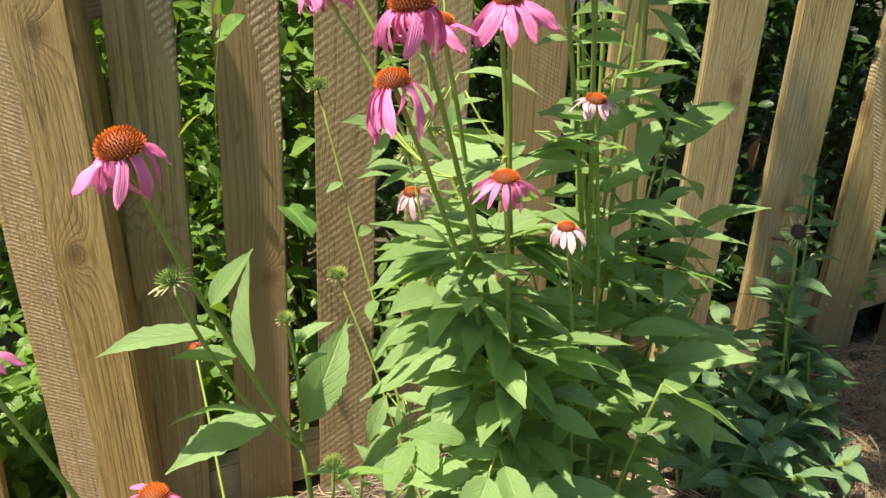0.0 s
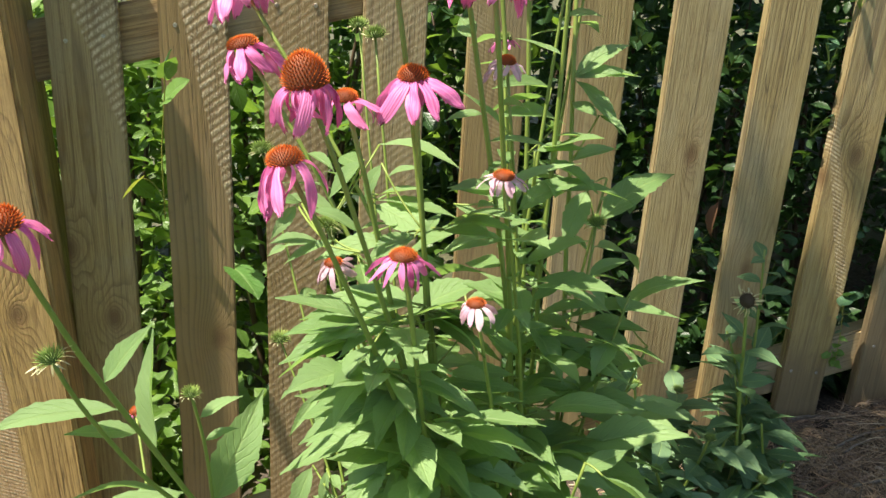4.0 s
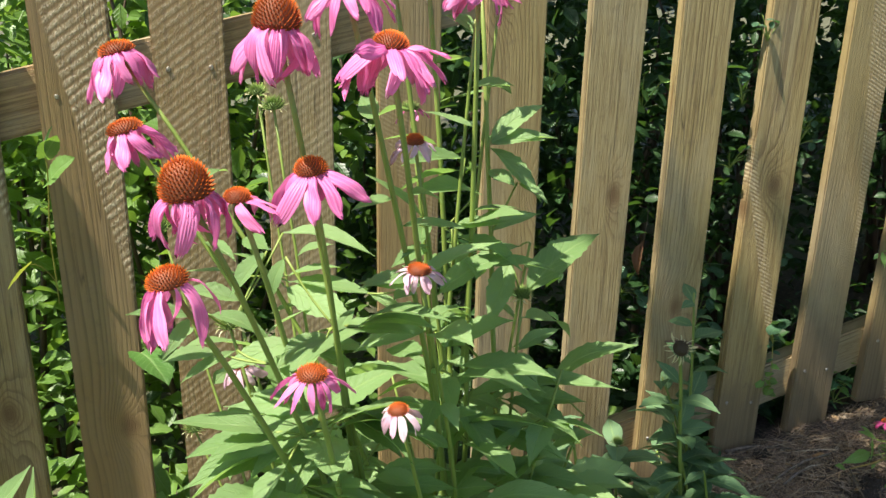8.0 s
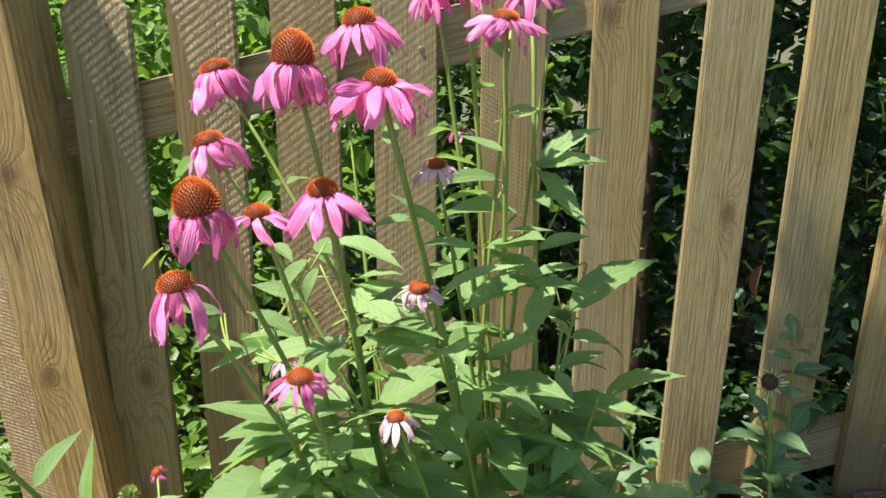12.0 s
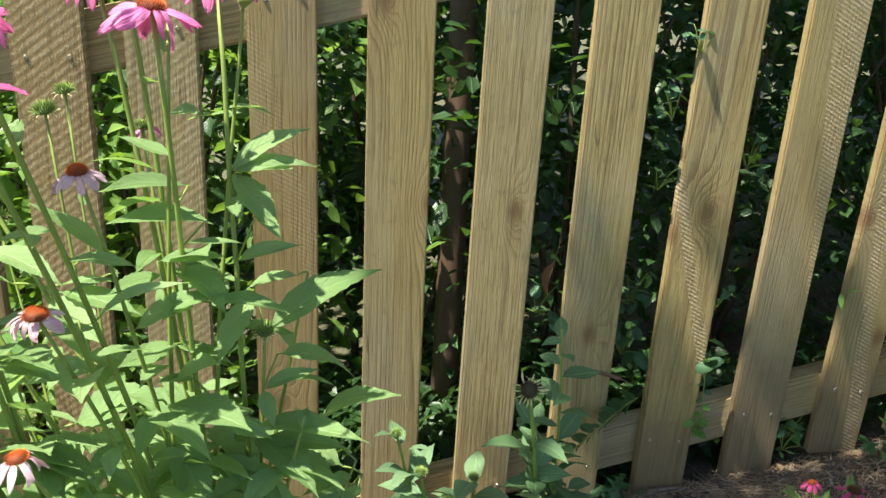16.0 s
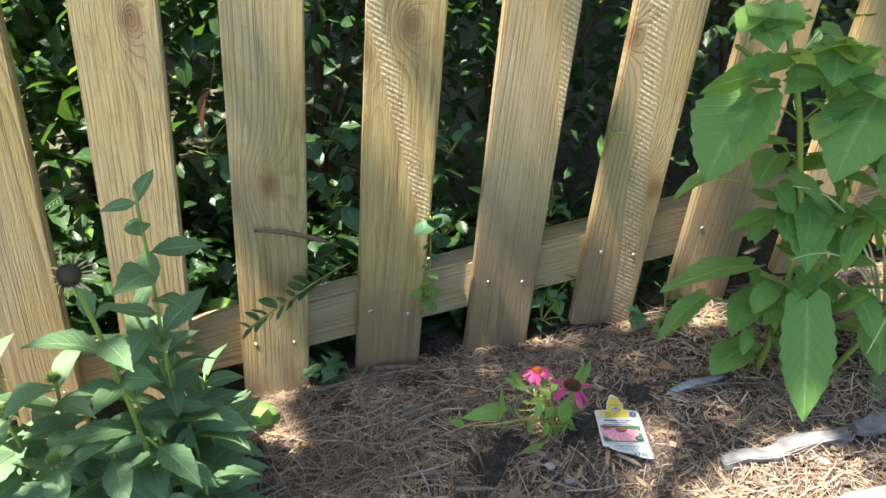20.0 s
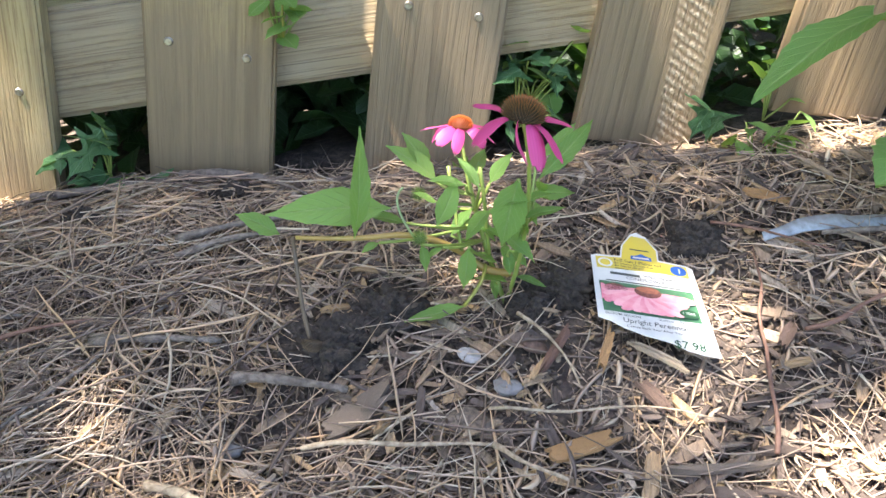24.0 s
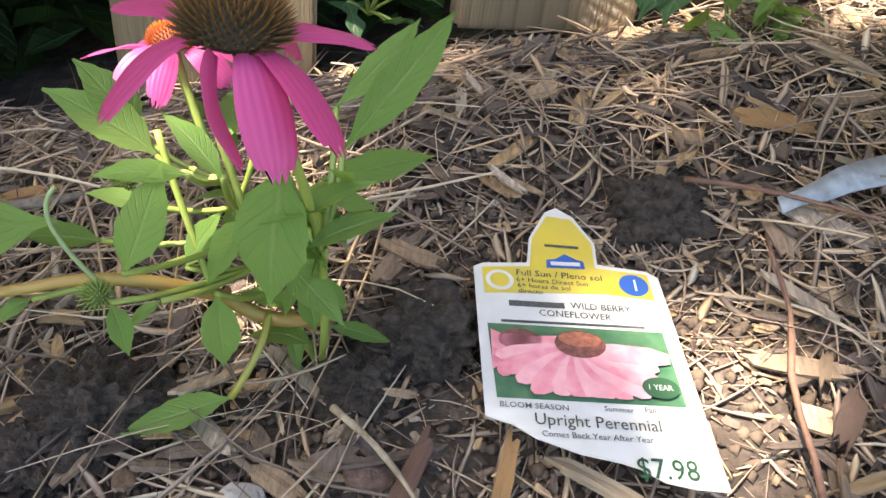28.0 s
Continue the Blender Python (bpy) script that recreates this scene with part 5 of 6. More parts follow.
    for a, b, c in (((0.989, 1.27, 0.012), (0.975, 1.268, 0.04), 0.0012), ((0.975, 1.266, 0.022), (0.962, 1.27, 0.07), 0.0011), ((0.96, 1.264, 0.022), (0.945, 1.275, 0.065), 0.0010)):
        place("stem", tube("stem", [q - base for q in bend(a, b, (0, 0, 0.004), 8)], [c] * 9, STEM), plant, Matrix.Translation(base))
    pts = bend((0.992, 1.274, 0.010), (0.962, 1.266, 0.019), (0, 0, -0.008), 6)[:-1] + bend((0.962, 1.266, 0.019), (0.920, 1.250, 0.030), (0, 0, 0.010), 8)[:-1] + bend((0.920, 1.250, 0.030), (0.873, 1.245, 0.021), (0, 0, -0.002), 6)
    place("stem", tube("stem", [p - base for p in pts], [0.0024 - 0.00006 * j for j in range(len(pts))], STEM_RUSTY), plant, Matrix.Translation(base), "rusty yellow-green trailing stem")
    pts = bend((0.974, 1.268, 0.014), (0.967, 1.250, -0.004), (0.006, 0.0, 0.004), 8)
    place("leaf_stalk", tube("leaf_stalk", [p - base for p in pts], [0.0011] * 9, STEM_OLIVE), plant, Matrix.Translation(base))
    pts = bend((0.871, 1.245, 0.021), (0.894, 1.216, -0.026), (-0.003, -0.002, 0.002), 8)
    place("dry_stem", tube("dry_stem", [p - base for p in pts], [0.0012] * 9, STEM_DRY), plant, Matrix.Translation(base), "withered dark stem with a dead head")
    flower(plant, (0.895, 1.212, -0.022), 0.007, "dead", "cream", 0, 0.01, 0, (2.6, 0), 103)
    for i, (x, y, z) in enumerate(((0.939, 1.241, 0.038), (0.930, 1.285, 0.040))):
        flower(plant, (x, y, z), 0.0042, "bud", "cream", 0, 0.01, 0, (0.7, 0), 110 + i)


small_plant()


# ---- mulch ----
def mulch():
    rng = np.random.default_rng(4)

    def bed_points(count, x0, x1, lo, hi):
        x = rng.uniform(x0, x1, count)
        d = rng.uniform(lo, hi, count)
        return x, 1.252 + 0.222 * x - d / 0.976

    def needles(name, count, x0, x1, lo, hi, ln0, ln1, radius, lift, flat=1.0):
        verts, faces = [], []
        x, y = bed_points(count, x0, x1, lo, hi)
        for i in range(count):
            if 0.86 < x[i] < 1.03 and 1.17 < y[i] < 1.275 and rng.uniform() < 0.65 or flat == 1.0 and 0.82 < x[i] < 1.2 and rng.uniform() < 0.25:
                continue
            by_tag = 1.0 < x[i] < 1.13 and 1.18 < y[i] < 1.345
            a = rng.uniform(0, 6.283)
            ln = rng.uniform(ln0, ln1)
            bow = rng.normal(0, 0.2) if rng.uniform() < 0.8 else rng.uniform(-0.9, 0.9)
            r = radius * (0.5 + 1.6 * rng.uniform() ** 2)
            h = rng.uniform(0, lift)
            tip = rng.uniform(-0.006, 0.010)
            if by_tag:
                ln, h, tip = min(ln, 0.05), h * 0.25, 0.0
            b = len(verts)
            px, py = x[i], y[i]
            for j in range(5):
                t = j / 4 - 0.5
                aa = a + bow * t
                qx, qy = px + math.cos(aa) * ln * t, py + math.sin(aa) * ln * t
                qz = ground_z(qx, qy) + h + r + tip * (t + 0.5)
                nx, ny = -math.sin(aa), math.cos(aa)
                e = r * (1.0 if 0 < j < 4 else 0.25)
                verts += [(qx + nx * e, qy + ny * e, qz - r * 0.5 * flat), (qx - nx * e, qy - ny * e, qz - r * 0.5 * flat), (qx, qy, qz + r * flat)]
            for j in range(4):
                c = b + j * 3
                faces += [(c, c + 3, c + 5, c + 2), (c + 2, c + 5, c + 4, c + 1), (c + 1, c + 4, c + 3, c)]
        ob = new(name, mesh_from(name, verts, faces, STRAW))
        tagged(ob, "loose brown pine straw mulch over dark soil", "pine straw", kind="stuff")

    needles("pine_straw", 5200, 0.45, 1.75, -0.02, 0.42, 0.02, 0.085, 0.00030, 0.011)
    needles("pine_straw", 3400, 0.50, 1.0, 0.02, 0.42, 0.035, 0.11, 0.00040, 0.015)
    needles("pine_straw", 6500, 0.55, 1.6, -0.01, 0.42, 0.006, 0.032, 0.00030, 0.012)
    needles("pine_straw", 1500, -0.5, 0.5, 0.0, 0.42, 0.03, 0.11, 0.0008, 0.008)
    needles("shredded_mulch", 3200, 0.75, 1.35, 0.0, 0.40, 0.004, 0.018, 0.0008, 0.007, 0.25)
    needles("shredded_mulch", 3600, 0.5, 1.6, -0.01, 0.42, 0.010, 0.045, 0.0006, 0.010, 0.3)

    def chip_data(seed):
        """A split sliver of wood: ragged ends, uneven sides, a ridged top along the grain."""
        r = random.Random(seed)
        half, ln = r.uniform(0.10, 0.26), r.uniform(0.40, 0.60)
        skew, bow = r.uniform(-0.25, 0.25), r.uniform(-0.12, 0.12)
        cols, rows = 4, 5
        verts, faces = [], []
        ends = [(-ln * r.uniform(0.6, 1.12), ln * r.uniform(0.6, 1.12)) for k in range(cols + 1)]
        ridge = [r.uniform(-0.03, 0.04) for k in range(cols + 1)]
        for level in (1, -1):
            for j in range(rows + 1):
                for k in range(cols + 1):
                    y0, y1 = ends[k]
                    y = y0 + (y1 - y0) * j / rows
                    x = half * (2 * k / cols - 1) * (1 - 0.35 * (abs(y) / ln) ** 2) + r.uniform(-0.012, 0.012)
                    z = (0.06 + ridge[k] + r.uniform(-0.014, 0.014)) if level > 0 else -0.05
                    verts.append((x + skew * y, y, z + bow * (y / ln) ** 2))
        n = (cols + 1) * (rows + 1)
        for j in range(rows):
            for k in range(cols):
                a = j * (cols + 1) + k
                faces.append((a, a + 1, a + cols + 2, a + cols + 1))
                faces.append((a + n + cols + 1, a + n + cols + 2, a + n + 1, a + n))
        rim = list(range(cols + 1)) + [j * (cols + 1) + cols for j in range(1, rows + 1)] + [rows * (cols + 1) + k for k in range(cols - 1, -1, -1)] + [j * (cols + 1) for j in range(rows - 1, 0, -1)]
        for a, b in zip(rim, rim[1:] + rim[:1]):
            faces.append((b, a, a + n, b + n))
        return verts, faces

    def crumb_chip(seed):
        """A tiny flake, eight-sided."""
        r = random.Random(seed)
        half, ln = r.uniform(0.10, 0.30), r.uniform(0.40, 0.60)
        top = [(-half, -ln * r.uniform(0.6, 1)), (half * r.uniform(-0.4, 0.4), -ln * r.uniform(0.8, 1.15)), (half, -ln * r.uniform(0.5, 1)), (half * r.uniform(0.7, 1), ln * r.uniform(0.5, 1)), (half * r.uniform(-0.4, 0.4), ln * r.uniform(0.75, 1.15)), (-half * r.uniform(0.7, 1), ln * r.uniform(0.5, 1))]
        n = len(top)
        verts = [(x, y, 0.07 + r.uniform(-0.05, 0.05)) for x, y in top] + [(x * 1.06, y * 1.03, -0.05) for x, y in top]
        faces = [tuple(range(n))] + [tuple(range(2 * n - 1, n - 1, -1))] + [(k + n, (k + 1) % n + n, (k + 1) % n, k) for k in range(n)]
        return verts, faces

    # crumbs of soil
    verts, faces = [], []
    x, y = bed_points(13000, 0.75, 1.30, 0.03, 0.40)
    for i in range(len(x)):
        r = rng.uniform(0.0008, 0.0028)
        c = Vector((x[i], y[i], ground_z(x[i], y[i]) + r * 0.5))
        q = [c + Vector(d) * r * rng.uniform(0.6, 1.3) for d in ((1, 0, 0), (0, 1, 0), (-1, 0, 0), (0, -1, 0), (0.2, 0.1, 0.8), (0, 0, -0.8))]
        b = len(verts)
        verts += q
        faces += [(b, b + 1, b + 4), (b + 1, b + 2, b + 4), (b + 2, b + 3, b + 4), (b + 3, b, b + 4), (b + 1, b, b + 5), (b + 2, b + 1, b + 5), (b + 3, b + 2, b + 5), (b, b + 3, b + 5)]
    tagged(new("soil_crumbs", mesh_from("soil_crumbs", verts, faces, CRUMB)), "dark crumbs of loose soil among the mulch", "soil", kind="stuff")

    verts, faces = [], []
    x, y = bed_points(4200, 0.5, 1.65, 0.0, 0.42)
    for i in range(len(x)):
        if 1.015 < x[i] < 1.115 and 1.205 < y[i] < 1.34 or x[i] < 0.9 and i % 5 < 3:
            continue
        v, f = chip_data(i)
        m = Matrix.Translation((x[i], y[i], ground_z(x[i], y[i]) + 0.003 + rng.uniform(0, 0.006))) @ Euler((rng.uniform(-0.4, 0.4), rng.uniform(-0.4, 0.4), rng.uniform(0, 6.28))).to_matrix().to_4x4() @ Matrix.Diagonal((1.0, rng.uniform(1.0, 2.2), 0.7, 1)) @ Matrix.Scale(rng.uniform(0.004, 0.017), 4)
        b = len(verts)
        verts += [m @ Vector(q) for q in v]
        faces += [tuple(k + b for k in q) for q in f]
    x, y = bed_points(8000, 0.78, 1.30, 0.03, 0.40)
    for i in range(len(x)):
        v, f = crumb_chip(i % 90 + 400)
        m = Matrix.Translation((x[i], y[i], ground_z(x[i], y[i]) + 0.002)) @ Euler((rng.uniform(-0.6, 0.6), rng.uniform(-0.6, 0.6), rng.uniform(0, 6.28))).to_matrix().to_4x4() @ Matrix.Scale(rng.uniform(0.0015, 0.006), 4)
        b = len(verts)
        verts += [m @ Vector(q) for q in v]
        faces += [tuple(k + b for k in q) for q in f]
    ob = new("bark_chips", mesh_from("bark_chips", verts, faces, CHIPS, smooth=False))
    tagged(ob, "scattered brown bark and wood chips in the mulch", "bark chips", kind="stuff")
    # larger chips that lie near the tag
    datas = [mesh_from("wood_chip", *chip_data(200 + k), CHIPS, smooth=False) for k in range(6)]
    x, y = bed_points(300, 0.7, 1.35, 0.02, 0.38)
    for i in range(len(x)):
        size = rng.uniform(0.009, 0.021)
        if 1.005 < x[i] < 1.125 and 1.19 < y[i] < 1.345:
            continue
        m = Matrix.Translation((x[i], y[i], ground_z(x[i], y[i]) + 0.009)) @ Euler((rng.uniform(-0.35, 0.35), rng.uniform(-0.35, 0.35), rng.uniform(0, 6.28))).to_matrix().to_4x4() @ Matrix.Diagonal((size * 0.8, size * 1.2, size, 1))
        ob = place("wood_chip", datas[i % 6], None, m)
        tagged(ob, "flat splintered wood chip lying on the mulch", "wood chip", "wood chips on the mulch")
    # soil clods
    for i, (cx, cy, r) in enumerate([(0.793, 1.375, 0.017), (0.925, 1.253, 0.018), (0.899, 1.22, 0.019), (1.094, 1.334, 0.014), (1.005, 1.285, 0.010), (1.02, 1.278, 0.015), (0.912, 1.236, 0.013), (1.005, 1.262, 0.013), (0.70, 1.33, 0.015), (0.60, 1.24, 0.022), (0.885, 1.235, 0.011), (0.56, 1.17, 0.02)]):
        bm = bmesh.new()
        bmesh.ops.create_icosphere(bm, subdivisions=5, radius=r)
        for v in bm.verts:
            k = 1 + 0.5 * noise.noise(v.co * 60 + Vector((i, 0, 0))) + 0.32 * noise.noise(v.co * 190 + Vector((0, i, 0))) + 0.2 * noise.noise(v.co * 520) + 0.08 * noise.noise(v.co * 1100)
            v.co = Vector((v.co.x * k * 1.15, v.co.y * k, v.co.z * k * 0.85))
        me = bpy.data.meshes.new("soil_clod")
        bm.to_mesh(me)
        bm.free()
        me.materials.append(CLOD)
        ob = place("soil_clod", me, None, Matrix.Translation((cx, cy, ground_z(cx, cy) + r * 0.15)))
        tagged(ob, "crumbly dark clod of soil on the bed", "soil clod", "clods of soil")
    # twigs and stalks
    for i, (x0, y0, x1, y1, r, mat) in enumerate([
        (0.77, 1.209, 0.846, 1.213, 0.0034, TWIG), (0.856, 1.191, 0.918, 1.193, 0.0034, TWIG), (0.907, 1.161, 0.995, 1.167, 0.0019, PALE_STALK), (0.995, 1.167, 1.03, 1.148, 0.0017, PALE_STALK), (0.992, 1.189, 1.099, 1.195, 0.0011, PALE_STALK),
        (1.121, 1.178, 1.12, 1.308, 0.0013, TWIG_RED), (0.997, 1.248, 1.033, 1.203, 0.0014, PALE_STALK), (0.736, 1.405, 0.80, 1.41, 0.0052, TWIG), (0.64, 1.36, 0.745, 1.40, 0.004, TWIG), (0.779, 1.306, 0.901, 1.336, 0.0026, TWIG),
        (0.63, 1.166, 0.705, 1.10, 0.0028, PALE_STALK), (0.727, 1.172, 0.714, 1.092, 0.0026, PALE_STALK), (0.519, 1.31, 0.658, 1.186, 0.0026, TWIG), (0.708, 1.277, 0.771, 1.306, 0.0014, PALE_STALK), (0.66, 1.268, 0.76, 1.262, 0.0012, PALE_STALK), (0.67, 1.285, 0.75, 1.25, 0.0012, PALE_STALK),
        (0.781, 1.290, 0.862, 1.315, 0.0024, TWIG), (1.10, 1.334, 1.165, 1.308, 0.0010, TWIG_RED), (0.71, 1.33, 0.745, 1.38, 0.0018, PALE_STALK), (0.80, 1.40, 0.85, 1.35, 0.0018, TWIG), (0.60, 1.19, 0.72, 1.235, 0.0022, TWIG), (0.75, 1.14, 0.80, 1.24, 0.0016, TWIG), (1.16, 1.33, 1.27, 1.335, 0.0016, TWIG), (1.14, 1.25, 1.24, 1.30, 0.0013, TWIG_RED), (0.84, 1.13, 0.93, 1.11, 0.003, PALE_STALK), (0.70, 1.205, 0.765, 1.23, 0.0016, TWIG_RED)]):
        a = Vector((x0, y0, ground_z(x0, y0) + 0.013))
        b = Vector((x1, y1, ground_z(x1, y1) + 0.013))
        pts = bend(a, b, (0, 0, 0.006), 12)
        pts = [Vector((p.x + 0.006 * noise.noise(p * 30), p.y + 0.006 * noise.noise(p * 25 + Vector((3, 3, 3))), p.z)) for p in pts]
        r *= 0.72 if mat is PALE_STALK else 0.9
        me = tube("twig", [p - a for p in pts], [r * (1.15 - 0.6 * j / 12 + 0.5 * noise.noise(p * 110)) for j, p in enumerate(pts)], mat, 7)
        ob = place("twig", me, None, Matrix.Translation(a))
        tagged(ob, {"grey_twig": "thin grey-brown twig lying on mulch", "red_brown_twig": "thin reddish-brown twig lying across mulch", "pale_stalk": "dry pale plant stalk lying on mulch"}[mat.name], "twig", "twigs on the mulch")
    # single chips and pebbles that lie near the tag
    for i, (x0, y0, x1, y1, w, mat, label) in enumerate([
        (1.042, 1.212, 1.045, 1.245, 0.0085, ORANGE_CHIP, "orange splinter of fresh wood lying on mulch"), (1.012, 1.214, 1.026, 1.243, 0.0055, TWIG_RED, "brown sliver of wood lying on mulch"), (0.915, 1.174, 0.940, 1.194, 0.015, GREY_CHIP, "broad grey-brown piece of bark on the mulch"),
        (1.050, 1.236, 1.088, 1.220, 0.009, PALE_STALK, "pale splinter of wood beside the tag"), (1.059, 1.213, 1.076, 1.196, 0.0075, RED_CHIP, "red-brown bark flake on the mulch"), (1.118, 1.372, 1.150, 1.362, 0.012, ORANGE_CHIP, "tan curved wood chip on the mulch"), (1.02, 1.165, 1.05, 1.178, 0.012, ORANGE_CHIP, "broad tan wood chip on the mulch"), (1.075, 1.165, 1.12, 1.172, 0.010, GREY_CHIP, "long grey-brown wood chip on the mulch"),
        (1.155, 1.345, 1.19, 1.33, 0.009, PALE_STALK, "pale splinter of wood on the mulch"), (1.128, 1.240, 1.138, 1.256, 0.008, RED_CHIP, "red-brown bark flake on the mulch"), (0.655, 1.262, 0.675, 1.272, 0.008, ORANGE_CHIP, "tan sliver of wood on the mulch"), (0.86, 1.335, 0.885, 1.34, 0.007, ORANGE_CHIP, "tan sliver of wood on the mulch")]):
        a, b = Vector((x0, y0, ground_z(x0, y0) + 0.010)), Vector((x1, y1, ground_z(x1, y1) + 0.010))
        v, f = chip_data(700 + i)
        ln = (b - a).length
        m = Matrix.Translation((a + b) / 2) @ (b - a).to_track_quat("Y", "Z").to_matrix().to_4x4() @ Matrix.Diagonal((w * 2.2, ln, 0.02, 1))
        tagged(place("wood_chip", mesh_from("wood_chip", v, f, mat, smooth=False), None, m), label, "wood chip", "wood chips on the mulch")
    for i, (cx, cy, r, mat, label) in enumerate([(0.975, 1.228, 0.006, PEBBLE_WHITE, "small white pebble on the mulch"), (0.998, 1.207, 0.007, PEBBLE_GREY, "small grey pebble on the mulch"), (0.983, 1.187, 0.010, GREY_CHIP, "round disc of cut wood on the mulch"), (1.008, 1.233, 0.006, RED_CHIP, "small reddish stone by the tag"), (0.87, 1.16, 0.006, PEBBLE_GREY, "small grey pebble on the mulch")]):
        bm = bmesh.new()
        bmesh.ops.create_icosphere(bm, subdivisions=3, radius=r)
        for v in bm.verts:
            k = 1 + 0.28 * noise.noise(v.co * 150 + Vector((i, 0, 0))) + 0.1 * noise.noise(v.co * 420)
            v.co = Vector((v.co.x * k * 1.1, v.co.y * k * 0.85, v.co.z * k * 0.5))
        me = bpy.data.meshes.new("pebble")
        bm.to_mesh(me)
        bm.free()
        me.materials.append(mat)
        tagged(place("wood_disc" if "disc" in label else "pebble", me, None, Matrix.Translation((cx, cy, ground_z(cx, cy) + 0.006))), label, "wood disc" if "disc" in label else "pebble", "pebbles on the mulch")


mulch()


# ---- stones at the bed's edge ----
def edging():
    along = [(1.02, 1.065), (1.11, 1.098), (1.25, 1.132), (1.38, 1.165), (1.52, 1.20), (1.68, 1.24), (1.85, 1.28)]
    for i in range(len(along) - 1):
        (x0, y0), (x1, y1) = along[i], along[i + 1]
        a, b = Vector((x0, y0, ground_z(x0, y0))), Vector((x1, y1, ground_z(x1, y1)))
        ln = (b - a).length * 0.998
        bm = bmesh.new()
        bmesh.ops.create_cube(bm, size=1)
        bmesh.ops.subdivide_edges(bm, edges=list(bm.edges), cuts=5, use_grid_fill=True)
        for v in bm.verts:
            q = Vector((v.co.x * ln, v.co.y * 0.042, v.co.z * 0.04))
            v.co = q + Vector((0, noise.noise(q * 22 + Vector((i, 0, 0))) * 0.007 + noise.noise(q * 90) * 0.003, noise.noise(q * 40 + Vector((0, i, 7))) * 0.003))
        bmesh.ops.bevel(bm, geom=[e for e in bm.edges if e.calc_face_angle(0) > 0.8], offset=0.004, segments=2, affect="EDGES")
        me = bpy.data.meshes.new("edging_stone")
        bm.to_mesh(me)
        bm.free()
        me.materials.append(STONE)
        d = (b - a).normalized()
        m = Matrix.Translation((a + b) / 2 + Vector((0, 0, 0.012))) @ d.to_track_quat("X", "Z").to_matrix().to_4x4()
        tagged(place("edging_stone", me, None, m), "pale rough edging stone along the bed", "edging stone", "edging stones")
    for x0, y0, x1, y1, w in ((1.18, 1.222, 1.335, 1.255, 0.022), (1.34, 1.262, 1.44, 1.285, 0.028)):
        a, b = Vector((x0, y0, ground_z(x0, y0) + 0.012)), Vector((x1, y1, ground_z(x1, y1) + 0.012))
        bm = bmesh.new()
        bmesh.ops.create_cube(bm, size=1)
        bmesh.ops.subdivide_edges(bm, edges=list(bm.edges), cuts=9, use_grid_fill=True)
        for v in bm.verts:
            taper = 1.0 - 0.55 * max(0.0, -2 * v.co.x - 0.25)
            q = Vector((v.co.x * (b - a).length, v.co.y * w * taper, v.co.z * 0.013))
            v.co = q + Vector((noise.noise(q * 60) * 0.004, noise.noise(q * 28 + Vector((w * 90, 0, 0))) * 0.007 + noise.noise(q * 110) * 0.002, noise.noise(q * 50 + Vector((0, 3, 7))) * 0.004))
        bmesh.ops.bevel(bm, geom=[e for e in bm.edges if e.calc_face_angle(0) > 0.8], offset=0.002, segments=2, affect="EDGES")
        me = bpy.data.meshes.new("stone_strip")
        bm.to_mesh(me)
        bm.free()
        me.materials.append(SLATE)
        m = Matrix.Translation((a + b) / 2) @ (b - a).to_track_quat("X", "Z").to_matrix().to_4x4()
        tagged(place("stone_strip", me, None, m), "flat pale grey strip of stone half sunk in mulch", "stone strip", "stone strips")

    # torn strip of a pale label, half buried
    a, b = Vector((1.127, 1.321, ground_z(1.127, 1.321) + 0.008)), Vector((1.207, 1.351, ground_z(1.207, 1.351) + 0.010))
    rng = random.Random(6)
    verts, faces = [], []
    side = (b - a).cross(Vector((0, 0, 1))).normalized()
    for k in range(13):
        t = k / 12
        c = a.lerp(b, t) + Vector((0, 0, 0.004 * math.sin(5 * t) + rng.uniform(0, 0.002)))
        w = 0.0018 + 0.0032 * math.sin(3.0 * t) + rng.uniform(-0.0010, 0.0010)
        for up in (0.0, -0.0006):
            verts += [c + side * w + Vector((0, 0, up)), c - side * w + Vector((0, 0, up + 0.003))]
    for k in range(12):
        q = 4 * k
        faces += [(q, q + 1, q + 5, q + 4), (q + 2, q + 6, q + 7, q + 3), (q, q + 4, q + 6, q + 2), (q + 1, q + 3, q + 7, q + 5)]
    faces += [(0, 2, 3, 1), (48, 49, 51, 50)]
    me = mesh_from("label_scrap", [v - a for v in verts], faces, SCRAP)
    tagged(place("label_scrap", me, None, Matrix.Translation(a)), "torn pale bluish strip of a plastic label on the mulch", "label scrap")


edging()


# ---- plant tag ----
def text_mesh(body, size, material):
    cu = bpy.data.curves.new("lettering", "FONT")
    cu.body, cu.size, cu.align_x = body, size, "LEFT"
    cu.resolution_u = 2
    cu.offset = size * 0.004
    tmp = bpy.data.objects.new("lettering", cu)
    scene.collection.objects.link(tmp)
    bpy.context.view_layer.update()
    me = bpy.data.meshes.new_from_object(tmp.evaluated_get(bpy.context.evaluated_depsgraph_get()))
    bpy.data.objects.remove(tmp)
    me.materials.clear()
    me.materials.append(material)
    me.name = "lettering"
    return me


TAG_WHITE = plain("tag_white", (0.62, 0.61, 0.58), 0.42, (0.54, 0.53, 0.50), 90)
TAG_YELLOW = plain("tag_yellow", (0.62, 0.47, 0.05), 0.45, (0.55, 0.43, 0.08), 90)
TAG_BLUE = plain("tag_blue", (0.03, 0.12, 0.42), 0.35)
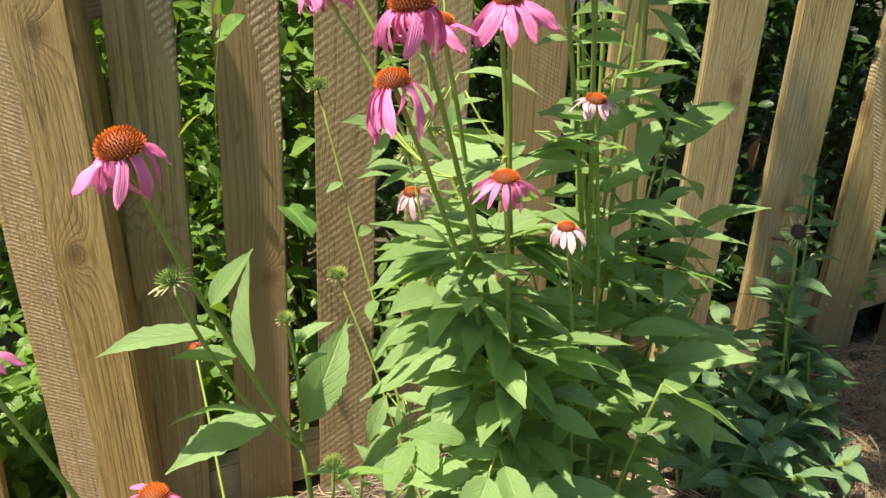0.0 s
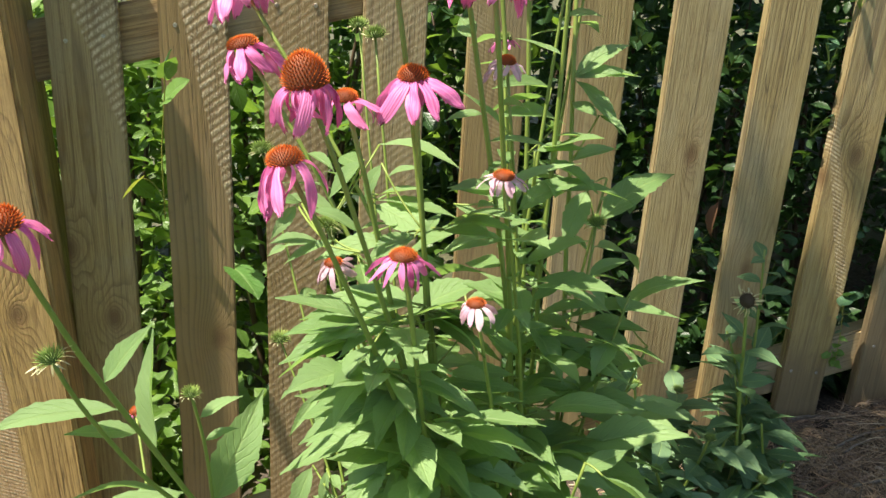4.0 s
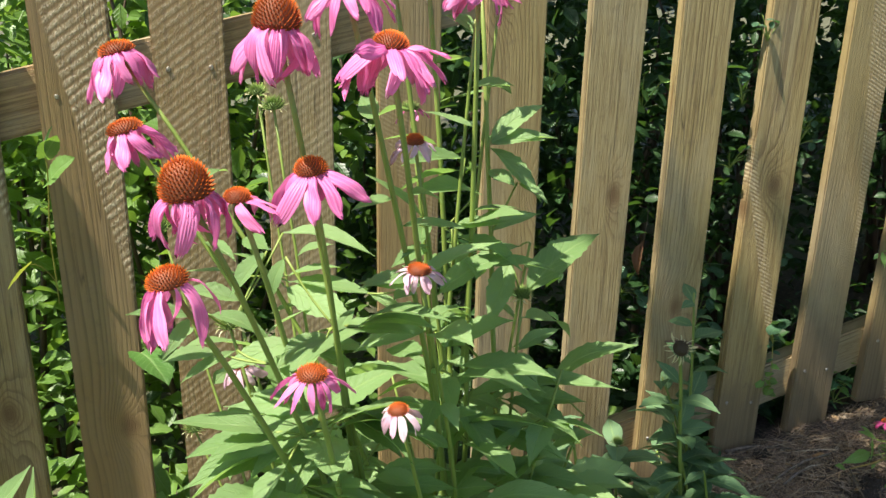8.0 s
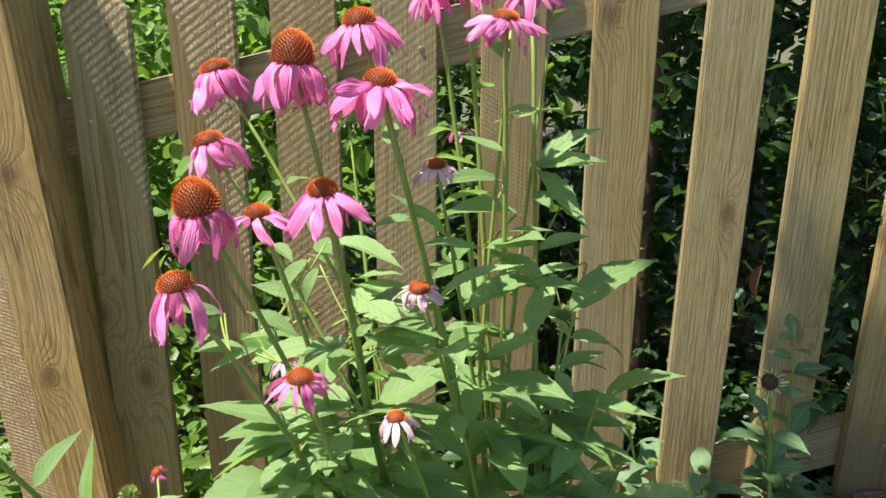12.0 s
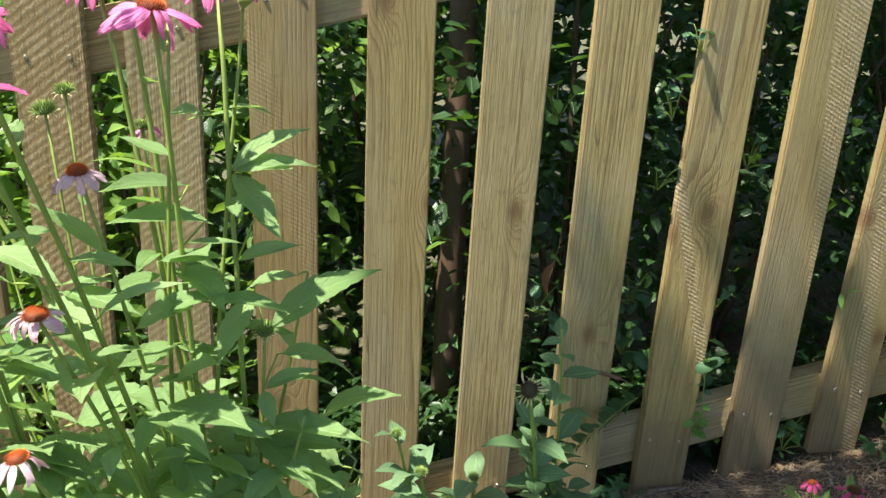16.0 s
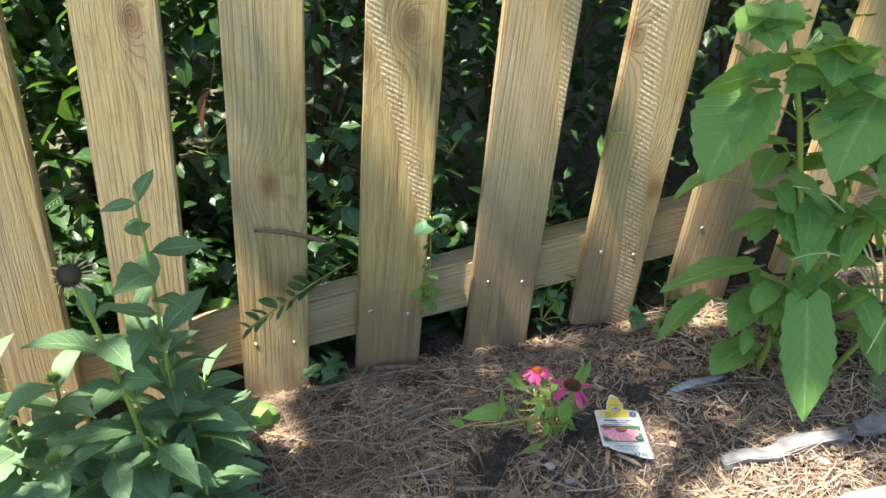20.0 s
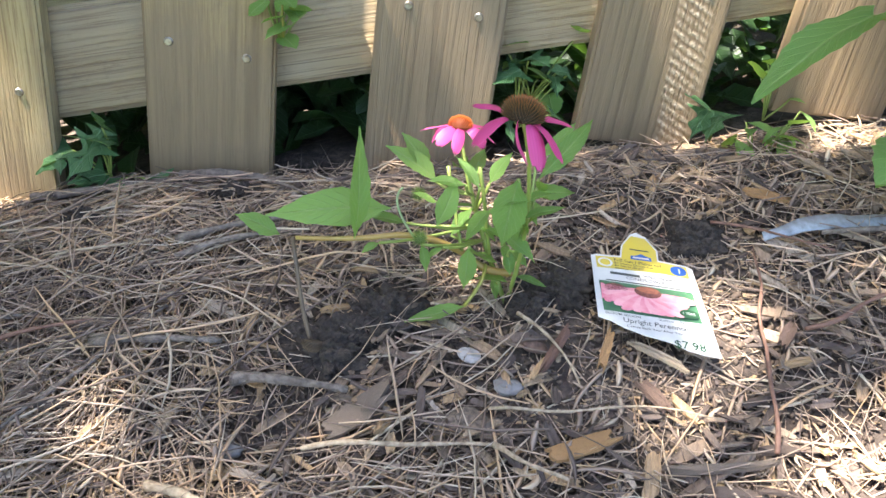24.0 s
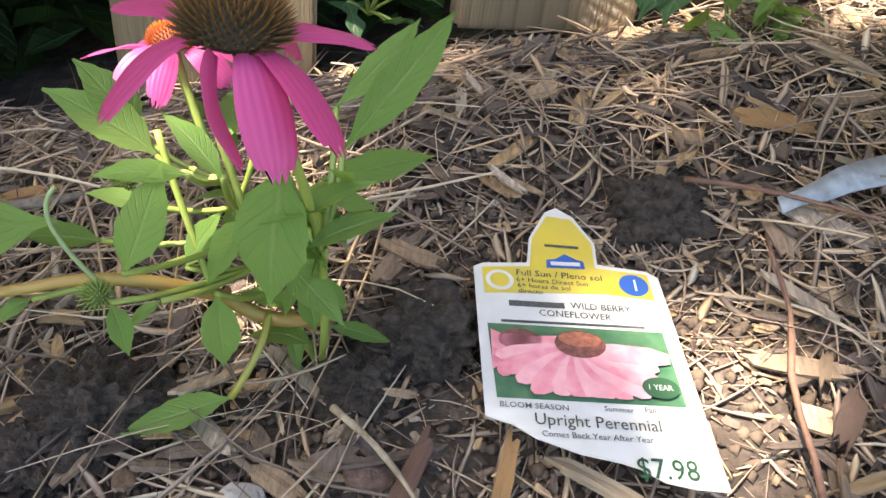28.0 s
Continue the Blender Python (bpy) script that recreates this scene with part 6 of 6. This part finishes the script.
TAG_GREEN = plain("tag_green", (0.03, 0.11, 0.06), 0.4, (0.08, 0.18, 0.09), 200)
TAG_PINK = plain("tag_pink", (0.70, 0.20, 0.26), 0.4, (0.78, 0.36, 0.38), 200)
TAG_PINK2 = plain("tag_pale_pink", (0.80, 0.42, 0.44), 0.4, (0.74, 0.30, 0.34), 200)
TAG_DARK = plain("tag_dark_cone", (0.08, 0.03, 0.03), 0.5, (0.25, 0.09, 0.07), 600)
TAG_RUST = plain("tag_rust", (0.40, 0.14, 0.08), 0.5, (0.2, 0.07, 0.05), 600)
TAG_INK = plain("tag_ink", (0.045, 0.05, 0.045), 0.7, (0.09, 0.095, 0.085), 900)
TAG_FAINT = plain("tag_faint_ink", (0.40, 0.39, 0.37), 0.7)
TAG_BADGE = plain("tag_badge_green", (0.015, 0.07, 0.03), 0.6)


def tag():
    """A torn nursery tag lying on the mulch. Its own plane: x along its top edge, y up it, 61 mm wide."""
    tl, tr = Vector((1.031, 1.298, 0.0145)), Vector((1.091, 1.302, 0.0150))
    br = Vector((1.099, 1.222, 0.0155))
    x = (tr - tl).normalized()
    z = x.cross(tl - Vector((1.036, 1.245, 0.0105))).normalized()
    y = z.cross(x)
    frame_m = Matrix((x, y, z)).transposed().to_4x4()
    frame_m.translation = tl + Vector((0, 0, 0.004))
    card = [(0, -0.0038), (0.003, -0.002), (0.0168, -0.0005), (0.0183, 0.0112), (0.0245, 0.0245), (0.0285, 0.0272), (0.0338, 0.0230), (0.0396, 0.0106), (0.0392, 0.0009), (0.0545, -0.0006), (0.0580, -0.0030),
            (0.0602, -0.040), (0.0626, -0.0775), (0.0540, -0.0772), (0.0464, -0.0757), (0.0405, -0.0722), (0.0358, -0.0708), (0.0260, -0.0690), (0.0147, -0.0650), (0.0085, -0.0610), (0.0018, -0.0590)]
    root_m = frame_m

    def sheet(name, outline, material, lift, parent=None, thick=0.0):
        bm = bmesh.new()
        f = bm.faces.new([bm.verts.new((px, py, lift)) for px, py in outline])
        if thick:
            ex = bmesh.ops.extrude_face_region(bm, geom=[f])
            for v in ex["geom"]:
                if isinstance(v, bmesh.types.BMVert):
                    v.co.z -= thick
        bmesh.ops.recalc_face_normals(bm, faces=bm.faces)
        bmesh.ops.triangulate(bm, faces=bm.faces)
        if not thick:
            for fc in bm.faces:
                if fc.normal.z < 0:
                    fc.normal_flip()
        me = bpy.data.meshes.new(name)
        bm.to_mesh(me)
        bm.free()
        me.materials.append(material)
        return me
    body = place("plant_tag", sheet("plant_tag", card, TAG_WHITE, 0, None, 0.0006), None, root_m)
    tagged(body, "torn white and yellow nursery plant tag with a flower picture", "plant tag")

    def add(name, outline, material, lift, label=""):
        place(name, sheet(name, outline, material, lift), body, root_m, label)

    def disc(cx, cy, rx, ry=None, n=20):
        return [(cx + rx * math.cos(2 * math.pi * k / n), cy + (ry or rx) * math.sin(2 * math.pi * k / n)) for k in range(n)]
    e = 0.00015
    add("yellow_band", [(0.0025, -0.0040), (0.0175, -0.0022), (0.0192, 0.0110), (0.0250, 0.0225), (0.0330, 0.0215), (0.0385, 0.0104), (0.0382, -0.0008), (0.0545, -0.0022), (0.0552, -0.0132), (0.040, -0.0120), (0.020, -0.0135), (0.0030, -0.0150)], TAG_YELLOW, e)
    add("store_mark", [(0.0228, -0.0024), (0.0350, -0.0018), (0.0348, 0.0016), (0.0325, 0.0022), (0.0292, 0.0044), (0.0258, 0.0018), (0.0230, 0.0012)], TAG_BLUE, 2 * e, "plain blue shop mark")
    add("mark_bar", [(0.0242, -0.0013), (0.0336, -0.0009), (0.0336, 0.0008), (0.0242, 0.0004)], TAG_WHITE, 3 * e)
    add("size_bar", [(0.0230, 0.0072), (0.0340, 0.0072), (0.0340, 0.0084), (0.0230, 0.0084)], TAG_INK, 2 * e)
    add("sun_symbol", disc(0.0078, -0.0092, 0.0043), TAG_WHITE, 2 * e)
    add("sun_symbol", disc(0.0078, -0.0092, 0.003), TAG_YELLOW, 3 * e)
    add("number_badge", disc(0.0495, -0.0074, 0.0046), TAG_BLUE, 2 * e)
    add("picture", [(0.0034, -0.0270), (0.0550, -0.0260), (0.0567, -0.0525), (0.0050, -0.0532)], TAG_GREEN, e, "printed picture of pink coneflowers")
    rng = random.Random(3)
    for cx, cy, ln, a0, a1, n, mat in ((0.0115, -0.0335, 0.0175, -3.4, 0.1, 10, TAG_PINK), (0.0294, -0.0355, 0.0265, -3.2, -0.08, 13, TAG_PINK2)):
        for k in range(n):
            a = a0 + (a1 - a0) * k / (n - 1)
            d, w2 = Vector((math.cos(a), math.sin(a))), Vector((-math.sin(a), math.cos(a)))
            l2 = ln * rng.uniform(0.85, 1.05)
            pts = [(0.0, 0.1), (0.35, 0.19), (0.75, 0.19), (0.95, 0.10), (1.0, 0.0), (0.95, -0.10), (0.75, -0.19), (0.35, -0.19), (0, -0.1)]
            out = []
            for f, g in pts:
                w = d * f * l2 + w2 * g * l2 * 0.85
                out.append((min(0.0546, max(0.0042, cx + w.x)), min(-0.0275, max(-0.0520, cy + w.y * 0.78))))
            add("printed_petal", out, mat if k % 2 else TAG_PINK, (2 + 0.25 * k) * e + (4 * e if cx > 0.02 else 0))
    add("printed_cone", disc(0.0124, -0.0332, 0.0062, 0.0042), TAG_DARK, 6 * e)
    add("printed_cone", disc(0.0294, -0.0338, 0.0074, 0.0050), TAG_DARK, 10 * e)
    add("printed_cone_top", disc(0.0294, -0.0322, 0.0062, 0.0028), TAG_RUST, 11 * e)
    add("year_badge", disc(0.0500, -0.0476, 0.0052, 0.0036), TAG_BADGE, 11 * e)
    badge = text_mesh("1 YEAR", 0.0026, TAG_WHITE)
    place("lettering", badge, body, root_m @ Matrix.Translation((0.0462, -0.0485, 12 * e)) @ Matrix.Diagonal((0.86, 1, 1, 1)))

    def letters(text, px, py, size, material=TAG_INK, wide=1.0):
        me = text_mesh(text, size, material)
        place("lettering", me, body, root_m @ Matrix.Translation((px, py, 3.5 * e)) @ Matrix.Diagonal((wide, 1, 1, 1)))
    letters("Full Sun / Pleno sol", 0.0128, -0.0068, 0.0036, wide=0.98)
    letters("6+ Hours Direct Sun", 0.0128, -0.0095, 0.0026)
    letters("6+ horas de sol", 0.0130, -0.0119, 0.0026)
    letters("directo", 0.0131, -0.0143, 0.0026)
    letters("1", 0.0482, -0.0098, 0.0068, TAG_WHITE)
    add("name_bar", [(0.0101, -0.0196), (0.0268, -0.0193), (0.0268, -0.0170), (0.0101, -0.0173)], TAG_INK, e)
    letters("WILD BERRY", 0.0285, -0.0192, 0.0035, wide=0.92)
    letters("CONEFLOWER", 0.0187, -0.0230, 0.0035, wide=0.92)
    add("fine_print_bar", [(0.0075, -0.0262), (0.0500, -0.0251), (0.0500, -0.0241), (0.0075, -0.0252)], TAG_INK, e)
    letters("BLOOM SEASON", 0.0055, -0.0563, 0.0025)
    letters("Summer", 0.0335, -0.0557, 0.0024)
    letters("Fall", 0.0445, -0.0553, 0.0024)
    letters("Winter", 0.0505, -0.0550, 0.0024, TAG_FAINT)
    letters("Upright Perennial", 0.0144, -0.0612, 0.0052, wide=0.92)
    letters("Comes Back Year After Year", 0.0160, -0.0648, 0.0026, wide=0.95)
    letters("$7.98", 0.0392, -0.0752, 0.0085, TAG_BADGE, wide=0.85)


tag()


# ---- greenery behind the fence ----
def leaf_cloud(name, count, centre, spread, size, material, seed, keep=None, flat=0.5):
    """Many small leaves in one mesh, each a folded blade of four faces."""
    rng = np.random.default_rng(seed)
    verts, faces, uvs = [], [], []
    made = 0
    while made < count:
        p = Vector(centre) + Vector([float(rng.normal(0, 1)) * k for k in spread])
        if keep and not keep(p):
            continue
        if noise.noise(p * 5.0 + Vector((seed, 0, 0))) < -0.12:
            continue
        made += 1
        ln = size * rng.uniform(0.6, 1.35)
        a, el = rng.uniform(0, 6.283), rng.normal(-0.25, 0.5)
        d = Vector((math.cos(a) * math.cos(el), math.sin(a) * math.cos(el), math.sin(el)))
        s = d.cross(Vector((rng.normal(0, flat), rng.normal(0, flat), 1))).normalized()
        up = s.cross(d)
        w = ln * 0.27
        b = len(verts)
        verts += [p, p + d * ln * 0.35 + s * w + up * w * 0.35, p + d * ln * 0.35, p + d * ln * 0.35 - s * w + up * w * 0.35,
                  p + d * ln * 0.72 + s * w * 0.8 + up * w * 0.25, p + d * ln * 0.7 - up * w * 0.1, p + d * ln * 0.72 - s * w * 0.8 + up * w * 0.25, p + d * ln - up * w * 0.35]
        uvs += [(0.5, 0), (1, 0.35), (0.5, 0.35), (0, 0.35), (0.95, 0.72), (0.5, 0.7), (0.05, 0.72), (0.5, 1)]
        faces += [(b, b + 2, b + 1), (b, b + 3, b + 2), (b + 2, b + 5, b + 4, b + 1), (b + 3, b + 6, b + 5, b + 2), (b + 5, b + 7, b + 4), (b + 6, b + 7, b + 5)]
    return mesh_from(name, verts, faces, material, uvs)


def behind(gap):
    return lambda p: p.y > 1.252 + 0.222 * p.x + gap and p.z > -0.45


def shrubs():
    rng = random.Random(11)
    # Leaf colour carries the light: sunlit tone at left, shaded tone elsewhere.
    plan = [(-1.3, 2.1, LEAF_SUN_TONE, 0.06), (-0.7, 1.9, LEAF_SUN_TONE, 0.05), (-0.25, 1.75, LEAF_SUN_TONE, 0.045), (0.2, 1.85, LEAF_SHADE_TONE, 0.045), (0.6, 1.8, LEAF_SHADE_TONE, 0.035), (0.95, 1.9, LEAF_SHADE_TONE, 0.032), (1.3, 2.0, LEAF_SHADE_TONE, 0.035), (1.75, 2.1, LEAF_SHADE_TONE, 0.04), (2.3, 2.2, LEAF_SHADE_TONE, 0.045)]
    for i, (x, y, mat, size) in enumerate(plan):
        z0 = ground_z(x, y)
        label = "green shrub behind the fence, sunlight put into its leaf colour" if mat is LEAF_SUN_TONE else "green shrub filling the fence gaps, leaf colour darkened for shade"
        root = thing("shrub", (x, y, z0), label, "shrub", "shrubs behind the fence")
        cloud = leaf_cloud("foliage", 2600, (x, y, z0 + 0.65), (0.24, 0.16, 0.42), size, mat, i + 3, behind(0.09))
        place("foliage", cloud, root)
        tagged(root.children[-1], kind="stuff")
        for k in range(6):
            end = Vector((x + rng.uniform(-0.25, 0.25), y + rng.uniform(-0.1, 0.2), z0 + rng.uniform(0.7, 1.3)))
            pts = bend((x + rng.uniform(-0.08, 0.08), y, z0 - 0.02), end, (0, 0, 0.1), 10)
            place("branch", tube("branch", pts, [0.010 - 0.0008 * j for j in range(11)], BARK, 6), root)
    carpet = new("ground_ivy", leaf_cloud("ground_ivy", 3600, (0.75, 1.62, -0.02), (0.8, 0.10, 0.05), 0.04, LEAF_SHADE_TONE, 91, lambda q: q.y > 1.252 + 0.222 * q.x + 0.06 and ground_z(q.x, q.y) + 0.01 < q.z < ground_z(q.x, q.y) + 0.16))
    tagged(carpet, "ivy carpet behind the fence, leaf colour darkened for shade", "ivy", kind="stuff")
    carpet = new("ground_ivy", leaf_cloud("ground_ivy", 3000, (-0.75, 1.35, -0.3), (0.5, 0.16, 0.12), 0.05, LEAF_SUN_TONE, 92, lambda q: q.y > 1.252 + 0.222 * q.x + 0.06 and ground_z(q.x, q.y) + 0.01 < q.z < ground_z(q.x, q.y) + 0.3))
    tagged(carpet, "low leafy undergrowth on the ground behind the fence", "undergrowth", kind="stuff")
    # a hedge farther back closes the view
    for i in range(9):
        x = -3.2 + i * 0.8
        y = 3.0 + 0.2 * x + rng.uniform(-0.2, 0.2)
        z0 = ground_z(x, y)
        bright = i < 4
        root = thing("bush", (x, y, z0), "bushy undergrowth beyond the fence, leaves coloured as sunlit" if bright else "bushy undergrowth beyond the fence, leaf colour darkened for shade", "bush", "bushes beyond the fence")
        place("foliage", leaf_cloud("foliage", 1800, (x, y, z0 + 0.9), (0.42, 0.3, 0.6), 0.10, LEAF_SUN_TONE if bright else LEAF_SHADE_TONE, i + 60, behind(0.6)), root)
        tagged(root.children[-1], kind="stuff")


def tree(name, foot, height, radius, crown, count, size, seed, label, lean=(0, 0), material=LEAF_SHADE_TONE, limbs=7, within=None):
    rng = random.Random(seed)
    base = Vector((foot[0], foot[1], ground_z(*foot) - 0.03))
    root = thing(name, base, label, "tree", "trees")
    top = base + Vector((lean[0], lean[1], height))
    pts = bend(base, top, (0.05, 0.0, 0.1), 14)
    place("trunk", tube("trunk", pts, [radius * (1.15 - 0.65 * j / 14) for j in range(15)], BARK, 10), root)
    for k in range(limbs):
        c = Vector(crown[0]) + Vector([rng.uniform(-1, 1) * q for q in crown[1]])
        q = bend(pts[9 + k % 5], c, (0, 0, 0.2), 9)
        place("limb", tube("limb", q, [radius * 0.4 * (1.05 - 0.1 * j) for j in range(10)], BARK, 6), root)
    place("crown", leaf_cloud("crown", count, crown[0], crown[1], size, material, seed, within), root)
    tagged(root.children[-1], kind="stuff")
    return root


shrubs()
tree("tree", (0.36, 1.62), 3.6, 0.024, ((-0.05, 1.75, 3.2), (0.5, 0.28, 0.3)), 2600, 0.11, 21, "slender reddish-barked tree behind the fence", (-0.12, 0.3))
tree("tree", (-0.9, 2.9), 4.2, 0.05, ((-0.9, 3.6, 4.2), (0.9, 0.6, 0.6)), 2200, 0.14, 22, "slender tree farther behind the fence")
# Out-of-view tree added to shade the bed; crown gaps let sun patches through.
unseen_shade_tree = tree("tree", (0.9, -2.0), 3.5, 0.09, ((-0.22, 0.62, 3.2), (0.32, 0.17, 0.12)), 480, 0.095, 23, "unseen garden tree added, crown cut to shade part of the bed", (-0.7, 1.3),
     within=lambda q: (q.x + 0.4 * (q.z - 3.2) + 0.285) ** 2 + (q.y + 0.222 * (q.z - 3.2) - 0.625) ** 2 > 0.0045 and (q.x + 0.4 * (q.z - 3.2) + 0.06) ** 2 + (q.y + 0.222 * (q.z - 3.2) - 0.77) ** 2 > 0.006 and (((q.x + 0.40) / 0.34) ** 4 + ((q.y - 0.535) / 0.165) ** 4 < 1 and (q.x < -0.15 or q.y > 0.48) or ((q.x - 0.03) / 0.31) ** 2 + ((q.y - 0.70) / 0.13) ** 2 < 1))

# More unseen crown, clear of the bed, to fill out this added tree.
place("crown", leaf_cloud("crown", 2200, (0.45, -0.95, 3.5), (0.55, 0.42, 0.35), 0.11, LEAF_SHADE_TONE, 31, lambda q: q.y < -0.15 and q.z > 2.7), unseen_shade_tree)
tagged(unseen_shade_tree.children[-1], kind="stuff")


# ---- sprigs at the fence ----
def sprigs():
    sprig = thing("privet_sprig", on_fence(0.665, 0.16, -0.05), "privet sprig with paired oval leaves poking between pickets", "privet sprig")
    pts = bend((0.694, 1.415, 0.133), (0.584, 1.302, 0.097), (0, 0, 0.012), 12)
    rel = WORLD_OF[sprig.name].translation
    place("stem", tube("stem", [p - rel for p in pts], [0.0012] * 13, STEM_OLIVE, 5), sprig, Matrix.Translation(rel))
    rng = random.Random(8)
    for i in range(1, 13):
        for sgn in (1, -1):
            d = Vector((-0.012 + rng.uniform(-0.006, 0.006), -0.006, 0.015 * sgn + rng.uniform(-0.006, 0.004))) * 1.2
            leaf(sprig, pts[i], pts[i] + d, 1.1, rng.uniform(-0.3, 0.3) + 0.8, "privet", i)
    # ivy and seedlings at the feet of the pickets
    spots = [(0.695, -0.028, 11, "ivy", 0.03, 1.5, 0.01), (0.565, -0.075, 4, "round", 0.018, 1.9, 0.06), (0.535, -0.095, 6, "ivy", 0.025, 1.2, 0.03), (1.0, 0.042, 9, "ivy", 0.03, 1.1, -0.01), (1.008, 0.06, 8, "round", 0.03, 0.9, -0.02), (1.135, 0.062, 3, "ivy", 0.010, 1.9, 0.03),
             (1.172, 0.042, 16, "lime", 0.024, 2.0, 0.035), (1.18, 0.075, 4, "round", 0.02, 1.1, 0.01), (0.82, 0.20, 6, "privet", 0.02, 1.5, 0.004), (0.82, 0.09, 7, "round", 0.018, 0.7, 0.006), (0.845, 0.17, 9, "privet", 0.03, 1.2, -0.045), (0.535, 0.3, 9, "privet", 0.03, 1.2, -0.05), (0.69, 0.22, 12, "privet", 0.035, 1.4, -0.05), (0.69, 0.32, 12, "privet", 0.035, 1.3, -0.05), (0.845, 0.30, 10, "privet", 0.03, 1.0, -0.05),
             (1.0, 0.2, 9, "ivy", 0.03, 1.6, -0.05), (1.037, 0.328, 2, "lime", 0.010, 1.5, 0.004), (0.70, 0.63, 7, "privet", 0.022, 0.9, -0.01), (0.722, 0.73, 6, "privet", 0.018, 0.8, 0.004), (0.70, 0.52, 6, "privet", 0.025, 0.9, -0.02), (0.535, 0.62, 8, "round", 0.03, 1.0, -0.04), (0.375, 0.66, 8, "round", 0.03, 1.1, -0.045), (0.85, 0.55, 8, "privet", 0.03, 1.0, -0.04)]
    for i, (s, z, n, kind, wide, big, out) in enumerate(spots):
        at = on_fence(s, z, out)
        root = thing("ivy" if kind == "ivy" else "seedling", at, {"ivy": "small ivy runner with lobed green leaves at the fence foot", "round": "small sprig of round lime-green toothed leaves at the fence", "lime": "bright lime-green seedling at the fence foot", "privet": "small privet shoot with dark oval leaves at the fence"}[kind], "ivy" if kind == "ivy" else "seedling", "small greenery at the fence")
        for k in range(n):
            b = at + Vector((rng.uniform(-wide, wide), rng.uniform(-0.01, 0.012), rng.uniform(-wide, wide)))
            d = Vector((rng.uniform(-0.02, 0.02), rng.uniform(-0.018, -0.004), rng.uniform(-0.018, 0.012))) * big
            leaf(root, b, b + d, 1.0, rng.uniform(-0.5, 0.5), kind, k)
            place("stem", tube("stem", [q - at for q in bend(at + Vector((0, 0.006, -0.03)), b, (0, 0, 0.005), 4)], [0.0008] * 5, STEM, 5), root, Matrix.Translation(at))
    # a vine hangs over the lower rail, a broken twig pokes through, a dead leaf hangs in the gap
    at = on_fence(0.815, 0.21, 0.002)
    vine = thing("ivy_vine", at, "thin green vine hanging over the lower rail", "ivy")
    pts = bend(at, on_fence(0.822, 0.07, 0.01), (0.004, -0.006, 0), 10)
    place("stem", tube("stem", [q - at for q in pts], [0.0009] * 11, STEM_OLIVE, 5), vine, Matrix.Translation(at))
    for k in range(1, 11):
        leaf(vine, pts[k], pts[k] + Vector((0.012 * (-1) ** k, -0.008, -0.004)), 1.0, 0.3, "round" if k > 5 else "privet", k)
    # a thin shoot leans on the rough-sawn pickets, and one broad leaf pokes out of the gap beside it
    at = Vector((-0.337, 1.168, 0.36))
    shoot = thing("seedling", at, "thin climbing shoot with a few toothed green leaves against a picket", "seedling", "small greenery at the fence")
    pts = bend(at, (-0.307, 1.106, 0.543), (-0.006, 0.004, 0), 8) + bend((-0.307, 1.106, 0.543), (-0.293, 1.070, 0.582), (0, 0, 0.003), 4)[1:]
    place("stem", tube("stem", [q - at for q in pts], [0.0009] * len(pts), STEM_OLIVE, 5), shoot, Matrix.Translation(at))
    for k, (b, c, wide, roll, kind) in enumerate((((-0.307, 1.106, 0.543), (-0.268, 1.092, 0.576), 0.62, 0.7, "round"), ((-0.293, 1.070, 0.580), (-0.275, 1.066, 0.607), 0.9, -0.6, "round"), ((-0.292, 1.070, 0.583), (-0.281, 1.072, 0.616), 0.5, 0.4, "privet"),
                                                ((-0.350, 1.125, 0.431), (-0.368, 1.096, 0.408), 0.5, 0.6, "yellow"), ((-0.352, 1.150, 0.428), (-0.338, 1.150, 0.434), 0.6, 0.2, "round"), ((-0.334, 1.16, 0.486), (-0.338, 1.15, 0.499), 0.6, 0.3, "round"))):
        leaf(shoot, b, c, wide, roll, kind, k)
    place("leaf_stalk", tube("leaf_stalk", [q - at for q in bend(at + Vector((0, 0, 0.03)), (-0.350, 1.125, 0.431), (0, 0, 0.015), 5)], [0.0007] * 6, STEM_OLIVE, 5), shoot, Matrix.Translation(at))
    at = Vector((-0.225, 1.21, 0.22))
    shoot = thing("seedling", at, "single broad green leaf on a stalk between two pickets", "seedling", "small greenery at the fence")
    place("stem", tube("stem", [q - at for q in bend(at, (-0.233, 1.155, 0.292), (0, 0, 0.01), 6)], [0.0011] * 7, STEM, 5), shoot, Matrix.Translation(at))
    leaf(shoot, (-0.233, 1.155, 0.292), (-0.190, 1.115, 0.262), 1.05, -0.2, "heart", 3)
    a, b = on_fence(0.59, 0.200, 0.012), on_fence(0.70, 0.158, -0.012)
    twig = place("twig", tube("twig", [q - a for q in bend(a, b, (0, 0, 0.012), 12)], [0.0021 + 0.00022 * j if j < 10 else 0.0012 for j in range(13)], TWIG_RED, 7), None, Matrix.Translation(a))
    tagged(twig, "broken reddish twig caught between two pickets", "twig", "twigs on the mulch")
    a = on_fence(0.548, 0.375, -0.02)
    dead = thing("dead_leaf", a, "brown curled dead leaf hanging in the gap between pickets", "dead leaf")
    place("leaf_stalk", tube("leaf_stalk", [q - a for q in bend(a + Vector((0.006, 0.01, 0.05)), a, (0, 0, 0), 5)], [0.0007] * 6, STEM_DRY, 5), dead, Matrix.Translation(a))
    leaf(dead, a, a + Vector((-0.004, -0.008, -0.062)), 0.8, 0.5, "dead", 1)


sprigs()
